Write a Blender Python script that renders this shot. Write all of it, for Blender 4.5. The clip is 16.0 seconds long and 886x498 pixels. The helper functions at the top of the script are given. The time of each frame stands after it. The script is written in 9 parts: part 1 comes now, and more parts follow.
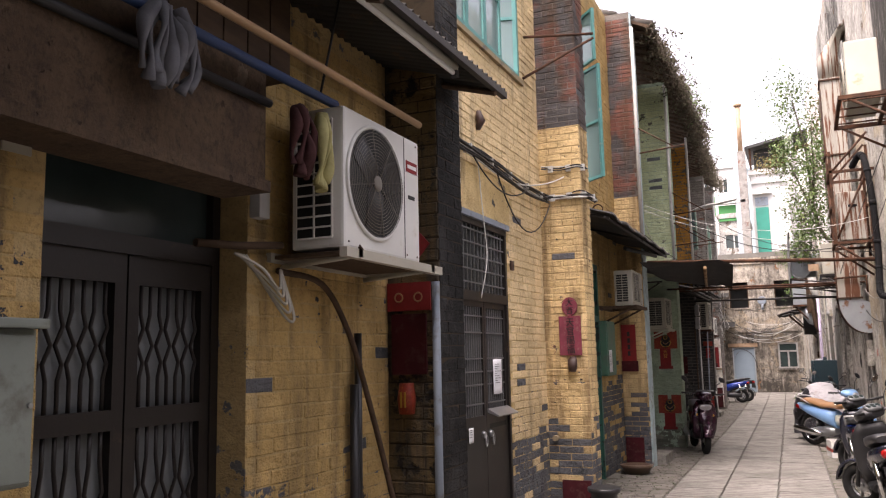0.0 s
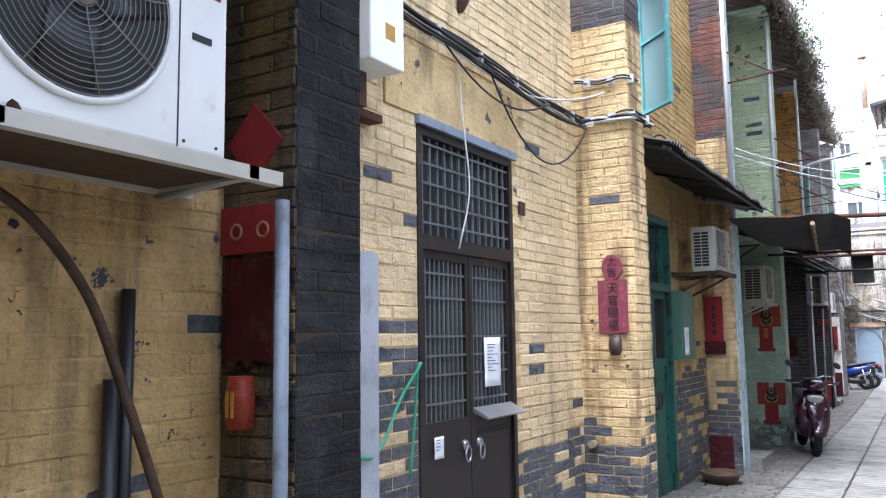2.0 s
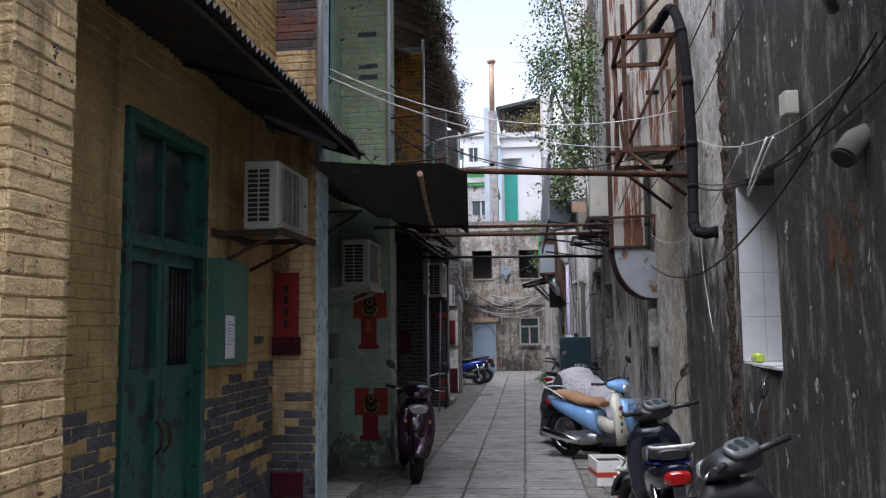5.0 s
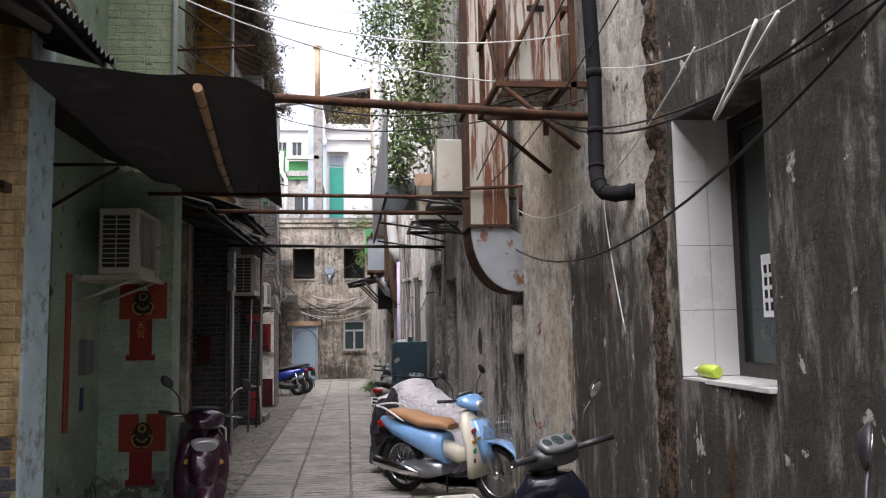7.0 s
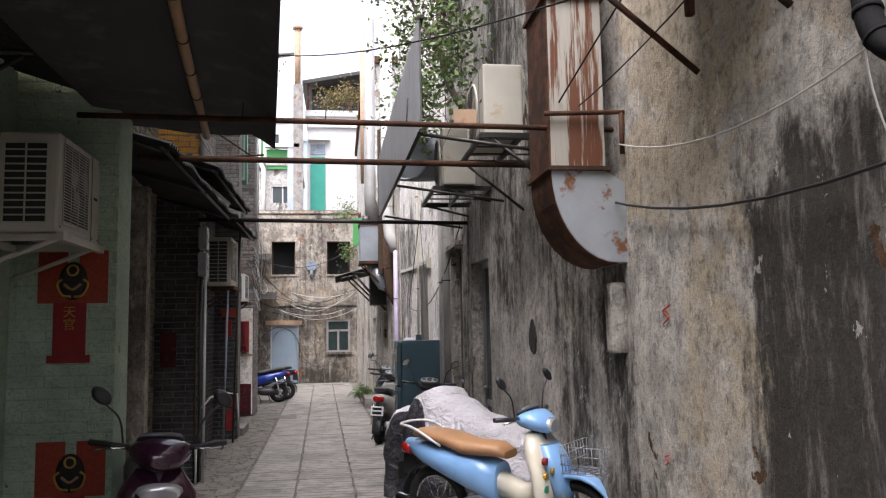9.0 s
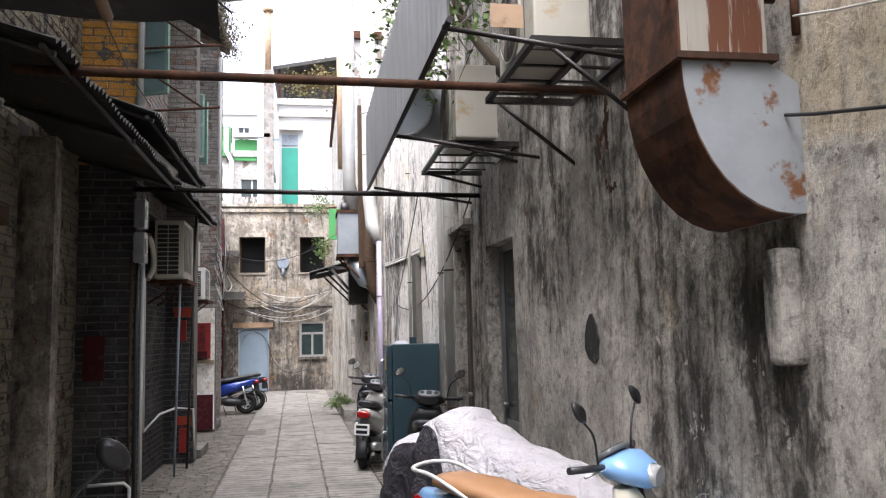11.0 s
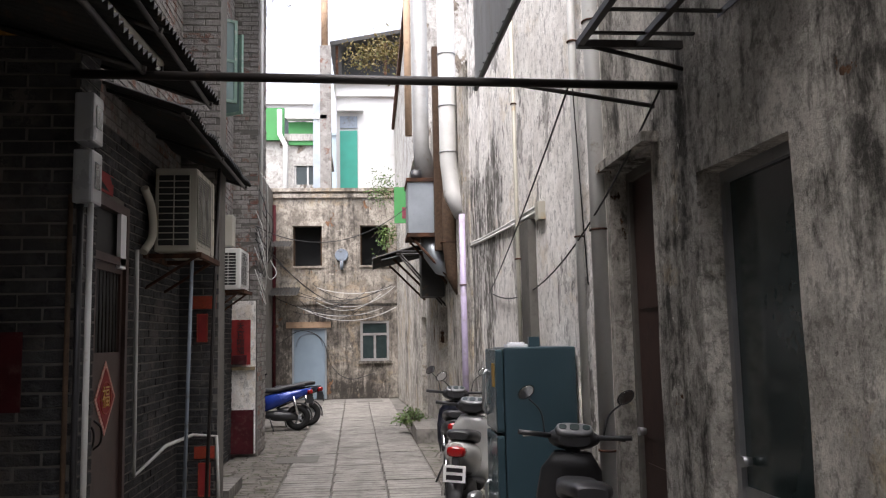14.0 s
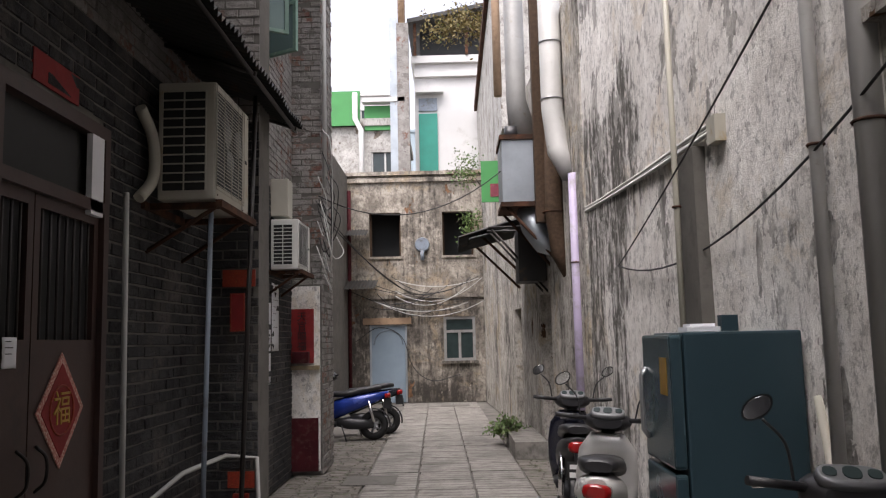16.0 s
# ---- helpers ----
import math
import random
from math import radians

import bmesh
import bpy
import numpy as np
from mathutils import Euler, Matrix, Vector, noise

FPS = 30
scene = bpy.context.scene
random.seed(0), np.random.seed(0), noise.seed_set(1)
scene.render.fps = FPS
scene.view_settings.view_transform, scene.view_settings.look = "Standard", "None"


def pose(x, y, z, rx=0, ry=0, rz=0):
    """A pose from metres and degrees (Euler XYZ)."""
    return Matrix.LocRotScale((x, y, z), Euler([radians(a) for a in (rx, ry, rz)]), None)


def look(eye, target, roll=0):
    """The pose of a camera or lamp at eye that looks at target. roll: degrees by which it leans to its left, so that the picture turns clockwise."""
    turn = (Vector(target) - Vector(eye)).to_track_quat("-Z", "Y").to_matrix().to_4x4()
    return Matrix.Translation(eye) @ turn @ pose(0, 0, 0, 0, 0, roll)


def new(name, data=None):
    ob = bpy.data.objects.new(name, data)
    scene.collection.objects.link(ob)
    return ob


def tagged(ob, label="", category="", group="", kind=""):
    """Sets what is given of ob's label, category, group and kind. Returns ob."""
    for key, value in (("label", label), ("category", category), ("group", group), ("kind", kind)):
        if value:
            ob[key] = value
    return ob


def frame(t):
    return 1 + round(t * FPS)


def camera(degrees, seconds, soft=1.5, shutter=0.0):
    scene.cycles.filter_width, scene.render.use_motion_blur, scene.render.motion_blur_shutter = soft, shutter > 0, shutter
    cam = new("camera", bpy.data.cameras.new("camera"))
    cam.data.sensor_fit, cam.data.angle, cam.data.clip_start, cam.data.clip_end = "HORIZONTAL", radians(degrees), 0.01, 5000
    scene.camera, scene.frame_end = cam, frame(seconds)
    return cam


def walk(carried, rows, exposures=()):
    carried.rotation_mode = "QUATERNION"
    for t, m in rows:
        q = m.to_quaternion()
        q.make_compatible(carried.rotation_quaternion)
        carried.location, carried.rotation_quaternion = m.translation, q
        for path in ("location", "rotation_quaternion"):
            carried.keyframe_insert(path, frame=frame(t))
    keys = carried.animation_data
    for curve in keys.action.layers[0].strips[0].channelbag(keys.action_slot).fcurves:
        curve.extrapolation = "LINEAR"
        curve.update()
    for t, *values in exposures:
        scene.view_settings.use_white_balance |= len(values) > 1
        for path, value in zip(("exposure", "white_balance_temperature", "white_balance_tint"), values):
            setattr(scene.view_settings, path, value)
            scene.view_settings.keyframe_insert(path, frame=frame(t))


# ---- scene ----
cam = camera(57.6, 16.0, 1.2)
PATH = [
    (0, (0.9, -2.527, 1.858), (0.094, -0.717, 2.124), -1.2),
    (0.5, (0.904, -1.989, 1.879), (-0.059, -0.257, 2.147), -1.1),
    (1, (0.936, -1.389, 1.852), (-0.085, 0.31, 2.114), -1.0),
    (1.5, (0.864, -0.776, 1.851), (-0.173, 0.916, 2.093), -0.8),
    (2, (0.798, -0.235, 1.832), (-0.242, 1.459, 2.051), -0.8),
    (2.5, (0.778, 0.369, 1.82), (-0.178, 2.112, 2.033), -0.7),
    (3, (0.744, 0.91, 1.841), (0.014, 2.76, 2.047), -0.5),
    (3.5, (0.693, 1.487, 1.835), (0.107, 3.389, 2.036), -0.5),
    (4, (0.642, 2.051, 1.829), (0.139, 3.976, 2.029), -0.5),
    (4.2, (0.603, 2.297, 1.824), (0.141, 4.233, 2.024), -0.8),
    (4.5, (0.615, 2.666, 1.805), (0.214, 4.615, 2.0), -0.6),
    (5, (0.586, 3.319, 1.806), (0.349, 5.295, 2.0), -0.6),
    (5.2, (0.568, 3.569, 1.826), (0.422, 5.554, 2.021), -0.6),
    (7.3, (0.439, 5.985, 1.783), (0.641, 7.964, 1.984), -0.9),
    (7.5, (0.404, 6.228, 1.792), (0.606, 8.208, 1.994), -0.8),
    (8, (0.314, 6.807, 1.761), (0.522, 8.786, 1.962), -0.9),
    (8.5, (0.218, 7.384, 1.734), (0.437, 9.361, 1.937), -1.0),
    (9, (0.125, 7.957, 1.708), (0.383, 9.93, 1.912), -1.0),
    (9.2, (0.077, 8.192, 1.717), (0.357, 10.162, 1.922), -1.0),
    (11.3, (0.081, 10.37, 1.696), (0.405, 12.332, 1.906), -1.3),
    (11.5, (0.091, 10.591, 1.692), (0.404, 12.555, 1.904), -1.3),
    (12, (0.077, 11.161, 1.683), (0.355, 13.129, 1.901), -1.2),
    (12.5, (0.077, 11.667, 1.664), (0.349, 13.637, 1.885), -1.1),
    (13, (0.064, 12.237, 1.638), (0.333, 14.207, 1.855), -1.0),
    (13.5, (0.015, 12.839, 1.653), (0.265, 14.812, 1.87), -1.1),
    (14, (0.011, 13.425, 1.679), (0.191, 15.405, 1.897), -1.2),
    (14.5, (-0.012, 14.017, 1.672), (0.098, 16.002, 1.893), -1.2),
    (15, (-0.017, 14.573, 1.627), (0.048, 16.559, 1.848), -1.2),
    (15.5, (-0.081, 15.17, 1.6), (-0.074, 17.157, 1.823), -1.2),
    (16, (-0.068, 15.733, 1.575), (-0.087, 17.72, 1.801), -1.3),
]
walk(cam, [(t, look(eye, target, roll)) for t, eye, target, roll in PATH], [(0, 2.0, 7000, 24), (0.5, 2.75, 6000, 16), (1.0, 2.8, 5700, 14), (2.0, 2.75, 5500, 15), (3.0, 2.2, 5500, 15), (3.5, 1.6, 5600, 16), (4.5, 1.25, 5600, 17), (5.2, 1.15, 5700, 17), (7.5, 1.7, 6300, 18), (9.0, 1.8, 6300, 18), (11.5, 2.2, 6200, 16), (12.5, 2.0, 6200, 16), (13.5, 1.95, 6300, 16), (15.0, 1.22, 6500, 18), (16.0, 1.38, 6500, 18)])

# world: bright overcast sky, weak wide sun high over the lane
SUN_EL, SUN_ROT = radians(66), radians(206)
world = bpy.data.worlds.new("overcast_sky")
scene.world = world
world.use_nodes = True
wn = world.node_tree.nodes
wn.clear()
w_out, w_bg, w_sky, w_hue = (wn.new(k) for k in ("ShaderNodeOutputWorld", "ShaderNodeBackground", "ShaderNodeTexSky", "ShaderNodeHueSaturation"))
w_sky.sky_type, w_sky.sun_disc = "NISHITA", False
w_sky.sun_elevation, w_sky.sun_rotation = SUN_EL, SUN_ROT
w_sky.dust_density, w_sky.air_density = 3.0, 1.0
w_hue.inputs["Saturation"].default_value = 0.3
w_bg.inputs["Strength"].default_value = 0.15
world.node_tree.links.new(w_sky.outputs[0], w_hue.inputs["Color"])
world.node_tree.links.new(w_hue.outputs[0], w_bg.inputs["Color"])
world.node_tree.links.new(w_bg.outputs[0], w_out.inputs["Surface"])
sun_data = bpy.data.lights.new("sun", "SUN")
sun_data.energy, sun_data.angle, sun_data.color = 2.2, radians(60), (1.0, 0.96, 0.9)
sun = new("sun", sun_data)
sun.matrix_world = look((0, 0, 30), (-math.sin(SUN_ROT) * math.cos(SUN_EL), -math.cos(SUN_ROT) * math.cos(SUN_EL), 30 - math.sin(SUN_EL)))

# ---- mesh helpers ----
def box(bm, x0, x1, y0, y1, z0, z1, bevel=0.0, m=None):
    v = [bm.verts.new((x, y, z)) for z in (z0, z1) for y in (y0, y1) for x in (x0, x1)]
    fs = [bm.faces.new([v[i] for i in q]) for q in ((0, 2, 3, 1), (4, 5, 7, 6), (0, 1, 5, 4), (2, 6, 7, 3), (0, 4, 6, 2), (1, 3, 7, 5))]
    if bevel:
        es = list({e for f in fs for e in f.edges})
        r = bmesh.ops.bevel(bm, geom=es, offset=bevel, segments=2, affect="EDGES", profile=0.6)
        v = list({vv for f in r["faces"] for vv in f.verts} | {vv for vv in v if vv.is_valid})
    if m is not None:
        bmesh.ops.transform(bm, matrix=m, verts=[vv for vv in v if vv.is_valid])
    return v


def rod(bm, p, q, r, n=8, r2=None):
    p, q = Vector(p), Vector(q)
    d = (q - p).normalized()
    a = d.orthogonal().normalized()
    b = d.cross(a)
    r2 = r if r2 is None else r2
    rings = [[bm.verts.new(c + (a * math.cos(k * 2 * math.pi / n) + b * math.sin(k * 2 * math.pi / n)) * rr) for k in range(n)] for c, rr in ((p, r), (q, r2))]
    for k in range(n):
        f = bm.faces.new((rings[0][k], rings[0][(k + 1) % n], rings[1][(k + 1) % n], rings[1][k]))
        f.smooth = True
    bm.faces.new(rings[0][::-1])
    bm.faces.new(rings[1])


def tube(bm, pts, r, n=6, cap=True):
    pts = [Vector(p) for p in pts]
    rings, a = [], None
    for i, p in enumerate(pts):
        d = (pts[min(i + 1, len(pts) - 1)] - pts[max(i - 1, 0)]).normalized()
        a = d.orthogonal().normalized() if a is None else (a - d * a.dot(d)).normalized()
        b = d.cross(a)
        rr = r[i] if isinstance(r, (list, tuple)) else r
        rings.append([bm.verts.new(p + (a * math.cos(k * 2 * math.pi / n) + b * math.sin(k * 2 * math.pi / n)) * rr) for k in range(n)])
    for u, w in zip(rings, rings[1:]):
        for k in range(n):
            bm.faces.new((u[k], u[(k + 1) % n], w[(k + 1) % n], w[k])).smooth = True
    if cap:
        bm.faces.new(rings[0][::-1])
        bm.faces.new(rings[-1])


def spline(pts, steps=6):
    """Points on a smooth curve through the given ones."""
    pts = [Vector(p) for p in pts]
    ext = [2 * pts[0] - pts[1]] + pts + [2 * pts[-1] - pts[-2]]
    out = []
    for i in range(len(pts) - 1):
        a, b, c, d = ext[i:i + 4]
        for k in range(steps):
            t = k / steps
            out.append(0.5 * (2 * b + (c - a) * t + (2 * a - 5 * b + 4 * c - d) * t * t + (3 * b - a - 3 * c + d) * t ** 3))
    return out + [pts[-1]]


def sag(p, q, drop, n=12):
    p, q = Vector(p), Vector(q)
    return [p.lerp(q, k / n) - Vector((0, 0, 4 * drop * (k / n) * (1 - k / n))) for k in range(n + 1)]


def lathe(bm, profile, n=24, m=None):
    """profile: (radius, height) rows, turned round z."""
    rings = []
    for r, z in profile:
        rings.append([bm.verts.new((r * math.cos(k * 2 * math.pi / n), r * math.sin(k * 2 * math.pi / n), z)) for k in range(n)])
    for u, w in zip(rings, rings[1:]):
        for k in range(n):
            bm.faces.new((u[k], u[(k + 1) % n], w[(k + 1) % n], w[k])).smooth = True
    bm.faces.new(rings[0][::-1])
    bm.faces.new(rings[-1])
    if m is not None:
        bmesh.ops.transform(bm, matrix=m, verts=[v for r in rings for v in r])


def prism(bm, outline, d0, d1, axis="x", smooth=False):
    """An outline in the plane across the axis (x: y,z; y: x,z; z: x,y), pushed from d0 to d1."""
    def at(u, v, d):
        return {"x": (d, u, v), "y": (u, d, v), "z": (u, v, d)}[axis]
    a = [bm.verts.new(at(u, v, d0)) for u, v in outline]
    b = [bm.verts.new(at(u, v, d1)) for u, v in outline]
    n = len(a)
    fs = [bm.faces.new(a[::-1]), bm.faces.new(b)]
    for k in range(n):
        f = bm.faces.new((a[k], a[(k + 1) % n], b[(k + 1) % n], b[k]))
        f.smooth = smooth
    bmesh.ops.recalc_face_normals(bm, faces=bm.faces[:])
    return a + b


def slab(bm, at, us, vs, holes, depth):
    """A thick sheet over u and v with rectangular holes right through; at(u, v, d) gives the place, d counted inwards."""
    us = sorted({*us, *(h[k] for h in holes for k in (0, 1))})
    vs = sorted({*vs, *(h[k] for h in holes for k in (2, 3))})
    solid = {}
    for i in range(len(us) - 1):
        for j in range(len(vs) - 1):
            cu, cv = (us[i] + us[i + 1]) / 2, (vs[j] + vs[j + 1]) / 2
            solid[i, j] = not any(h[0] < cu < h[1] and h[2] < cv < h[3] for h in holes)
    cache = {}

    def vert(i, j, d):
        if (i, j, d) not in cache:
            cache[i, j, d] = bm.verts.new(at(us[i], vs[j], d * depth))
        return cache[i, j, d]
    for (i, j), s in solid.items():
        if not s:
            continue
        bm.faces.new([vert(i, j, 0), vert(i + 1, j, 0), vert(i + 1, j + 1, 0), vert(i, j + 1, 0)])
        bm.faces.new([vert(i, j, 1), vert(i, j + 1, 1), vert(i + 1, j + 1, 1), vert(i + 1, j, 1)])
        for di, dj, e in ((-1, 0, ((i, j), (i, j + 1))), (1, 0, ((i + 1, j + 1), (i + 1, j))), (0, -1, ((i + 1, j), (i, j))), (0, 1, ((i, j + 1), (i + 1, j + 1)))):
            if not solid.get((i + di, j + dj)):
                (a, b), (c, d) = e
                bm.faces.new([vert(a, b, 0), vert(c, d, 0), vert(c, d, 1), vert(a, b, 1)])
    bmesh.ops.recalc_face_normals(bm, faces=bm.faces[:])


def mesh_of(name, bm, material):
    me = bpy.data.meshes.new(name)
    bm.normal_update()
    bm.to_mesh(me)
    bm.free()
    me.materials.append(material)
    return me


def part(name, bm, material, parent=None, label=""):
    ob = new(name, mesh_of(name, bm, material))
    if parent is not None:
        ob.parent = parent
    return tagged(ob, label)


def thing(name, label, category, m=None, group="", kind=""):
    ob = new(name)
    if m is not None:
        ob.matrix_basis = m
    ob.empty_display_size = 0.1
    return tagged(ob, label, category, group, kind)


def B():
    return bmesh.new()


def boxes(*rows, bevel=0.0):
    bm = bmesh.new()
    for r in rows:
        box(bm, *r, bevel=bevel)
    return bm


def rods(r, *rows, n=8):
    bm = bmesh.new()
    for p, q in rows:
        rod(bm, p, q, r, n)
    return bm


def tubes(r, *rows, n=6):
    bm = bmesh.new()
    for pts in rows:
        tube(bm, pts, r, n)
    return bm


# ---- materials ----
def nodes_of(name):
    m = bpy.data.materials.new(name)
    m.use_nodes = True
    t = m.node_tree
    b = t.nodes["Principled BSDF"]
    return m, t, b


def N(t, kind, **kw):
    n = t.nodes.new("ShaderNode" + kind)
    for k, v in kw.items():
        n.inputs[k.replace("_", " ")].default_value = v
    return n


def place(t, stretch=(1, 1, 1), local=False):
    src = N(t, "TexCoord").outputs["Object"] if local else N(t, "NewGeometry").outputs["Position"]
    mp = N(t, "Mapping", Scale=stretch)
    t.links.new(src, mp.inputs["Vector"])
    return mp.outputs[0]


def fuzz(t, vec, scale, detail=5.0, rough=0.6, dist=0.0):
    n = N(t, "TexNoise", Scale=scale, Detail=detail, Roughness=rough, Distortion=dist)
    t.links.new(vec, n.inputs["Vector"])
    return n.outputs["Fac"]


def ramp(t, fac, a, b):
    n = N(t, "MapRange", From_Min=a, From_Max=b)
    n.interpolation_type = "SMOOTHSTEP"
    t.links.new(fac, n.inputs["Value"])
    return n.outputs["Result"]


def mix(t, fac, a, b, how="MIX"):
    n = t.nodes.new("ShaderNodeMix")
    n.data_type, n.blend_type = "RGBA", how
    for sock, v in ((n.inputs[0], fac), (n.inputs[6], a), (n.inputs[7], b)):
        if isinstance(v, (int, float)):
            sock.default_value = v
        elif isinstance(v, tuple):
            sock.default_value = (*v, 1)
        else:
            t.links.new(v, sock)
    return n.outputs[2]


def maths(t, op, a, b=0.0):
    n = t.nodes.new("ShaderNodeMath")
    n.operation = op
    for sock, v in ((n.inputs[0], a), (n.inputs[1], b)):
        if isinstance(v, (int, float)):
            sock.default_value = v
        else:
            t.links.new(v, sock)
    return n.outputs[0]


def bump(t, b, height, strength, dist):
    n = N(t, "Bump", Strength=strength, Distance=dist)
    t.links.new(height, n.inputs["Height"])
    t.links.new(n.outputs[0], b.inputs["Normal"])


def plain(name, col, rough=0.6, metal=0.0, var=0.25, scale=3.0, fine=60.0, bumps=0.15, other=None, local=True, stretch=(1, 1, 1), amount=(0.5, 0.7), coat=0.0):
    """A surface of one colour, worn at two scales; other: the colour of its worn or dirty patches."""
    m, t, b = nodes_of(name)
    v = place(t, stretch, local)
    big, small = fuzz(t, v, scale), fuzz(t, v, fine, 3.0)
    dark = tuple(c * (1 - var) for c in col)
    c = mix(t, ramp(t, big, 0.3, 0.7), dark, col)
    c = mix(t, maths(t, "MULTIPLY", small, 0.5 * var), c, tuple(min(1, x * 1.3 + 0.01) for x in col))
    if other:
        c = mix(t, ramp(t, fuzz(t, v, scale * 2.3, 6.0, 0.65), *amount), c, other)
    t.links.new(c, b.inputs["Base Color"])
    rr = N(t, "MapRange", To_Min=max(0.05, rough - 0.12), To_Max=min(1.0, rough + 0.12))
    t.links.new(big, rr.inputs["Value"])
    t.links.new(rr.outputs[0], b.inputs["Roughness"])
    b.inputs["Metallic"].default_value = metal
    b.inputs["Coat Weight"].default_value = coat
    if rough >= 0.8:
        b.inputs["Specular IOR Level"].default_value = 0.15
    if bumps:
        bump(t, b, maths(t, "ADD", small, big), bumps, 0.004)
    return m


def brick_skin(name, paint, bare, peel=(0.6, 0.66), low=0.0, bare2=None, chance=0.9, dirt=(0.05, 0.045, 0.04), rough=0.85, top=None, soot=(0.62, 0.8), chip=0.755, grime=0.55):
    """Paint on brick: flaked patches and single bare bricks, dirt runs; low: height under which more has flaked; top: bare above this height."""
    m, t, b = nodes_of(name)
    v = place(t)
    geo = N(t, "NewGeometry")
    oi = N(t, "ObjectInfo")
    rnd = maths(t, "FRACT", maths(t, "ADD", geo.outputs["Random Per Island"], oi.outputs["Random"]))
    coarse, mid, small = fuzz(t, v, 1.3), fuzz(t, v, 7.0, 6.0, 0.65), fuzz(t, v, 90.0, 3.0)
    pcol = mix(t, ramp(t, coarse, 0.35, 0.65), tuple(c * 0.78 for c in paint), paint)
    pcol = mix(t, maths(t, "MULTIPLY", rnd, 0.25), pcol, tuple(c * 0.62 for c in paint))
    pcol = mix(t, maths(t, "MULTIPLY", ramp(t, fuzz(t, v, 4.0, 5.0, 0.6), 0.45, 0.7), 0.4), pcol, tuple(min(1, c * 1.25 + 0.05) for c in paint))
    bcol = mix(t, rnd, tuple(c * 0.6 for c in bare), tuple(c * 1.3 for c in bare))
    if bare2:
        bcol = mix(t, ramp(t, fuzz(t, v, 1.9, 3.0), 0.48, 0.62), bcol, mix(t, rnd, tuple(c * 0.7 for c in bare2), bare2))
    bcol = mix(t, maths(t, "MULTIPLY", mid, 0.5), bcol, tuple(c * 0.5 for c in bare))
    sx = N(t, "SeparateXYZ")
    t.links.new(v, sx.inputs[0])
    field = maths(t, "ADD", maths(t, "MULTIPLY", mid, 0.7), maths(t, "MULTIPLY", coarse, 0.3))
    if low:
        field = maths(t, "ADD", field, maths(t, "MULTIPLY", maths(t, "SUBTRACT", 1.0, ramp(t, sx.outputs["Z"], low * 0.35, low * 1.2)), 0.16))
    if top:
        field = maths(t, "ADD", field, ramp(t, sx.outputs["Z"], top - 0.02, top + 0.02))
    gone = ramp(t, field, *peel)
    lowness = maths(t, "SUBTRACT", 1.0, ramp(t, sx.outputs["Z"], (low or 0.01) * 0.5, (low or 0.01) * 1.9))
    single = ramp(t, maths(t, "ADD", maths(t, "ADD", rnd, maths(t, "MULTIPLY", coarse, 0.25)), maths(t, "MULTIPLY", lowness, 0.5 if low else 0.0)), chance + 0.13, chance + 0.15)
    ragged = ramp(t, fuzz(t, v, 17.0, 5.0, 0.7), 0.46, 0.50)
    single = maths(t, "MULTIPLY", single, ragged)
    chips = ramp(t, maths(t, "ADD", fuzz(t, place(t, (1, 1, 1.6)), 19.0, 5.0, 0.62), maths(t, "MULTIPLY", coarse, 0.12)), chip, chip + 0.015)
    gone = maths(t, "MAXIMUM", gone, chips)
    c = mix(t, maths(t, "MAXIMUM", gone, single), pcol, bcol)
    run = fuzz(t, place(t, (6, 6, 0.7)), 1.0, 5.0, 0.6)
    c = mix(t, maths(t, "MULTIPLY", ramp(t, run, *soot), grime), c, dirt)
    c = mix(t, maths(t, "MULTIPLY", ramp(t, fuzz(t, v, 42.0, 6.0, 0.75), 0.52, 0.60), 0.4), c, mix(t, 0.6, c, dirt))
    t.links.new(c, b.inputs["Base Color"])
    b.inputs["Roughness"].default_value = rough
    b.inputs["Specular IOR Level"].default_value = 0.15
    lump = fuzz(t, place(t, (1, 1, 2.2)), 11.0, 3.0, 0.5, 0.6)
    bump(t, b, maths(t, "ADD", maths(t, "ADD", maths(t, "ADD", maths(t, "MULTIPLY", mid, 0.8), maths(t, "MULTIPLY", lump, 0.7)), maths(t, "MULTIPLY", small, 0.35)), maths(t, "MULTIPLY", gone, -0.5)), 0.9, 0.024)
    return m


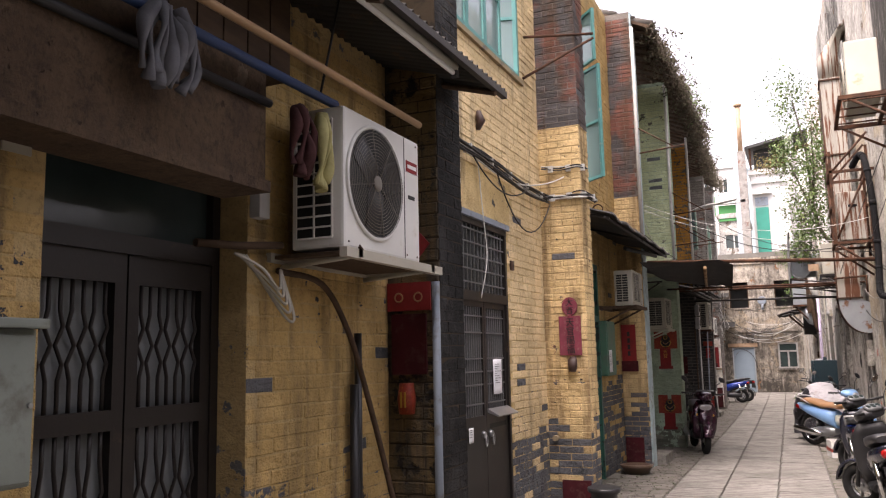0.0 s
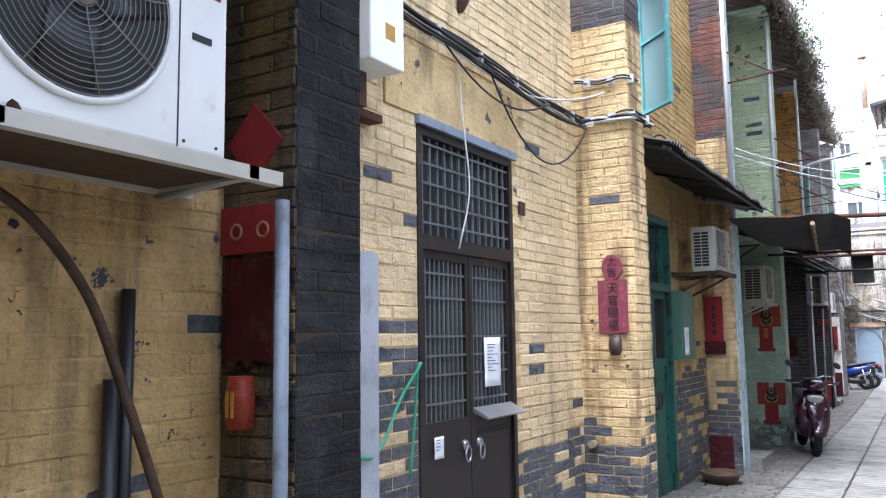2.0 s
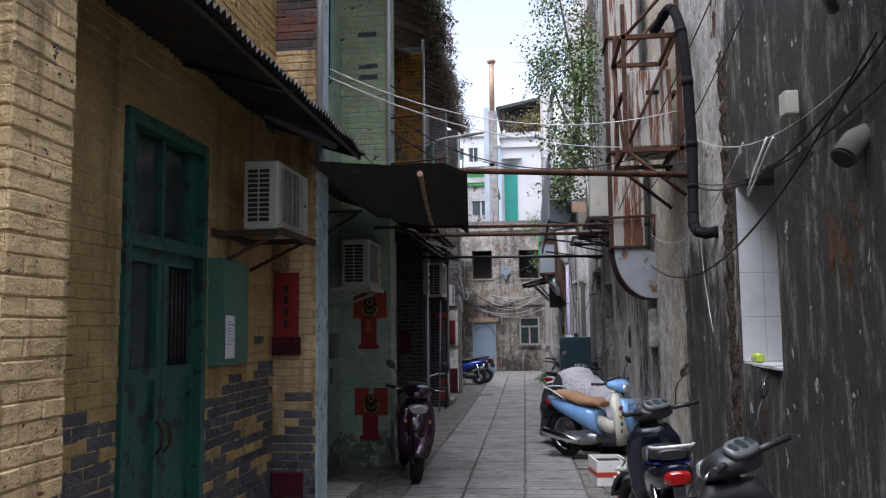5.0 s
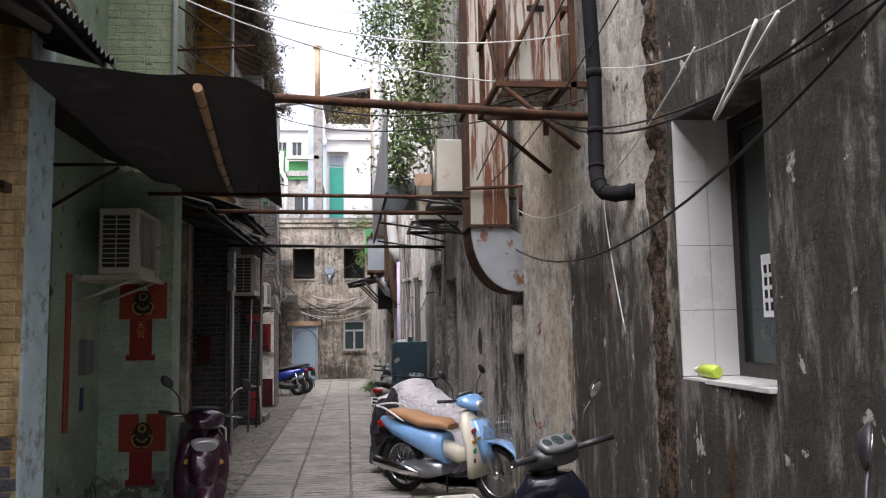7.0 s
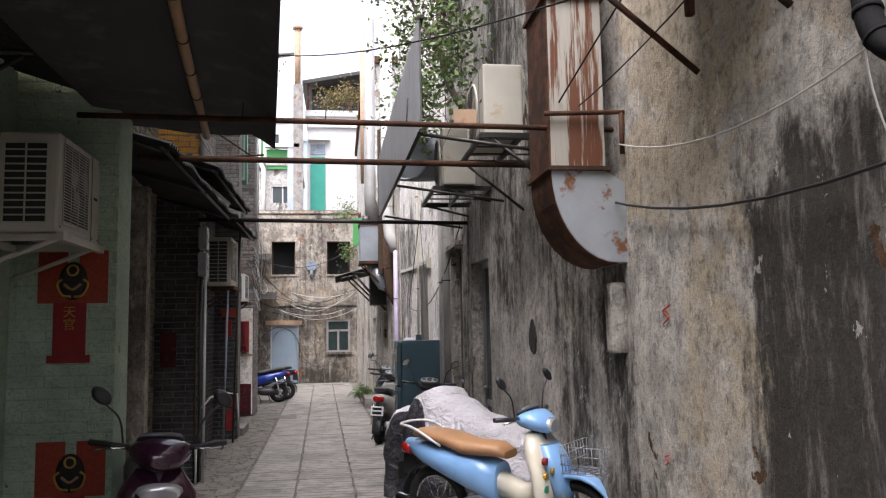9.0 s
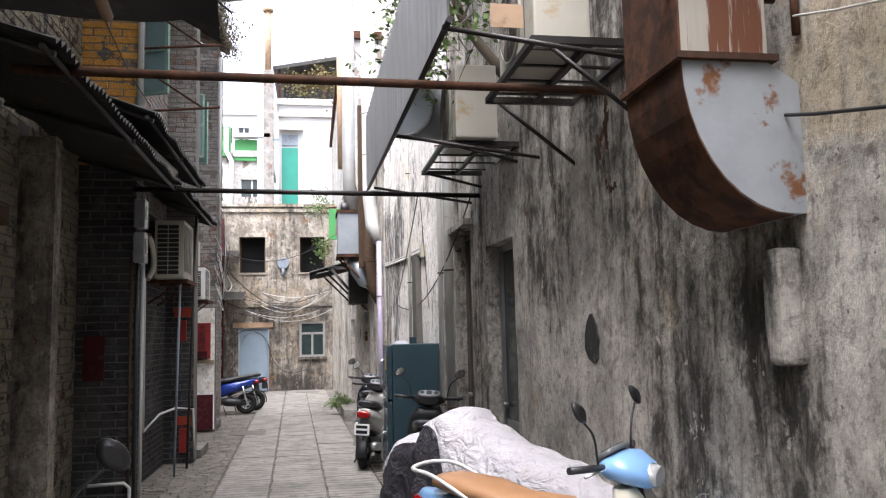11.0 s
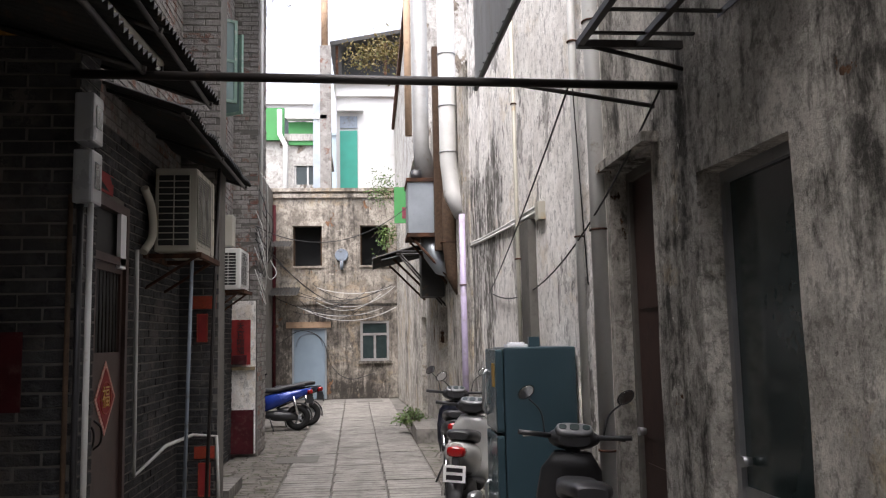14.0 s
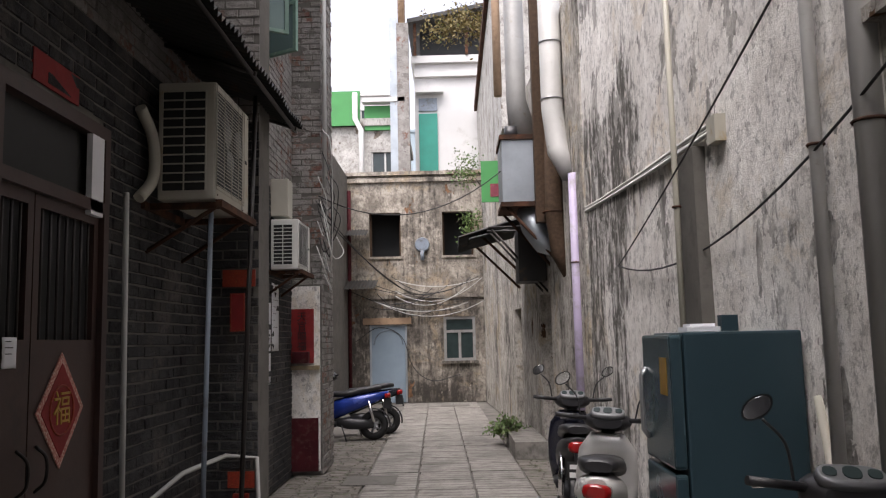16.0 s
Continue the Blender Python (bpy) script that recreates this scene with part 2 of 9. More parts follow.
def stucco(name, pale, grey, black, earth, streak=(0.42, 0.62), hole=(0.66, 0.7), warm=None, zones=(), grain=0.45, patches=()):
    """Old lime plaster: pale coat, grey weathering, soft black algae runs, small flakes, fallen patches down to the earthy core.
    zones: (y0, y1, z0, z1, more soil) stretches of heavier or lighter runs; patches: (y0, y1, z0, z1, more) of ochre limewash."""
    m, t, b = nodes_of(name)
    v = place(t)
    sx = N(t, "SeparateXYZ")
    t.links.new(v, sx.inputs[0])
    mid, small = fuzz(t, v, 2.6, 9.0, 0.72, 0.3), fuzz(t, v, 55.0, 4.0, 0.7)
    wide = fuzz(t, place(t, (1.1, 1.1, 0.30)), 1.0, 9.0, 0.62, 0.4)
    thin = fuzz(t, place(t, (8, 8, 0.7)), 1.0, 8.0, 0.7, 0.2)
    mottle = fuzz(t, place(t, (1, 1, 0.7)), 7.0, 9.0, 0.74, 0.4)
    wy = maths(t, "ADD", sx.outputs["Y"], maths(t, "MULTIPLY", maths(t, "SUBTRACT", fuzz(t, place(t, (1, 1.8, 0.6)), 1.3, 7.0, 0.68), 0.5), 0.9))
    wz = maths(t, "ADD", sx.outputs["Z"], maths(t, "MULTIPLY", maths(t, "SUBTRACT", fuzz(t, place(t, (1.6, 1.6, 1)), 1.2, 7.0, 0.68), 0.5), 1.6))

    def stretch(y0, y1, z0, z1, e=0.30):
        iny = maths(t, "MULTIPLY", ramp(t, wy, y0 - e, y0 + e), maths(t, "SUBTRACT", 1.0, ramp(t, wy, y1 - e, y1 + e)))
        inz = maths(t, "MULTIPLY", ramp(t, wz, z0 - 0.3, z0 + 0.3), maths(t, "SUBTRACT", 1.0, ramp(t, wz, z1 - 0.3, z1 + 0.3)))
        return maths(t, "MULTIPLY", iny, inz)
    c = mix(t, ramp(t, maths(t, "ADD", maths(t, "MULTIPLY", mid, 0.6), maths(t, "MULTIPLY", mottle, 0.4)), 0.42, 0.58), grey, pale)
    if warm:
        ochre = fuzz(t, v, 1.1, 8.0, 0.72, 0.6)
        for y0, y1, z0, z1, k in patches:
            ochre = maths(t, "ADD", ochre, maths(t, "MULTIPLY", stretch(y0, y1, z0, z1), k))
        c = mix(t, maths(t, "MULTIPLY", ramp(t, ochre, 0.53, 0.62), 0.6), c, warm)
    soil = maths(t, "ADD", maths(t, "MULTIPLY", wide, 0.36), maths(t, "ADD", maths(t, "MULTIPLY", thin, 0.26), maths(t, "MULTIPLY", mottle, 0.38)))
    for y0, y1, z0, z1, k in zones:
        soil = maths(t, "ADD", soil, maths(t, "MULTIPLY", stretch(y0, y1, z0, z1), k))
    dark = ramp(t, soil, *streak)
    c = mix(t, maths(t, "MULTIPLY", dark, 0.95), c, black)
    blot = ramp(t, fuzz(t, place(t, (1, 1, 0.75)), 13.0, 9.0, 0.8, 0.3), 0.50, 0.60)
    c = mix(t, maths(t, "MULTIPLY", blot, 0.6), c, mix(t, 0.8, c, black))
    # thin lime wash left standing on the dark runs, then small crisp flakes
    wash = ramp(t, fuzz(t, place(t, (7, 7, 1.6)), 1.0, 9.0, 0.75, 0.3), 0.50, 0.66)
    c = mix(t, maths(t, "MULTIPLY", wash, 0.45), c, grey)
    flake = ramp(t, fuzz(t, place(t, (1.2, 1.2, 0.8)), 5.5, 8.0, 0.66, 0.3), 0.64, 0.652)
    c = mix(t, maths(t, "MULTIPLY", flake, 0.55), c, tuple(min(1, x * 1.1) for x in pale))
    c = mix(t, maths(t, "MULTIPLY", ramp(t, fuzz(t, v, 38.0, 6.0, 0.75), 0.48, 0.62), grain), c, mix(t, 0.62, c, (0.02, 0.018, 0.016)))
    pock = ramp(t, fuzz(t, v, 14.0, 3.0, 0.5), 0.70, 0.72)
    c = mix(t, maths(t, "MULTIPLY", pock, 0.6), c, tuple(x * 0.25 for x in grey))
    fall = ramp(t, fuzz(t, place(t, (1.5, 1.5, 0.9)), 1.4, 8.0, 0.62, 0.3), *hole)
    c = mix(t, fall, c, mix(t, ramp(t, mottle, 0.35, 0.65), tuple(x * 0.35 for x in earth), earth))
    t.links.new(c, b.inputs["Base Color"])
    b.inputs["Roughness"].default_value = 0.9
    b.inputs["Specular IOR Level"].default_value = 0.12
    h = maths(t, "ADD", maths(t, "ADD", maths(t, "MULTIPLY", mottle, 1.0), maths(t, "MULTIPLY", flake, 0.3)), maths(t, "ADD", maths(t, "MULTIPLY", small, 0.4), maths(t, "MULTIPLY", maths(t, "ADD", fall, maths(t, "MULTIPLY", pock, 0.4)), -1.4)))
    bump(t, b, h, 0.8, 0.022)
    return m


MAT = dict(
    yellow=brick_skin("yellow_painted_brick", (0.70, 0.54, 0.31), (0.10, 0.105, 0.115), peel=(0.70, 0.71), chance=1.3, chip=0.765, soot=(0.5, 0.72), grime=0.4),
    # real chips and grime; the deeper yellow also carries the canopy's shade
    yellow_a=brick_skin("flaking_yellow_brick_shaded", (0.58, 0.40, 0.165), (0.09, 0.095, 0.105), peel=(0.615, 0.62), low=1.2, chance=1.3, chip=0.745, soot=(0.46, 0.7), grime=0.6),
    yellow_worn=brick_skin("worn_yellow_brick", (0.50, 0.345, 0.145), (0.12, 0.12, 0.12), peel=(0.64, 0.65), bare2=(0.25, 0.09, 0.06), chance=1.25, soot=(0.5, 0.75), chip=0.765),
    yellow_low=brick_skin("yellow_brick_bare_above", (0.69, 0.51, 0.26), (0.10, 0.095, 0.095), peel=(0.645, 0.655), bare2=(0.28, 0.11, 0.08), chance=1.25, soot=(0.45, 0.64), grime=0.65, dirt=(0.085, 0.045, 0.025), chip=0.715, top=4.33),
    black=brick_skin("tarred_brick", (0.018, 0.018, 0.018), (0.09, 0.07, 0.05), peel=(0.64, 0.68), chance=0.99),
    # darker than the same fronts higher up: awning shade put into the colour
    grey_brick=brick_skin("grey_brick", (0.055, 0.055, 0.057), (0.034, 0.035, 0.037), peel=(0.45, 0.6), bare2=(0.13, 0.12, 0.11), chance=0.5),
    stained_brick=brick_skin("stained_limewashed_brick", (0.30, 0.27, 0.20), (0.075, 0.07, 0.065), peel=(0.52, 0.56), bare2=(0.20, 0.13, 0.09), chance=1.0, chip=0.70),
    # pale brick, which also serves as lit copy for the upper fronts
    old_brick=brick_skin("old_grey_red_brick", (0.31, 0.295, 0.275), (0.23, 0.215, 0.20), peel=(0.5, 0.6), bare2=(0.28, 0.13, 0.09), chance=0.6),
    mint=brick_skin("mint_painted_brick", (0.42, 0.54, 0.41), (0.24, 0.25, 0.20), peel=(0.62, 0.64), low=0.6, chance=1.2, chip=0.78),
    orange=brick_skin("orange_painted_brick", (0.52, 0.26, 0.05), (0.12, 0.11, 0.10), peel=(0.54, 0.58), chance=0.9),
    bare_grey=brick_skin("bare_grey_brick", (0.12, 0.125, 0.135), (0.075, 0.08, 0.09), peel=(0.5, 0.62), chance=0.6, chip=0.74, bare2=(0.19, 0.17, 0.15)),
    mortar=plain("mortar", (0.30, 0.24, 0.15), 0.9, bumps=0.4, local=False, other=(0.12, 0.11, 0.1)),
    mortar_grey=plain("grey_mortar", (0.155, 0.147, 0.133), 0.9, bumps=0.4, local=False, other=(0.11, 0.105, 0.095), amount=(0.5, 0.7)),
    right=stucco("weathered_plaster", (0.62, 0.59, 0.53), (0.36, 0.34, 0.305), (0.036, 0.034, 0.03), (0.13, 0.075, 0.045), streak=(0.475, 0.60), hole=(0.665, 0.672), warm=(0.48, 0.385, 0.25), zones=((5.0, 9.7, 0.0, 9.0, 0.165), (9.95, 11.5, -1.0, 2.45, 0.12), (9.95, 11.5, 2.5, 9.0, -0.04), (11.5, 12.75, 0.7, 9.0, -0.09), (11.4, 12.9, -1.0, 0.7, 0.05), (12.85, 13.1, -1.0, 2.0, 0.06), (13.55, 14.2, 0.8, 9.0, 0.045), (14.3, 16.4, 1.7, 9.0, 0.05), (14.3, 16.4, -1.0, 1.7, -0.04), (17.3, 18.0, -1.0, 3.2, 0.03)), patches=((11.3, 12.8, 2.0, 6.0, 0.12), (13.3, 18.8, -1.0, 9.0, -0.06))),
    right_far=stucco("pale_weathered_plaster", (0.92, 0.90, 0.86), (0.74, 0.715, 0.67), (0.085, 0.08, 0.07), (0.58, 0.56, 0.52), streak=(0.535, 0.625), hole=(0.585, 0.59), grain=0.22, warm=(0.70, 0.62, 0.50), zones=((18.8, 22.6, -1.0, 0.75, 0.08), (22.6, 24.6, -1.0, 3.8, 0.10), (21.2, 22.6, 2.7, 9.0, 0.02))),
    facade=stucco("stained_facade_plaster", (0.50, 0.455, 0.385), (0.22, 0.195, 0.165), (0.05, 0.045, 0.04), (0.30, 0.17, 0.10), streak=(0.47, 0.60), hole=(0.65, 0.67), warm=(0.42, 0.33, 0.22), zones=((36, 38, -1.0, 0.5, 0.08), (36, 38, 0.5, 2.6, 0.03))),
    patched=stucco("patched_old_plaster", (0.55, 0.54, 0.51), (0.36, 0.345, 0.32), (0.12, 0.11, 0.10), (0.26, 0.22, 0.18), streak=(0.52, 0.64), hole=(0.60, 0.61)),
    beam_plaster=stucco("brown_plaster", (0.13, 0.09, 0.06), (0.09, 0.062, 0.045), (0.035, 0.027, 0.022), (0.24, 0.18, 0.13), streak=(0.52, 0.7), hole=(0.66, 0.68)),
    white_wall=plain("white_wall", (0.58, 0.58, 0.57), 0.8, var=0.12, scale=0.6, other=(0.40, 0.39, 0.37), amount=(0.58, 0.78), local=False),
    ground=plain("lane_ground", (0.17, 0.16, 0.145), 0.9, var=0.4, scale=1.2, fine=40, bumps=0.5, local=False, other=(0.07, 0.067, 0.06)),
)
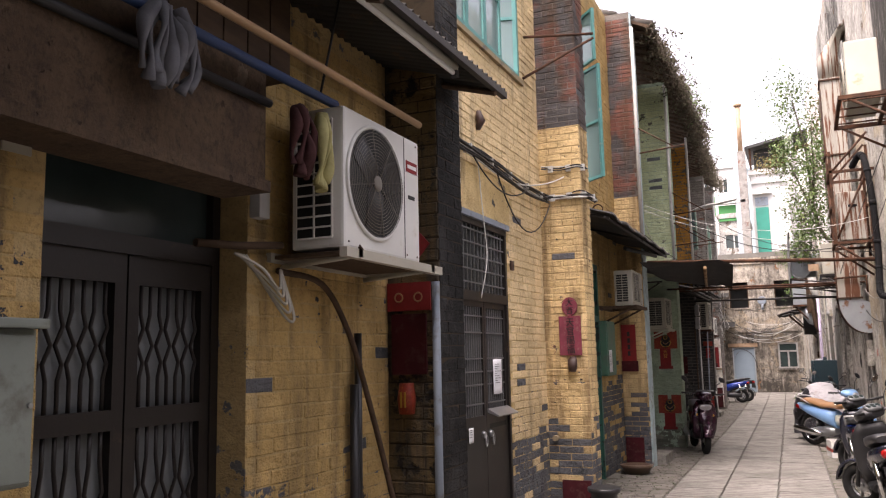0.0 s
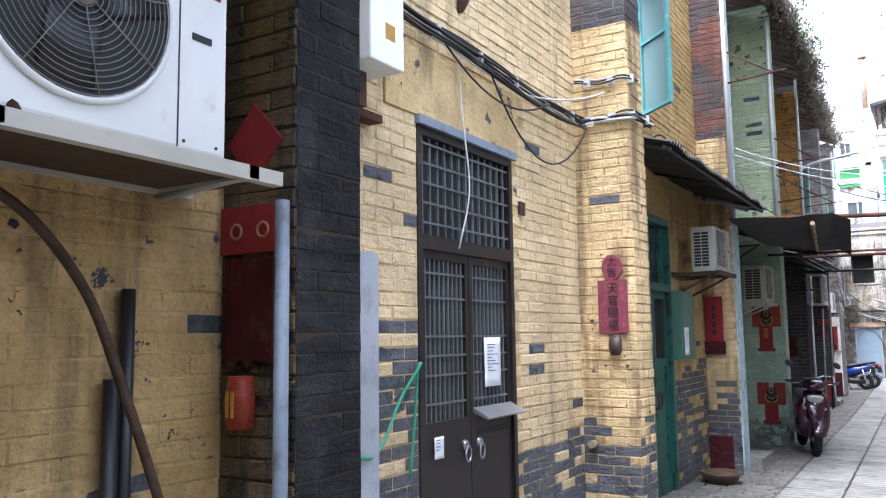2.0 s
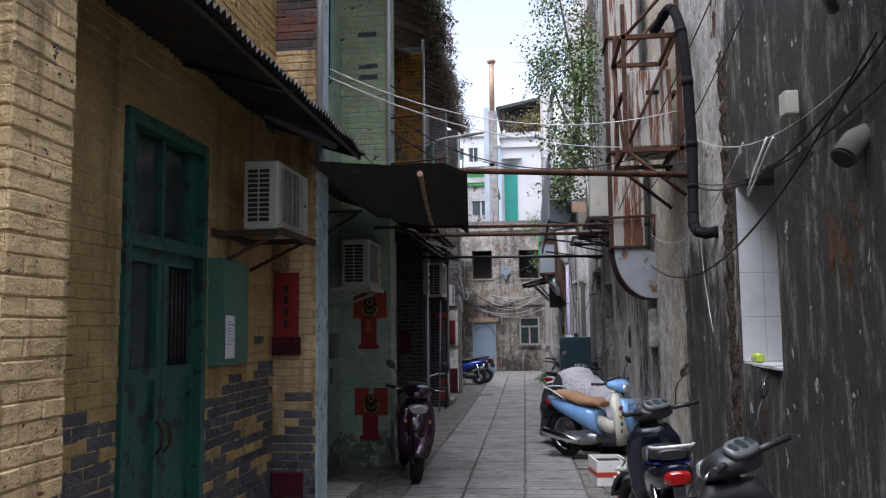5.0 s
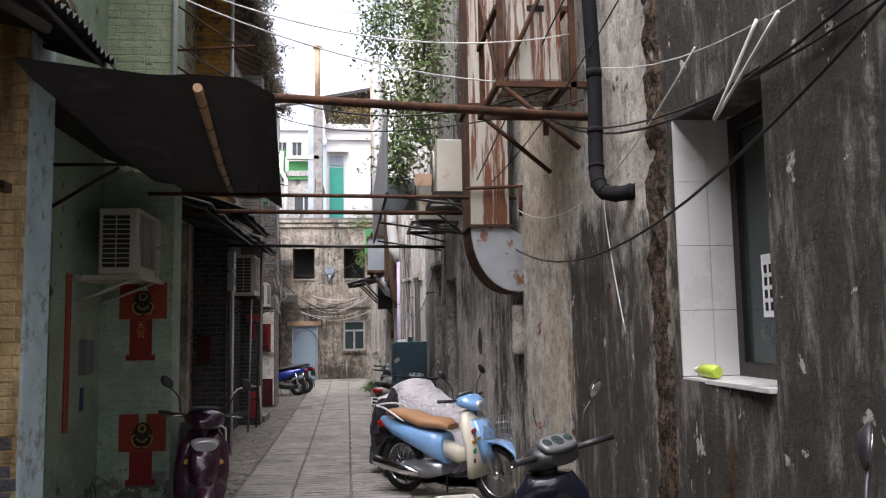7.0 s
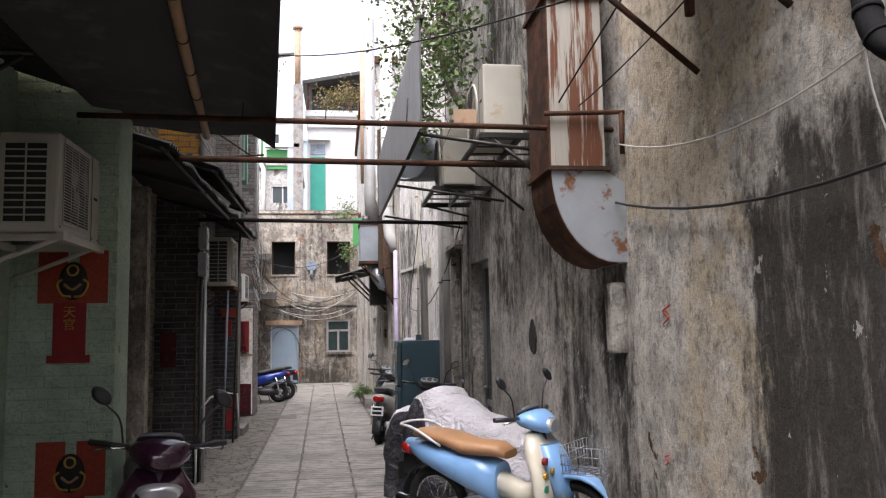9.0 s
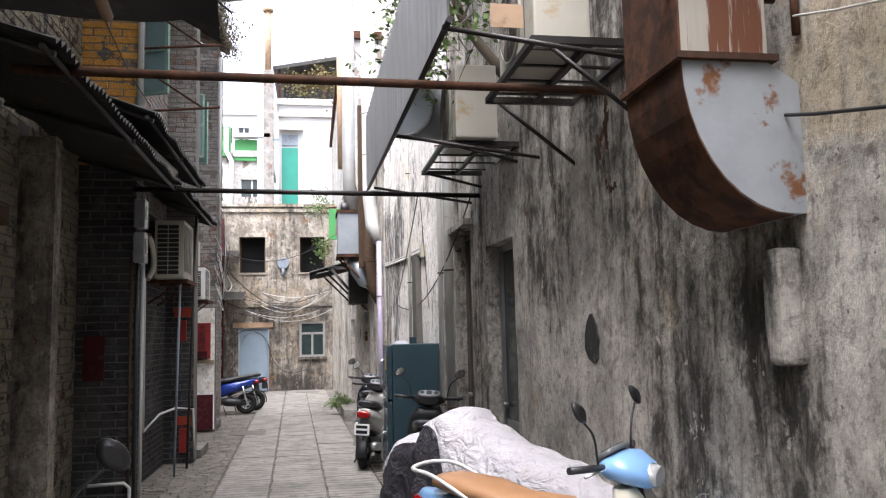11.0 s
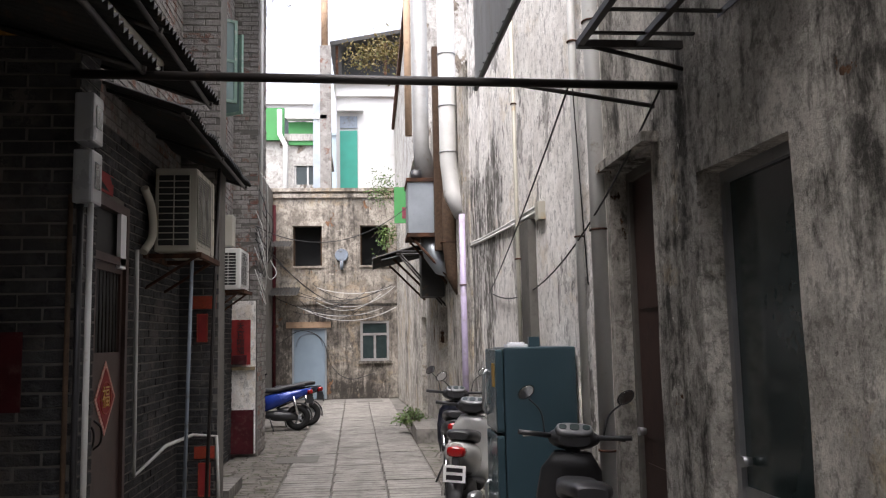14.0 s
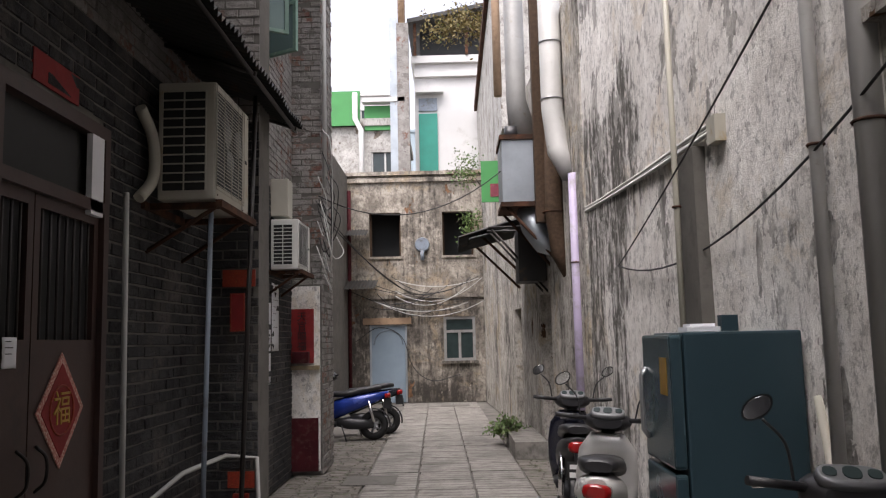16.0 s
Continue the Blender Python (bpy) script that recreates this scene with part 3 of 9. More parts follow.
MAT.update(
    earth_core=plain("pebbly_earth_core", (0.105, 0.075, 0.052), 0.95, var=0.6, scale=16, fine=80, bumps=1.0, local=False, other=(0.022, 0.018, 0.015), amount=(0.47, 0.55)),
    yellow_m=brick_skin("yellow_painted_joints", (0.57, 0.42, 0.20), (0.16, 0.16, 0.16), peel=(0.60, 0.61), low=1.55, chance=9, soot=(0.5, 0.75)),
    soot_m=plain("sooty_joints", (0.06, 0.045, 0.03), 0.9, bumps=0.4, local=False, other=(0.02, 0.018, 0.015)),
    lime=brick_skin("lime_green_painted_brick", (0.52, 0.58, 0.37), (0.18, 0.18, 0.15), peel=(0.585, 0.60), chance=1.2, chip=0.74),
    mint_m=brick_skin("mint_plastered_brick", (0.36, 0.46, 0.35), (0.20, 0.22, 0.17), peel=(0.62, 0.64), low=0.6, chance=9),
    low_m=brick_skin("painted_joints_bare_above", (0.47, 0.335, 0.17), (0.20, 0.18, 0.16), peel=(0.60, 0.62), low=0.8, chance=9, top=4.33),
    slab=plain("pavement_slab", (0.30, 0.285, 0.26), 0.85, var=0.35, scale=2.0, fine=70, bumps=0.45, local=False, other=(0.15, 0.14, 0.125), amount=(0.48, 0.72)),
    cobble=plain("lane_sett", (0.20, 0.185, 0.165), 0.9, var=0.4, scale=3.0, fine=50, bumps=0.5, local=False, other=(0.09, 0.1, 0.06)),
    pale_blue=plain("pale_blue_paint", (0.42, 0.55, 0.58), 0.7, other=(0.2, 0.2, 0.19), local=False, scale=4),
    dark_iron=plain("dark_painted_iron", (0.026, 0.022, 0.020), 0.45, 0.3, other=(0.07, 0.045, 0.03), amount=(0.6, 0.75)),
    grey_iron=plain("grey_painted_iron", (0.14, 0.145, 0.148), 0.45, 0.2, other=(0.06, 0.05, 0.045), amount=(0.6, 0.75)),
    steel=plain("dull_steel", (0.42, 0.43, 0.44), 0.4, 0.8, other=(0.2, 0.17, 0.14), amount=(0.6, 0.8)),
    zinc=plain("galvanised_sheet", (0.40, 0.44, 0.47), 0.42, 0.6, scale=2, other=(0.26, 0.2, 0.15), amount=(0.6, 0.75)),
    rust=plain("rusty_steel", (0.115, 0.055, 0.033), 0.85, 0.15, var=0.5, scale=4, bumps=0.4, other=(0.05, 0.03, 0.022), amount=(0.42, 0.6)),
    rust_zinc=plain("rust_streaked_zinc", (0.40, 0.38, 0.33), 0.6, 0.3, local=False, scale=1.6, stretch=(6, 6, 0.35), other=(0.13, 0.05, 0.024), amount=(0.47, 0.56)),
    ac_white=plain("aged_white_enamel", (0.72, 0.72, 0.68), 0.38, var=0.1, scale=2.0, other=(0.5, 0.46, 0.38), amount=(0.62, 0.8), bumps=0.04),
    ac_cream=plain("yellowed_enamel", (0.45, 0.43, 0.36), 0.45, var=0.15, scale=2.0, other=(0.38, 0.28, 0.15), amount=(0.58, 0.75), bumps=0.05),
    # near-black fill that paints the shade inside openings and recesses
    dark=plain("dark_hollow", (0.015, 0.016, 0.016), 0.7, bumps=0),
    plastic=plain("black_plastic", (0.022, 0.022, 0.024), 0.42, bumps=0.08, fine=200),
    rubber=plain("tyre_rubber", (0.02, 0.02, 0.02), 0.85, bumps=0.3, other=(0.07, 0.065, 0.055), amount=(0.55, 0.8)),
    grille_grey=plain("dusty_grille_wire", (0.20, 0.18, 0.15), 0.6, bumps=0),
    cabinet_green=plain("pale_green_grey_enamel", (0.26, 0.30, 0.27), 0.55, var=0.2, other=(0.16, 0.16, 0.14)),
    screen_zinc=plain("weathered_zinc_sheet", (0.52, 0.54, 0.56), 0.5, 0.15, var=0.2, scale=2, stretch=(1, 6, 0.6), other=(0.36, 0.34, 0.31), amount=(0.55, 0.75)),
    flue_grey=plain("dull_grey_flue", (0.30, 0.30, 0.29), 0.55, 0.2, var=0.25, other=(0.2, 0.17, 0.14), amount=(0.55, 0.75)),
    sage=plain("sage_window_paint", (0.16, 0.27, 0.22), 0.6, var=0.3, scale=6, local=False, other=(0.3, 0.34, 0.30), amount=(0.55, 0.68)),
    pale_pink=plain("pink_patterned_paper", (0.50, 0.20, 0.17), 0.8, var=0.4, scale=40, fine=120, other=(0.62, 0.45, 0.38), amount=(0.5, 0.56), bumps=0),
    rusting_zinc=plain("rusting_zinc", (0.36, 0.39, 0.41), 0.5, 0.3, var=0.25, local=False, scale=2.2, other=(0.20, 0.09, 0.04), amount=(0.54, 0.62)),
    couplet=plain("gold_flecked_red_paper", (0.30, 0.03, 0.025), 0.7, var=0.3, scale=26, fine=90, other=(0.48, 0.22, 0.06), amount=(0.54, 0.58), bumps=0.1),
    sooty_yellow=brick_skin("sooty_yellow_brick", (0.17, 0.12, 0.055), (0.03, 0.028, 0.026), peel=(0.52, 0.58), chance=1.2, chip=0.70, grime=0.8, soot=(0.42, 0.6)),
    dark_cement=plain("dark_stain_patch", (0.055, 0.053, 0.05), 0.95, var=0.5, scale=5, fine=60, bumps=0.8, local=False, other=(0.12, 0.115, 0.105), amount=(0.52, 0.7)),
    hose_black=plain("black_wrapped_hose", (0.010, 0.010, 0.011), 0.88, var=0.4, scale=14, bumps=0.5),
    dial_grey=plain("dull_grey_plastic", (0.16, 0.165, 0.17), 0.35, 0.3, bumps=0.02),
    chrome=plain("chrome", (0.7, 0.7, 0.7), 0.15, 1.0, var=0.1, bumps=0),
    mirror=plain("mirror_glass", (0.85, 0.87, 0.88), 0.04, 1.0, var=0.02, bumps=0),
    purple=plain("dark_plum_enamel", (0.045, 0.012, 0.03), 0.22, 0.2, bumps=0, coat=0.6),
    blue=plain("bright_blue_enamel", (0.015, 0.045, 0.30), 0.25, 0.2, bumps=0, coat=0.6),
    sky_blue=plain("light_blue_enamel", (0.22, 0.42, 0.72), 0.3, bumps=0, var=0.1, coat=0.5, other=(0.2, 0.3, 0.45), amount=(0.65, 0.8)),
    cream=plain("cream_enamel", (0.72, 0.68, 0.55), 0.35, bumps=0, var=0.08, coat=0.4),
    silver=plain("silver_white_enamel", (0.62, 0.62, 0.60), 0.3, 0.2, bumps=0, var=0.1, coat=0.4),
    navy=plain("black_blue_enamel", (0.012, 0.014, 0.028), 0.22, 0.1, bumps=0, coat=0.6),
    tan=plain("tan_leather", (0.36, 0.19, 0.09), 0.5, var=0.2, bumps=0.15, fine=150),
    red_lens=plain("red_lens", (0.35, 0.01, 0.01), 0.12, bumps=0, coat=0.5),
    lens=plain("clear_lens", (0.72, 0.74, 0.74), 0.1, 0.4, bumps=0, coat=0.8),
    plate=plain("black_plate", (0.015, 0.015, 0.015), 0.5, bumps=0),
    white=plain("white_paint", (0.78, 0.78, 0.76), 0.5, var=0.08, bumps=0.03),
    paper=plain("white_paper", (0.78, 0.79, 0.82), 0.8, var=0.08, bumps=0.1),
    ink=plain("black_ink", (0.02, 0.018, 0.02), 0.8, bumps=0),
    gold=plain("gold_print", (0.55, 0.33, 0.06), 0.4, 0.5, bumps=0),
    red=plain("red_paper", (0.26, 0.014, 0.014), 0.75, var=0.35, scale=6, other=(0.25, 0.02, 0.02), bumps=0.2),
    orange_red=plain("glittered_red_paper", (0.30, 0.030, 0.010), 0.6, var=0.4, scale=60, fine=160, other=(0.45, 0.18, 0.04), amount=(0.60, 0.64), bumps=0.1),
    maroon=plain("maroon_paint", (0.07, 0.012, 0.016), 0.8, var=0.4, scale=5, other=(0.09, 0.04, 0.035), bumps=0.2),
    pink=plain("faded_crimson_tablet", (0.21, 0.032, 0.055), 0.75, var=0.35, scale=7, other=(0.24, 0.09, 0.09), bumps=0.2),
    green_door=plain("dark_green_paint", (0.018, 0.105, 0.078), 0.5, var=0.35, scale=3, local=False, other=(0.012, 0.02, 0.018), amount=(0.54, 0.58), bumps=0.2),
    green_box=plain("dull_green_enamel", (0.06, 0.16, 0.11), 0.5, var=0.2, other=(0.1, 0.12, 0.1)),
    teal=plain("teal_window_paint", (0.085, 0.28, 0.265), 0.55, var=0.25, scale=6, local=False, other=(0.3, 0.36, 0.33), amount=(0.6, 0.7)),
    brown=plain("brown_painted_metal", (0.05, 0.025, 0.02), 0.5, var=0.25, bumps=0.1, other=(0.03, 0.016, 0.014)),
    tin=plain("sooty_corrugated_tin", (0.05, 0.05, 0.048), 0.65, 0.4, var=0.4, scale=2, other=(0.09, 0.06, 0.04), amount=(0.55, 0.7)),
    tarp=plain("dark_shade_cloth", (0.055, 0.054, 0.056), 0.85, var=0.25, scale=2, fine=300, bumps=0.3, other=(0.085, 0.08, 0.075), amount=(0.5, 0.7)),
    bamboo=plain("bamboo_pole", (0.32, 0.19, 0.09), 0.55, var=0.35, scale=5, bumps=0.1),
    wood=plain("old_wood", (0.085, 0.055, 0.036), 0.8, var=0.4, scale=4, stretch=(6, 1, 6), bumps=0.3),
    white_pipe=plain("grey_white_pipe", (0.52, 0.52, 0.5), 0.5, var=0.15, other=(0.3, 0.27, 0.22), amount=(0.6, 0.75)),
    grey_pipe=plain("blue_grey_pipe", (0.2, 0.24, 0.29), 0.5, var=0.2, other=(0.1, 0.1, 0.1)),
    lilac=plain("lilac_pipe", (0.46, 0.40, 0.56), 0.5, var=0.15, other=(0.3, 0.28, 0.3)),
    wire=plain("black_cable", (0.014, 0.014, 0.014), 0.6, bumps=0),
    wire_white=plain("white_cable", (0.6, 0.6, 0.57), 0.55, bumps=0),
    rope_green=plain("green_cord", (0.06, 0.30, 0.17), 0.8, bumps=0),
    rope_blue=plain("blue_pole_wrap", (0.02, 0.05, 0.14), 0.6, bumps=0.1),
    grey_cloth=plain("grey_towel", (0.16, 0.165, 0.185), 0.95, var=0.3, scale=12, bumps=0.4),
    yellow_cloth=plain("yellow_glove_cloth", (0.40, 0.37, 0.17), 0.95, var=0.25, scale=14, bumps=0.4),
    brown_cloth=plain("plum_brown_cloth", (0.07, 0.03, 0.03), 0.95, var=0.3, scale=14, bumps=0.4),
    cover=plain("silver_grey_cover_cloth", (0.54, 0.525, 0.55), 0.7, var=0.15, scale=4, bumps=0.2, other=(0.40, 0.30, 0.20), amount=(0.6, 0.72)),
    cover_dark=plain("black_cover_cloth", (0.03, 0.028, 0.035), 0.6, var=0.25, scale=4, bumps=0.2),
    foam=plain("white_foam", (0.75, 0.74, 0.7), 0.85, var=0.1, scale=8, bumps=0.15, other=(0.45, 0.42, 0.36), amount=(0.62, 0.8)),
    tape=plain("red_tape", (0.5, 0.06, 0.03), 0.5, bumps=0),
    soil=plain("potting_soil", (0.05, 0.035, 0.025), 0.95, bumps=0.5, fine=30),
    clay=plain("dark_glazed_clay", (0.12, 0.075, 0.05), 0.4, var=0.3, bumps=0.1),
    fridge=plain("slate_blue_enamel", (0.026, 0.055, 0.07), 0.4, var=0.12, bumps=0.03, scale=1.5),
    fridge_door=plain("blue_grey_door_film", (0.05, 0.09, 0.105), 0.25, 0.1, var=0.15, bumps=0.02),
    leaf=plain("leaf_green", (0.10, 0.17, 0.045), 0.55, var=0.45, scale=3, fine=9, local=False, other=(0.17, 0.21, 0.06), bumps=0),
    leaf_dry=plain("dry_leaf", (0.16, 0.12, 0.035), 0.7, var=0.4, scale=3, fine=9, local=False, other=(0.1, 0.13, 0.03), bumps=0),
    thatch=plain("dry_roof_weeds", (0.10, 0.085, 0.06), 0.9, var=0.5, scale=3, fine=12, local=False, other=(0.05, 0.06, 0.025), bumps=0),
    bark=plain("bark", (0.12, 0.10, 0.08), 0.9, var=0.4, bumps=0.5),
    roof_tile=plain("dark_roof_tile", (0.075, 0.068, 0.06), 0.85, var=0.4, scale=3, local=False, bumps=0.4, other=(0.12, 0.1, 0.08)),
    tile=plain("glazed_white_tile", (0.60, 0.605, 0.60), 0.3, var=0.12, scale=1.5, bumps=0.02, local=False, other=(0.40, 0.38, 0.34), amount=(0.56, 0.78)),
    bottle=plain("yellow_green_bottle", (0.42, 0.55, 0.06), 0.25, bumps=0),
    far_green=plain("green_painted_board", (0.05, 0.26, 0.07), 0.6, var=0.2, local=False, scale=1),
    far_teal=plain("teal_painted_door", (0.015, 0.24, 0.18), 0.5, var=0.15),
    blue_door=plain("pale_blue_grey_door", (0.24, 0.31, 0.37), 0.5, var=0.15, scale=1.5, other=(0.2, 0.2, 0.2), amount=(0.62, 0.8)),
    grey_cement=plain("grey_cement_render", (0.40, 0.42, 0.45), 0.85, var=0.15, scale=2.5, local=False, other=(0.3, 0.3, 0.31), bumps=0.25),
    frosted=plain("frosted_pane", (0.20, 0.22, 0.23), 0.35, var=0.35, scale=4, bumps=0.05),
    window_dark=plain("dark_window_film", (0.03, 0.045, 0.045), 0.15, bumps=0, var=0.3),
    orange_pipe=plain("orange_flue", (0.40, 0.27, 0.17), 0.7, var=0.3, other=(0.24, 0.16, 0.1)),
    hill=plain("hazy_hill", (0.35, 0.42, 0.46), 0.9, var=0.2, local=False, scale=0.05, bumps=0),
    meter=plain("grey_meter_plastic", (0.28, 0.29, 0.30), 0.3, bumps=0, var=0.1),
    black_char=plain("black_lacquer", (0.012, 0.01, 0.012), 0.6, bumps=0),
)
GLASS, gt, gb = nodes_of("window_glass")
gb.inputs["Base Color"].default_value = (0.20, 0.30, 0.30, 1)
gb.inputs["Roughness"].default_value = 0.05
gb.inputs["Transmission Weight"].default_value = 0.35
MAT["glass"] = GLASS

# crumpled cloth and grooved slabs
for key in ("cover", "cover_dark"):
    ct = MAT[key].node_tree
    cb = ct.nodes["Principled BSDF"]
    cv = place(ct, (1, 1, 1), True)
    bump(ct, cb, maths(ct, "ADD", fuzz(ct, cv, 7.0, 3.0, 0.5, 1.2), maths(ct, "MULTIPLY", fuzz(ct, cv, 18.0, 3.0, 0.5, 0.8), 0.4)), 1.0, 0.05)
st = MAT["slab"].node_tree
sb = st.nodes["Principled BSDF"]
sv = place(st)
wave = N(st, "TexWave", Scale=2.1, Distortion=2.5, Detail=3.0)
wave.bands_direction = "Y"
st.links.new(sv, wave.inputs["Vector"])
groove = ramp(st, wave.outputs["Fac"], 0.0, 0.12)
base = sb.inputs["Base Color"].links[0].from_socket
dirt = mix(st, maths(st, "MULTIPLY", maths(st, "SUBTRACT", 1.0, groove), 0.75), base, (0.07, 0.066, 0.06))
dirt = mix(st, maths(st, "MULTIPLY", ramp(st, fuzz(st, sv, 0.8, 5.0, 0.6), 0.52, 0.68), 0.45), dirt, (0.09, 0.085, 0.075))
dirt = mix(st, maths(st, "MULTIPLY", ramp(st, fuzz(st, sv, 11.0, 9.0, 0.8), 0.5, 0.62), 0.45), dirt, (0.085, 0.08, 0.07))
st.links.new(dirt, sb.inputs["Base Color"])
bump(st, sb, maths(st, "ADD", groove, fuzz(st, sv, 30.0, 4.0)), 0.6, 0.006)

def zg(y):
    """Height of the lane, which falls gently and then runs level."""
    return 0.0 if y > 22 else 0.015 * (20 - y) if y < 18 else 0.015 * (22 - y) ** 2 / 8


def loft(bm, rings, n=14, power=2.6, cap=True):
    """rings: (centre, half-axis, half-axis) vectors; rounded sections joined to one skin."""
    rows = []
    for c, a, b in rings:
        c, a, b = Vector(c), Vector(a), Vector(b)
        row = []
        for k in range(n):
            t = 2 * math.pi * k / n
            ct, st = math.cos(t), math.sin(t)
            row.append(bm.verts.new(c + a * math.copysign(abs(ct) ** (2 / power), ct) + b * math.copysign(abs(st) ** (2 / power), st)))
        rows.append(row)
    for u, w in zip(rows, rows[1:]):
        for k in range(n):
            bm.faces.new((u[k], u[(k + 1) % n], w[(k + 1) % n], w[k])).smooth = True
    if cap:
        bm.faces.new(rows[0][::-1])
        bm.faces.new(rows[-1])
    bmesh.ops.recalc_face_normals(bm, faces=bm.faces[:])
    return bm


def loft_y(rows, n=14, power=2.6):
    """rows: (y, z, half width, half height)."""
    return loft(B(), [((0, y, z), (w, 0, 0), (0, 0, h)) for y, z, w, h in rows], n, power)


def torus(bm, c, axis, R, r, n=24, k=8):
    axis = Vector(axis).normalized()
    a = axis.orthogonal().normalized()
    b = axis.cross(a)
    pts = [Vector(c) + (a * math.cos(t * 2 * math.pi / n) + b * math.sin(t * 2 * math.pi / n)) * R for t in range(n)]
    rows = []
    for i, p in enumerate(pts):
        o = (p - Vector(c)).normalized()
        rows.append([bm.verts.new(p + (o * math.cos(j * 2 * math.pi / k) + axis * math.sin(j * 2 * math.pi / k)) * r) for j in range(k)])
    for i in range(n):
        for j in range(k):
            bm.faces.new((rows[i][j], rows[(i + 1) % n][j], rows[(i + 1) % n][(j + 1) % k], rows[i][(j + 1) % k])).smooth = True
    return bm


def writing(text, size, material, parent, m, name="lettering", upright=True, gap=1.0):
    """Characters set one below the other as flat raised marks."""
    for i, ch in enumerate(text):
        cu = bpy.data.curves.new("type", "FONT")
        cu.body, cu.size, cu.extrude, cu.align_x, cu.align_y = ch, size, 0.002, "CENTER", "CENTER"
        tmp = bpy.data.objects.new("type", cu)
        scene.collection.objects.link(tmp)
        me = bpy.data.meshes.new_from_object(tmp.evaluated_get(bpy.context.evaluated_depsgraph_get()))
        bpy.data.objects.remove(tmp)
        me.materials.clear()
        me.materials.append(material)
        ob = new(name, me)
        ob.parent = parent
        ob.matrix_basis = m @ Matrix.Translation((0, -i * size * gap, 0) if upright else (i * size * gap, 0, 0))


UP_FROM_SOUTH = Matrix.Rotation(radians(90), 4, "X")   # lies on a face that looks to -y
UP_FROM_EAST = Matrix.Rotation(radians(90), 4, "Z") @ Matrix.Rotation(radians(90), 4, "X")   # on a face that looks to +x


def flat_bars(rows, material, parent, m, name="print_bar"):
    bm = B()
    for x0, x1, y0, y1 in rows:
        box(bm, x0, x1, y0, y1, 0, 0.0015)
    ob = part(name, bm, material, parent)
    ob.matrix_basis = m
    return ob


# ---- bricks ----
def brick_verts(w, h, p, c):
    w, h = w / 2, h / 2
    return [(-w, -h, 0), (w, -h, 0), (w, h, 0), (-w, h, 0), (-w + c, -h + c, p), (w - c, -h + c, p), (w - c, h - c, p), (-w + c, h - c, p)]


BRICK_FACES = ((0, 1, 5, 4), (1, 2, 6, 5), (2, 3, 7, 6), (3, 0, 4, 7), (4, 5, 6, 7))


def brickwork(owner, origin, u, out, width, z0, z1, material, holes=(), near=None, most=300, L=0.255, H=0.072, proud=0.007, rough=0.004, piece="brick", joint=0.010, seed=1, bare=None, low=0.0, soft=0.004):
    """Courses of bricks on a face: origin at its lower corner, u along it, out away from it. near: (u0, u1, z0, z1) where bricks are pieces of their own; bare: the skin of bricks that lost their paint, most of them under the height low; soft: width of the rounded brim."""
    rnd = random.Random(seed)
    u, out, origin = Vector(u).normalized(), Vector(out).normalized(), Vector(origin)
    kinds, rest, count = {}, {}, 0
    basis = Matrix((u, Vector((0, 0, 1)), out)).transposed().to_4x4()
    n = 0
    z = z0
    while z + H * 0.6 < z1:
        s = -L * (0.5 if n % 2 else 0.0) - rnd.uniform(0, 0.03)
        while s < width:
            a, b = max(s, 0.0), min(s + L - joint, width)
            s += L
            if b - a < 0.03:
                continue
            cu, cz = (a + b) / 2, z + H / 2
            if any(h0 - 0.01 < cu < h1 + 0.01 and v0 < cz < v1 for h0, h1, v0, v1 in holes):
                continue
            for h0, h1, v0, v1 in holes:
                if v0 < cz < v1:
                    if a < h0 < b:
                        b = h0
                    if a < h1 < b:
                        a = h1
            w = round(b - a, 2)
            if w < 0.03:
                continue
            cu = (a + b) / 2
            p = proud + rnd.uniform(-rough, rough)
            tilt = Matrix.Rotation(rnd.uniform(-0.012, 0.012), 4, "Z") @ Matrix.Rotation(rnd.uniform(-0.045, 0.045), 4, "X") @ Matrix.Rotation(rnd.uniform(-0.012, 0.012), 4, "Y")
            m = Matrix.Translation(origin + u * cu + Vector((0, 0, cz - origin.z + rnd.uniform(-0.003, 0.003)))) @ basis @ tilt
            skin = material
            if bare:
                worn = low + 0.5 * noise.noise((cu * 0.8, cz * 0.5, seed * 3.7)) + 0.22 * noise.noise((cu * 3.1, cz * 3.0, seed)) - cz
                if rnd.random() < 0.015 + 0.85 * min(1.0, max(0.0, worn / 0.4 + 0.25)):
                    skin, p = bare, p * 0.45
            if near and count < most and near[0] < cu < near[1] and near[2] < cz < near[3]:
                key = (w, round(p, 3), skin.name)
                if key not in kinds:
                    me = bpy.data.meshes.new(piece)
                    me.from_pydata(brick_verts(w, H - joint, p, soft), [], BRICK_FACES, shade_flat=soft < 0.006)
                    me.materials.append(skin)
                    kinds[key] = me
                ob = new(piece, kinds[key])
                ob.parent = owner
                ob.matrix_basis = m
                count += 1
            else:
                verts, faces = rest.setdefault(skin.name, ([], [], skin))[:2]
                k = len(verts)
                verts += [m @ Vector(q) for q in brick_verts(w, H - joint, p, soft)]
                faces += [tuple(i + k for i in f) for f in BRICK_FACES]
        z += H
        n += 1
    for verts, faces, skin in rest.values():
        me = bpy.data.meshes.new("brick_courses")
        me.from_pydata(verts, [], faces, shade_flat=soft < 0.006)
        me.materials.append(skin)
        ob = new("brick_courses", me)
        ob.parent = owner
        tagged(ob, kind="stuff")


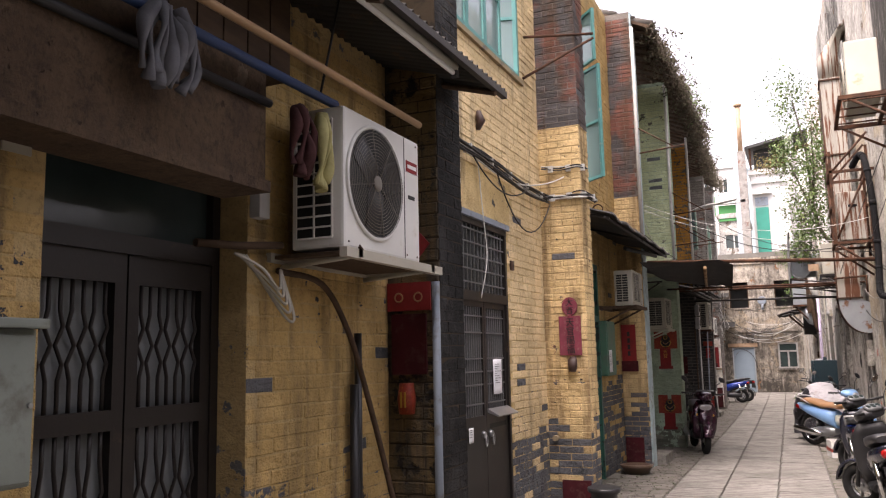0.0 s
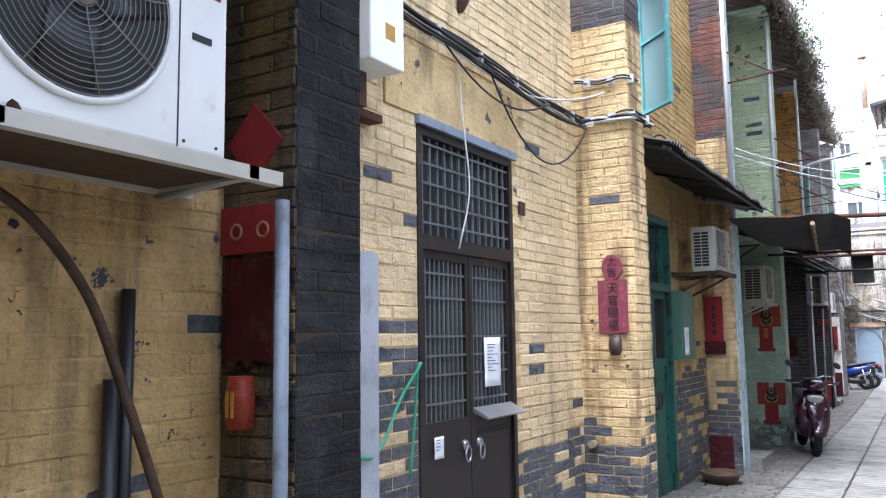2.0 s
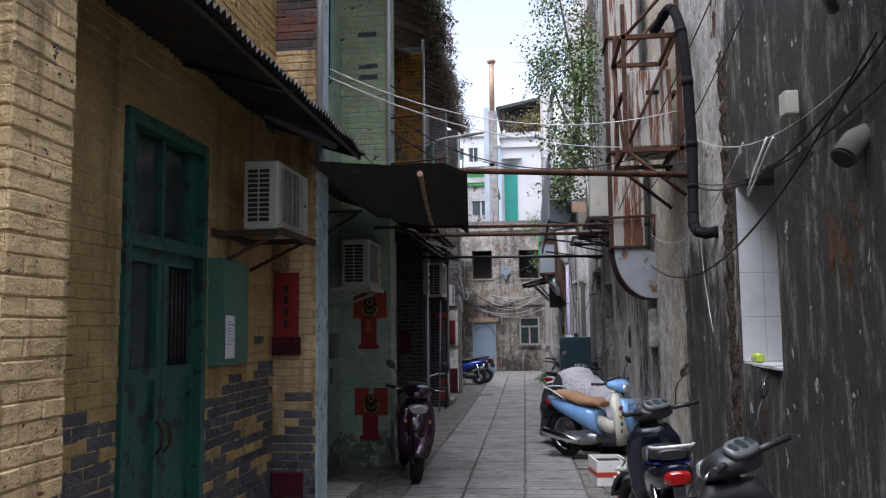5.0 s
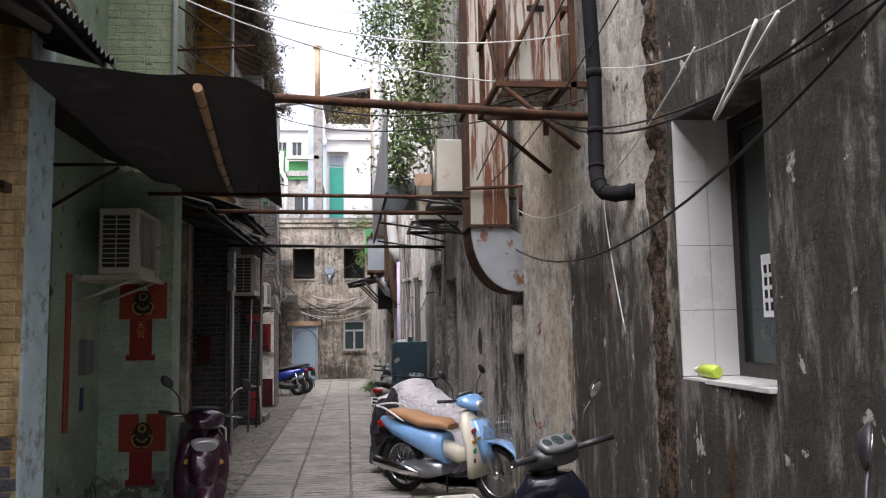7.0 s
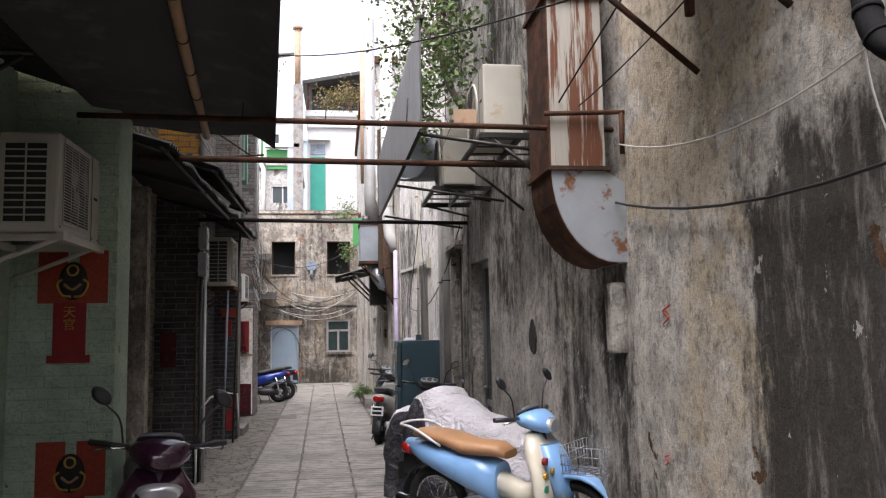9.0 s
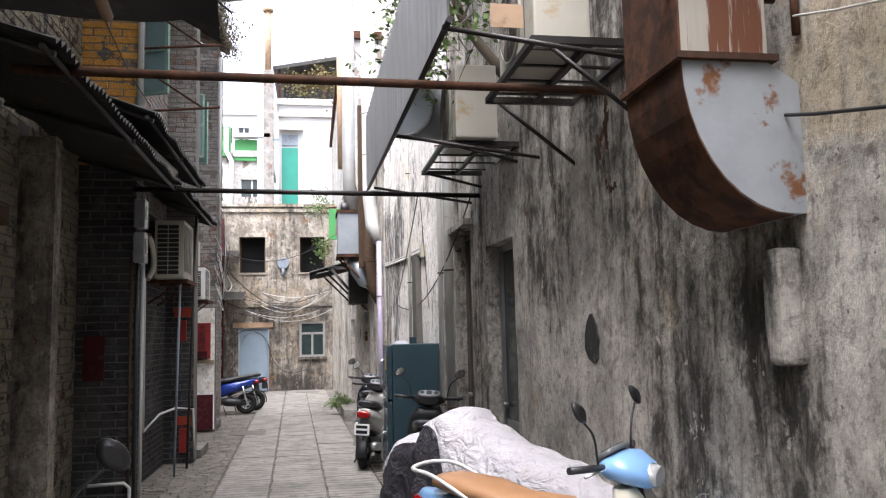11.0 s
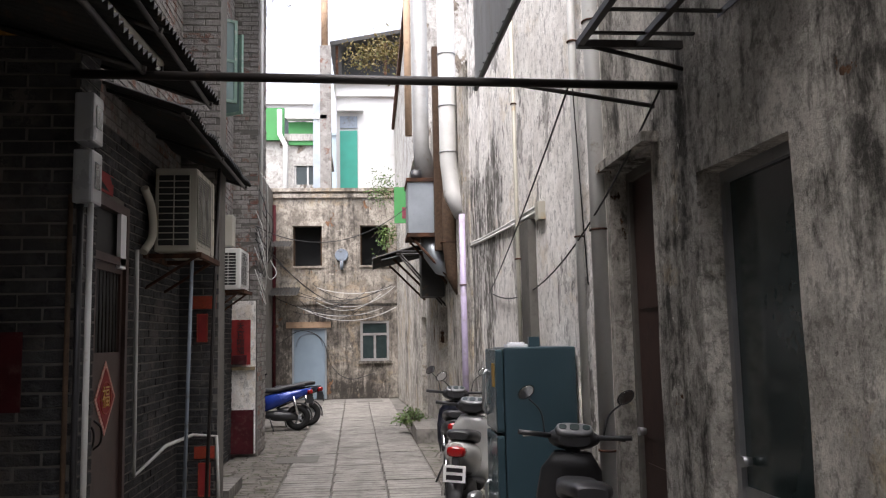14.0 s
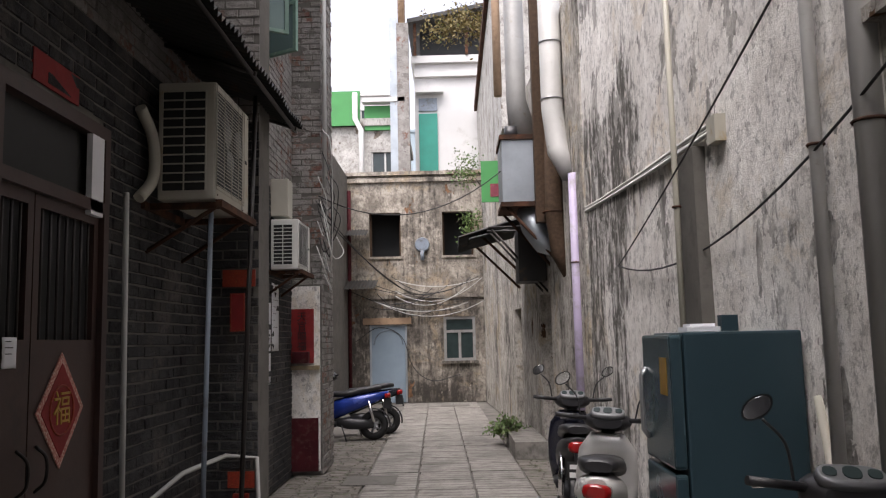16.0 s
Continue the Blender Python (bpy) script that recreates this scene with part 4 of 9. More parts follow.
# ---- air conditioner: front to +x, width along y, foot at z = 0 ----
def ac_unit(m, w=0.8, h=0.62, d=0.28, skin="ac_white", label="", group="", fan=True, badge=False, side=True, face="round"):
    t = thing("air_conditioner", label, "air conditioner", m, group)
    part("casing", boxes((-d, 0, -w / 2, w / 2, 0.0, h), bevel=0.015), MAT[skin], t)
    cy, cz, R = -w * 0.12, h * 0.52, min(w, h) * 0.40
    if fan:
        bm = B()
        if face == "round":
            lathe(bm, [(R, 0), (R, 0.006)], 36, Matrix.Translation((0.001, cy, cz)) @ Matrix.Rotation(radians(90), 4, "Y"))
        else:
            box(bm, 0.001, 0.007, cy - R, cy + R, cz - R, cz + R)
        part("fan_opening", bm, MAT["dark"], t, "dark round fan opening")
        g = B()
        if face == "round":
            for k in range(15):
                torus(g, (0.014, cy, cz), (1, 0, 0), R * (0.16 + 0.84 * k / 14), 0.0016, 40, 4)
            for k in range(8):
                a = k * math.pi / 4 + 0.2
                rod(g, (0.0165, cy + math.cos(a) * R * 0.14, cz + math.sin(a) * R * 0.14), (0.0165, cy + math.cos(a) * R, cz + math.sin(a) * R), 0.002, 4)
            lathe(g, [(R * 0.15, 0.012), (R * 0.14, 0.018), (R * 0.05, 0.02)], 24, Matrix.Translation((0, cy, cz)) @ Matrix.Rotation(radians(90), 4, "Y"))
            part("fan_ring", torus(B(), (0.004, cy, cz), (1, 0, 0), R * 1.04, 0.011, 44, 8), MAT[skin], t, "moulded round rim")
        else:
            W = R * 1.12
            n = 30
            for k in range(n):
                z = -W + 2 * W * (k + 0.5) / n
                box(g, 0.012, 0.0145, cy - W, cy + W, cz + z - 0.0016, cz + z + 0.0016)
            for y in (-0.5, 0.0, 0.5):
                box(g, 0.0145, 0.017, cy + y * W - 0.002, cy + y * W + 0.002, cz - W, cz + W)
            tube(g, [(0.013, cy + sy * W * 0.99, cz + sz * W * 0.99) for sy, sz in ((-1, -1), (1, -1), (1, 1), (-1, 1), (-1, -1))], 0.003, 5)
        part("fan_grille", g, MAT["grille_grey" if face == "round" else "ac_cream" if skin == "ac_cream" else "white_pipe"], t, "thin wire fan grille")
        f = B()
        for k in range(3):
            a = radians(120 * k + 20)
            loft(f, [((0.009, cy + math.cos(a) * R * s, cz + math.sin(a) * R * s), (0.001, 0, 0), (0, -math.sin(a) * R * 0.3, math.cos(a) * R * 0.3)) for s in (0.1, 0.5, 0.9)], 8)
        part("fan_blade", f, MAT["plastic"], t)
    if side:
        part("side_opening", boxes((-d + 0.03, -0.06, -w / 2 - 0.003, -w / 2 + 0.01, 0.05, h - 0.06)), MAT["dark"], t, "dark finned side")
        s = B()
        nrow = 11
        for k in range(nrow + 1):
            z = 0.05 + (h - 0.11) * k / nrow
            box(s, -d + 0.03, -0.06, -w / 2 - 0.012, -w / 2 - 0.003, z - 0.004, z + 0.004)
        for k in range(3):
            x = -d + 0.03 + (d - 0.09) * k / 2
            box(s, x - 0.004, x + 0.004, -w / 2 - 0.011, -w / 2 - 0.004, 0.05, h - 0.06)
        part("side_grille", s, MAT[skin], t)
    part("panel_seam", boxes((0.0005, 0.003, w * 0.27, w * 0.275, 0.01, h - 0.01)), MAT["plastic"], t)
    # raised black strip paints the shade of a grip recess
    part("handle_recess", boxes((0.0005, 0.004, w * 0.33, w * 0.42, h * 0.5, h * 0.53)), MAT["dark"], t)
    for y, z in ((w * 0.3, 0.03), (-w * 0.45, 0.03), (w * 0.45, 0.03), (w * 0.45, h - 0.03)):
        part("screw", rods(0.005, ((0, y, z), (0.004, y, z)), n=6), MAT["rust"], t)
    if badge:
        b = part("badge", boxes((0.0005, 0.004, w * 0.30, w * 0.46, h * 0.72, h * 0.81)), MAT["red"], t, "plain red maker's badge")
        part("badge_bar", boxes((0.004, 0.006, w * 0.315, w * 0.445, h * 0.75, h * 0.78)), MAT["white"], b)
    return t


def shelf_bracket(m, w, d, mat="rust", label="rusty angle-iron bracket under an air conditioner", arm=0.35):
    """Two arms out from the wall (towards +x) with a rail, and braces below."""
    t = thing("wall_bracket", label, "bracket", m)
    for s in (-1, 1):
        part("arm", boxes((-d, 0.02, s * w * 0.38 - 0.02, s * w * 0.38 + 0.02, -0.04, 0)), MAT[mat], t)
        part("brace", rods(0.014, ((-d, s * w * 0.38, -arm), (-0.05, s * w * 0.38, -0.03))), MAT[mat], t)
    part("rail", boxes((-0.02, 0.02, -w / 2, w / 2, -0.045, 0)), MAT[mat], t)
    part("wall_rail", boxes((-d, -d + 0.03, -w / 2, w / 2, -0.045, 0)), MAT[mat], t)
    return t


# ---- scooters: front to +y ----
def wheel(parent, y, r, spokes, w=0.05):
    t = part("wheel", torus(B(), (0, y, r), (1, 0, 0), r - w, w, 28, 10), MAT["rubber"], parent)
    rim = torus(B(), (0, y, r), (1, 0, 0), r - w * 1.9, 0.012, 28, 6)
    rod(rim, (-0.05, y, r), (0.05, y, r), 0.035, 12)
    if spokes:
        for k in range(18):
            a = k * math.pi / 9
            rod(rim, (0.03 * (-1) ** k, y, r), (0, y + math.cos(a) * (r - w * 1.9), r + math.sin(a) * (r - w * 1.9)), 0.002, 4)
    else:
        for k in range(5):
            a = k * 2 * math.pi / 5
            rod(rim, (0, y, r), (0, y + math.cos(a) * (r - w * 1.9), r + math.sin(a) * (r - w * 1.9)), 0.018, 6)
        lathe(rim, [(r * 0.3, -0.01), (r * 0.3, 0.01)], 20, Matrix.Translation((0, y, r)) @ Matrix.Rotation(radians(90), 4, "Y"))
    part("rim", rim, MAT["chrome" if spokes else "steel"], t)


def scooter(m, body, panel, label, seat="plastic", cub=False, mirrors=True, basket=False, rack=False, tail="red_lens", plate="plate", group="scooters parked in the lane", shield=None, steer=0.0):
    t = thing("motor_scooter", label, "scooter", m, group)
    r = 0.29 if cub else 0.235
    fy, ry = (0.63, -0.60) if cub else (0.64, -0.62)
    wheel(t, fy, r, cub, 0.04 if cub else 0.055)
    wheel(t, ry, r, cub, 0.04 if cub else 0.06)
    part("front_fender", loft(B(), [((0, fy + math.cos(a) * (r + 0.035), r + math.sin(a) * (r + 0.035)), (0.075, 0, 0), (0, 0.02 * math.cos(a), 0.02 * math.sin(a))) for a in [radians(k) for k in range(15, 176, 16)]], 10), MAT[body], t)
    part("fork", rods(0.022, ((0.07, fy, r), (0.07, fy - 0.16, 0.72)), ((-0.07, fy, r), (-0.07, fy - 0.16, 0.72))), MAT["steel" if cub else "plastic"], t)
    # leg shield and front cowl
    part("leg_shield", loft(B(), [((0, 0.40, 0.26), (0.17, 0, 0), (0, 0.045, 0)), ((0, 0.43, 0.42), (0.21, 0, 0), (0, 0.05, 0)), ((0, 0.42, 0.6), (0.22, 0, 0), (0, 0.06, 0)), ((0, 0.37, 0.78), (0.20, 0, 0), (0, 0.065, 0)), ((0, 0.33, 0.90), (0.12, 0, 0), (0, 0.05, 0))], 16, 3.0), MAT[panel], t)
    part("front_cowl", loft(B(), [((0, 0.52, 0.40), (0.06, 0, 0), (0, 0.05, 0)), ((0, 0.53, 0.52), (0.11, 0, 0), (0, 0.07, 0)), ((0, 0.49, 0.68), (0.14, 0, 0), (0, 0.07, 0)), ((0, 0.43, 0.82), (0.11, 0, 0), (0, 0.05, 0))], 14, 2.4), MAT[body], t)
    part("floorboard", loft_y([(0.42, 0.27, 0.16, 0.03), (0.2, 0.26, 0.17, 0.035), (-0.02, 0.27, 0.15, 0.05)], 12, 3.5) if not cub else loft_y([(0.40, 0.50, 0.07, 0.07), (0.2, 0.44, 0.08, 0.08), (0.0, 0.50, 0.09, 0.10)], 12), MAT["plastic" if not cub else panel], t)
    part("engine", loft_y([(0.0, 0.30, 0.10, 0.06), (-0.2, 0.28, 0.13, 0.10), (-0.45, 0.26, 0.11, 0.09), (-0.62, 0.25, 0.07, 0.06)], 12, 3), MAT["steel" if cub else "plastic"], t)
    part("rear_cowl", loft_y([(0.02, 0.50, 0.12, 0.16), (-0.15, 0.55, 0.16, 0.15), (-0.4, 0.62, 0.165, 0.12), (-0.65, 0.68, 0.13, 0.09), (-0.86, 0.73, 0.06, 0.05)], 16, 2.5), MAT[body], t)
    part("rear_fender", loft(B(), [((0, ry + math.cos(a) * (r + 0.03), r + math.sin(a) * (r + 0.03)), (0.07, 0, 0), (0, 0.012 * math.cos(a), 0.012 * math.sin(a))) for a in [radians(k) for k in range(80, 196, 14)]], 8), MAT["plastic"], t)
    part("seat", loft_y([(0.10, 0.72, 0.09, 0.03), (0.0, 0.75, 0.13, 0.05), (-0.25, 0.75, 0.15, 0.055), (-0.42, 0.80, 0.15, 0.05), (-0.66, 0.83, 0.12, 0.045), (-0.75, 0.83, 0.08, 0.03)], 16, 2.8), MAT[seat], t)
    tl = part("tail_light", loft_y([(-0.80, 0.70, 0.09, 0.05), (-0.885, 0.71, 0.08, 0.045), (-0.90, 0.71, 0.05, 0.03)], 12, 3), MAT[tail], t, "red tail light")
    pl = part("number_plate", boxes((-0.095, 0.095, -0.915, -0.905, 0.46, 0.60)), MAT[plate], t, "number plate with plain bars")
    part("plate_bar", boxes((-0.07, 0.07, -0.918, -0.915, 0.545, 0.58), (-0.07, 0.07, -0.918, -0.915, 0.48, 0.52)), MAT["white" if plate == "plate" else "ink"], pl)
    part("plate_holder", boxes((-0.03, 0.03, -0.905, -0.78, 0.5, 0.66)), MAT["plastic"], t)
    part("exhaust", loft(B(), [((0.15, -0.25, 0.25), (0.025, 0, 0), (0, 0, 0.025)), ((0.155, -0.45, 0.27), (0.05, 0, 0), (0, 0, 0.055)), ((0.16, -0.85, 0.33), (0.05, 0, 0), (0, 0, 0.055)), ((0.16, -0.9, 0.335), (0.02, 0, 0), (0, 0, 0.02))], 12), MAT["chrome" if cub else "steel"], t)
    part("kick_stand", rods(0.012, ((-0.1, -0.1, 0.25), (-0.2, -0.18, 0.0))), MAT["plastic"], t)
    part("shock_absorber", rods(0.028, ((-0.12, ry, r + 0.05), (-0.12, ry + 0.08, 0.62))), MAT["chrome"], t)
    # steering head
    head = part("handlebar_cover", loft_y([(0.22, 0.985, 0.10, 0.04), (0.28, 0.99, 0.17, 0.06), (0.36, 0.98, 0.16, 0.075), (0.44, 0.95, 0.10, 0.06), (0.47, 0.94, 0.05, 0.03)], 16, 2.4), MAT[body if cub or shield else "plastic"], t)
    part("dial_panel", loft(B(), [((0, 0.265, 1.035), (0.125, 0, 0), (0, 0.05, 0.03)), ((0, 0.262, 1.058), (0.115, 0, 0), (0, 0.045, 0.027)), ((0, 0.261, 1.062), (0.11, 0, 0), (0, 0.038, 0.022))], 18, 3.0), MAT["dial_grey"], head, "dull grey dial panel")
    for dx, dr in ((-0.075, 0.024), (0, 0.032), (0.075, 0.024)):
        part("dial", loft(B(), [((dx, 0.262, 1.058), (dr, 0, 0), (0, dr * 0.86, dr * 0.5)), ((dx, 0.260, 1.067), (dr, 0, 0), (0, dr * 0.86, dr * 0.5))], 14), MAT["window_dark"], head)
    part("steering_column", rods(0.05, ((0, 0.38, 0.75), (0, 0.33, 0.95))), MAT["plastic"], t)
    if cub or not shield:
        part("headlight", loft(B(), [((0, 0.42, 0.95), (0.085, 0, 0), (0, 0.01, 0.06)), ((0, 0.485, 0.945), (0.06, 0, 0), (0, 0.005, 0.045))], 14, 2.2), MAT["lens"], t)
    else:
        part("headlight", loft(B(), [((0, 0.50, 0.80), (0.12, 0, 0), (0, 0.03, 0.05)), ((0, 0.545, 0.78), (0.09, 0, 0), (0, 0.02, 0.04))], 14, 2.4), MAT["lens"], t)
    for s in (-1, 1):
        g = part("grip", rods(0.017, ((s * 0.15, 0.28, 1.0), (s * 0.36, 0.21, 1.02)), n=10), MAT["plastic"], t)
        part("brake_lever", rods(0.006, ((s * 0.18, 0.31, 1.0), (s * 0.33, 0.27, 0.99))), MAT["chrome"], g)
        if mirrors is True or mirrors == s:
            mm = part("mirror", tubes(0.006, spline([(s * 0.19, 0.27, 1.02), (s * 0.22, 0.27, 1.15), (s * 0.30, 0.26, 1.23)], 4)), MAT["plastic"], t)
            bm = loft(B(), [((s * 0.32, 0.275, 1.27), (0.03, 0, 0.015), (0, 0, 0.025)), ((s * 0.32, 0.262, 1.27), (0.052, 0, 0.02), (0, -0.012, 0.044)), ((s * 0.32, 0.25, 1.27), (0.055, 0, 0.02), (0, -0.012, 0.046))], 14, 2.2)
            part("mirror_shell", bm, MAT["plastic"], mm)
            part("mirror_glass", loft(B(), [((s * 0.32, 0.2495, 1.27), (0.048, 0, 0.018), (0, -0.012, 0.040)), ((s * 0.32, 0.248, 1.27), (0.046, 0, 0.018), (0, -0.012, 0.038))], 14, 2.2), MAT["mirror"], mm)
        part("indicator", loft_y([(0.50, 0.66, 0.01, 0.02), (0.53, 0.66, 0.025, 0.02)] if s > 0 else [(0.50, 0.66, 0.01, 0.02), (0.53, 0.66, 0.025, 0.02)], 8), MAT["gold"], t).location.x = s * 0.13
    if rack:
        part("grab_rail", tubes(0.011, spline([(0.13, -0.45, 0.76), (0.14, -0.7, 0.88), (0.1, -0.86, 0.90), (-0.1, -0.86, 0.90), (-0.14, -0.7, 0.88), (-0.13, -0.45, 0.76)], 5)), MAT["silver"], t)
    if basket:
        bk = B()
        for k in range(9):
            x = -0.17 + 0.34 * k / 8
            rod(bk, (x, 0.62, 0.66), (x, 0.60, 0.84), 0.0025, 4)
            rod(bk, (x, 0.90, 0.66), (x, 0.93, 0.84), 0.0025, 4)
            rod(bk, (x, 0.62, 0.66), (x, 0.90, 0.66), 0.0025, 4)
        for k in range(6):
            for s in (-1, 1):
                y = 0.62 + 0.28 * k / 5
                rod(bk, (s * 0.17, y, 0.66), (s * 0.185, y + 0.005, 0.84), 0.0025, 4)
        for z in (0.66, 0.72, 0.78, 0.84):
            for p, q in (((-0.18, 0.61), (0.18, 0.61)), ((0.18, 0.61), (0.18, 0.92)), ((0.18, 0.92), (-0.18, 0.92)), ((-0.18, 0.92), (-0.18, 0.61))):
                rod(bk, (*p, z), (*q, z), 0.003, 4)
        part("wire_basket", bk, MAT["steel"], t, "wire front basket")
    if steer:
        turn = Matrix.Translation((0, 0.36, 0)) @ Matrix.Rotation(radians(steer), 4, "Z") @ Matrix.Translation((0, -0.36, 0))
        for ob in t.children:
            if ob.name.split(".")[0] in ("handlebar_cover", "grip", "mirror", "fork", "front_fender", "wire_basket") or (ob.name.split(".")[0] == "headlight" and not shield) or (ob.name.split(".")[0] == "wheel" and min(v.co.y for v in ob.data.vertices) > 0):
                ob.matrix_basis = turn @ ob.matrix_basis
    return t


def heading(x, y, dx, dy, z=None, lean=0.0):
    """A pose on the lane that looks along (dx, dy); lean in degrees."""
    return Matrix.Translation((x, y, zg(y) if z is None else z)) @ Matrix.Rotation(math.atan2(dy, dx) - math.pi / 2, 4, "Z") @ Matrix.Rotation(radians(lean), 4, "Y")


def corrugated(p, along, down, n, amp=0.018, pitch=0.076, thick=0.004, wob=0.0, rows=2):
    """A wavy sheet: from p along one edge (ridges run across, down the other vector)."""
    bm = B()
    p, along, down = Vector(p), Vector(along), Vector(down)
    nrm = along.cross(down).normalized()
    steps = max(8, int(along.length / pitch * 4))
    for side in (0, 1):
        grid = []
        for i in range(steps + 1):
            w = amp * math.sin(i * math.pi / 2) + side * thick
            grid.append([bm.verts.new(p + along * (i / steps) + down * (j / rows) + nrm * (w + wob * noise.noise((i * 0.05, j, 1)))) for j in range(rows + 1)])
        for i in range(steps):
            for j in range(rows):
                bm.faces.new((grid[i][j], grid[i + 1][j], grid[i + 1][j + 1], grid[i][j + 1])).smooth = True
    return bm

# ---- ground ----
def plane_grid(xs, ys):
    bm = B()
    g = [[bm.verts.new((x, y, zg(y) - 0.03)) for y in ys] for x in xs]
    for i in range(len(xs) - 1):
        for j in range(len(ys) - 1):
            bm.faces.new((g[i][j], g[i + 1][j], g[i + 1][j + 1], g[i][j + 1])).smooth = True
    return bm


tagged(part("ground", plane_grid([-400, -60, -10, -3, -1, 1, 3, 10, 60, 400], [-300, -40] + [-4 + k for k in range(44)] + [60, 120, 900]), MAT["ground"]),
       "worn grey concrete ground of the lane and beyond", "ground", kind="structure")


# ---- walls of the left row ----
def along_y(x):
    """A wall that faces +x."""
    return lambda u, v, d: (x - d, u, v)


def facing(y, sign=1):
    """A wall that faces -y."""
    return lambda u, v, d: (u, y + d, v)


def wall_y(name, x, y0, y1, z1, material, holes=(), depth=0.25, label="", z0=0.0):
    bm = B()
    slab(bm, along_y(x), (y0, y1), (z0, z1), holes, depth)
    return tagged(part(name, bm, material), label, "wall", kind="structure")


def pier(name, y0, y1, xf, xb, z1, material, label, z0=0.0):
    bm = boxes((xb, xf, y0, y1, z0, z1))
    return tagged(part(name, bm, material), label, "pilaster", kind="structure")


WALL_A = wall_y("wall_yellow_a", -1.43, -3.0, 1.85, 7.5, MAT["yellow_m"], [(-0.62, 0.48, -0.01, 3.0)], label="flaking yellow painted brick house front")
PIER_A = pier("pilaster_a", 1.85, 2.21, -1.075, -1.9, 7.5, MAT["soot_m"], "tarred black brick pilaster between two house fronts")
WALL_B = wall_y("wall_yellow_b", -1.64, 2.21, 5.80, 7.6, MAT["yellow_m"], [(3.46, 4.63, -0.01, 3.03), (3.3, 5.2, 4.7, 6.6)], label="yellow painted brick house front with a barred gate")
PIER_B = pier("pilaster_b", 5.80, 6.17, -1.185, -1.9, 7.6, MAT["low_m"], "yellow painted brick pilaster, bare grey and red brick above")
WALL_C = wall_y("wall_yellow_c", -1.76, 6.17, 10.22, 7.4, MAT["yellow_m"], [(7.6, 8.72, -0.01, 3.1), (6.75, 7.9, 4.05, 6.4)], label="dark yellow brick house front with a green door")
PIER_C = pier("pilaster_c", 10.22, 10.55, -1.37, -2.1, 7.4, MAT["low_m"], "yellow and bare brick pilaster with a pale blue edge")
WALL_D = wall_y("wall_d", -1.95, 10.55, 13.4, 7.2, MAT["mint_m"], [(11.0, 12.2, -0.01, 2.6)], label="mint green painted house front in deep shade")
PIER_D = pier("pilaster_d", 13.4, 13.72, -1.3, -2.3, 7.2, MAT["mint_m"], "pale green painted pilaster with red paper charms")
WALL_E = wall_y("wall_e", -2.0, 13.72, 17.7, 7.0, MAT["mortar_grey"], [(14.6, 15.8, -0.01, 2.5)], label="dark grey brick house front in shade")
PIER_E = pier("pilaster_e", 17.7, 18.0, -1.5, -2.3, 7.0, MAT["mortar_grey"], "orange painted pilaster, bare brick below")
WALL_F = wall_y("wall_f", -1.95, 18.0, 21.9, 7.0, MAT["mortar_grey"], [(18.9, 20.0, -0.01, 2.75)], label="grey brick house front with a brown metal door")
PIER_F = pier("pilaster_f", 21.9, 22.25, -1.55, -2.5, 7.0, MAT["mortar_grey"], "dark grey brick pilaster with red paper strips")
WALL_G = wall_y("wall_g", -2.05, 22.25, 25.7, 7.0, MAT["mortar_grey"], [(22.9, 23.9, -0.01, 2.3)], label="grey brick house front with peeling plaster below")
PIER_G = pier("pilaster_g", 25.7, 26.6, -1.68, -2.8, 7.4, MAT["mortar_grey"], "end pier of old grey and red brick")
wall_y("wall_end_return", -2.8, 26.6, 37.0, 6.0, MAT["mortar_grey"], label="shaded brick wall beyond the end pier")

# ---- right side ----
def right_x(y):
    return 2.53 - 0.0476 * y


def right_at(u, v, d):
    bulge = 0.012 * noise.noise((u * 0.7, v * 0.7, 3)) + 0.005 * noise.noise((u * 3, v * 3, 5)) if d == 0 else 0
    return (right_x(u) + bulge + d, u, v)


RIGHT_HOLES = [(8.72, 9.6, 1.52, 2.85), (16.55, 17.4, -0.01, 2.5), (17.98, 18.72, -0.01, 2.76)]
bm = B()
slab(bm, right_at, [5.8 + 0.2 * k for k in range(66)], [0.2 * k for k in range(48)], RIGHT_HOLES, 0.35)
tagged(part("wall_right", bm, MAT["right"]), "tall weathered grey plaster wall with black streaks and fallen patches", "wall", kind="structure")
bm = B()
slab(bm, right_at, [18.8 + 0.2 * k for k in range(28)], [0.2 * k for k in range(48)], [], 0.35)
tagged(part("wall_right_pale", bm, MAT["right_far"]), "tall pale plaster wall with grey stains", "wall", kind="structure")
bm = B()
slab(bm, lambda u, v, d: (right_x(u) - 0.02 + d, u, v), [24.2 + 0.4 * k for k in range(32)], [0, 5.5], [(26.5, 27.4, 0.0, 2.2), (29.5, 30.4, 0.0, 2.1)], 0.3)
tagged(part("wall_right_far", bm, MAT["right"]), "pale streaked plaster wall further along the lane", "wall", kind="structure")

# ---- end of the lane ----
bm = B()
slab(bm, facing(37.0), (-5.2, 1.1), (0, 6.0), [(-2.23, -1.39, 3.82, 5.0), (-0.28, 0.54, 3.82, 5.0), (-0.3, 0.53, 1.05, 2.2), (-2.25, -1.27, -0.01, 2.02)], 0.3)
tagged(part("wall_end", bm, MAT["facade"]), "two-storey stained plaster house front across the end of the lane", "wall", kind="structure")
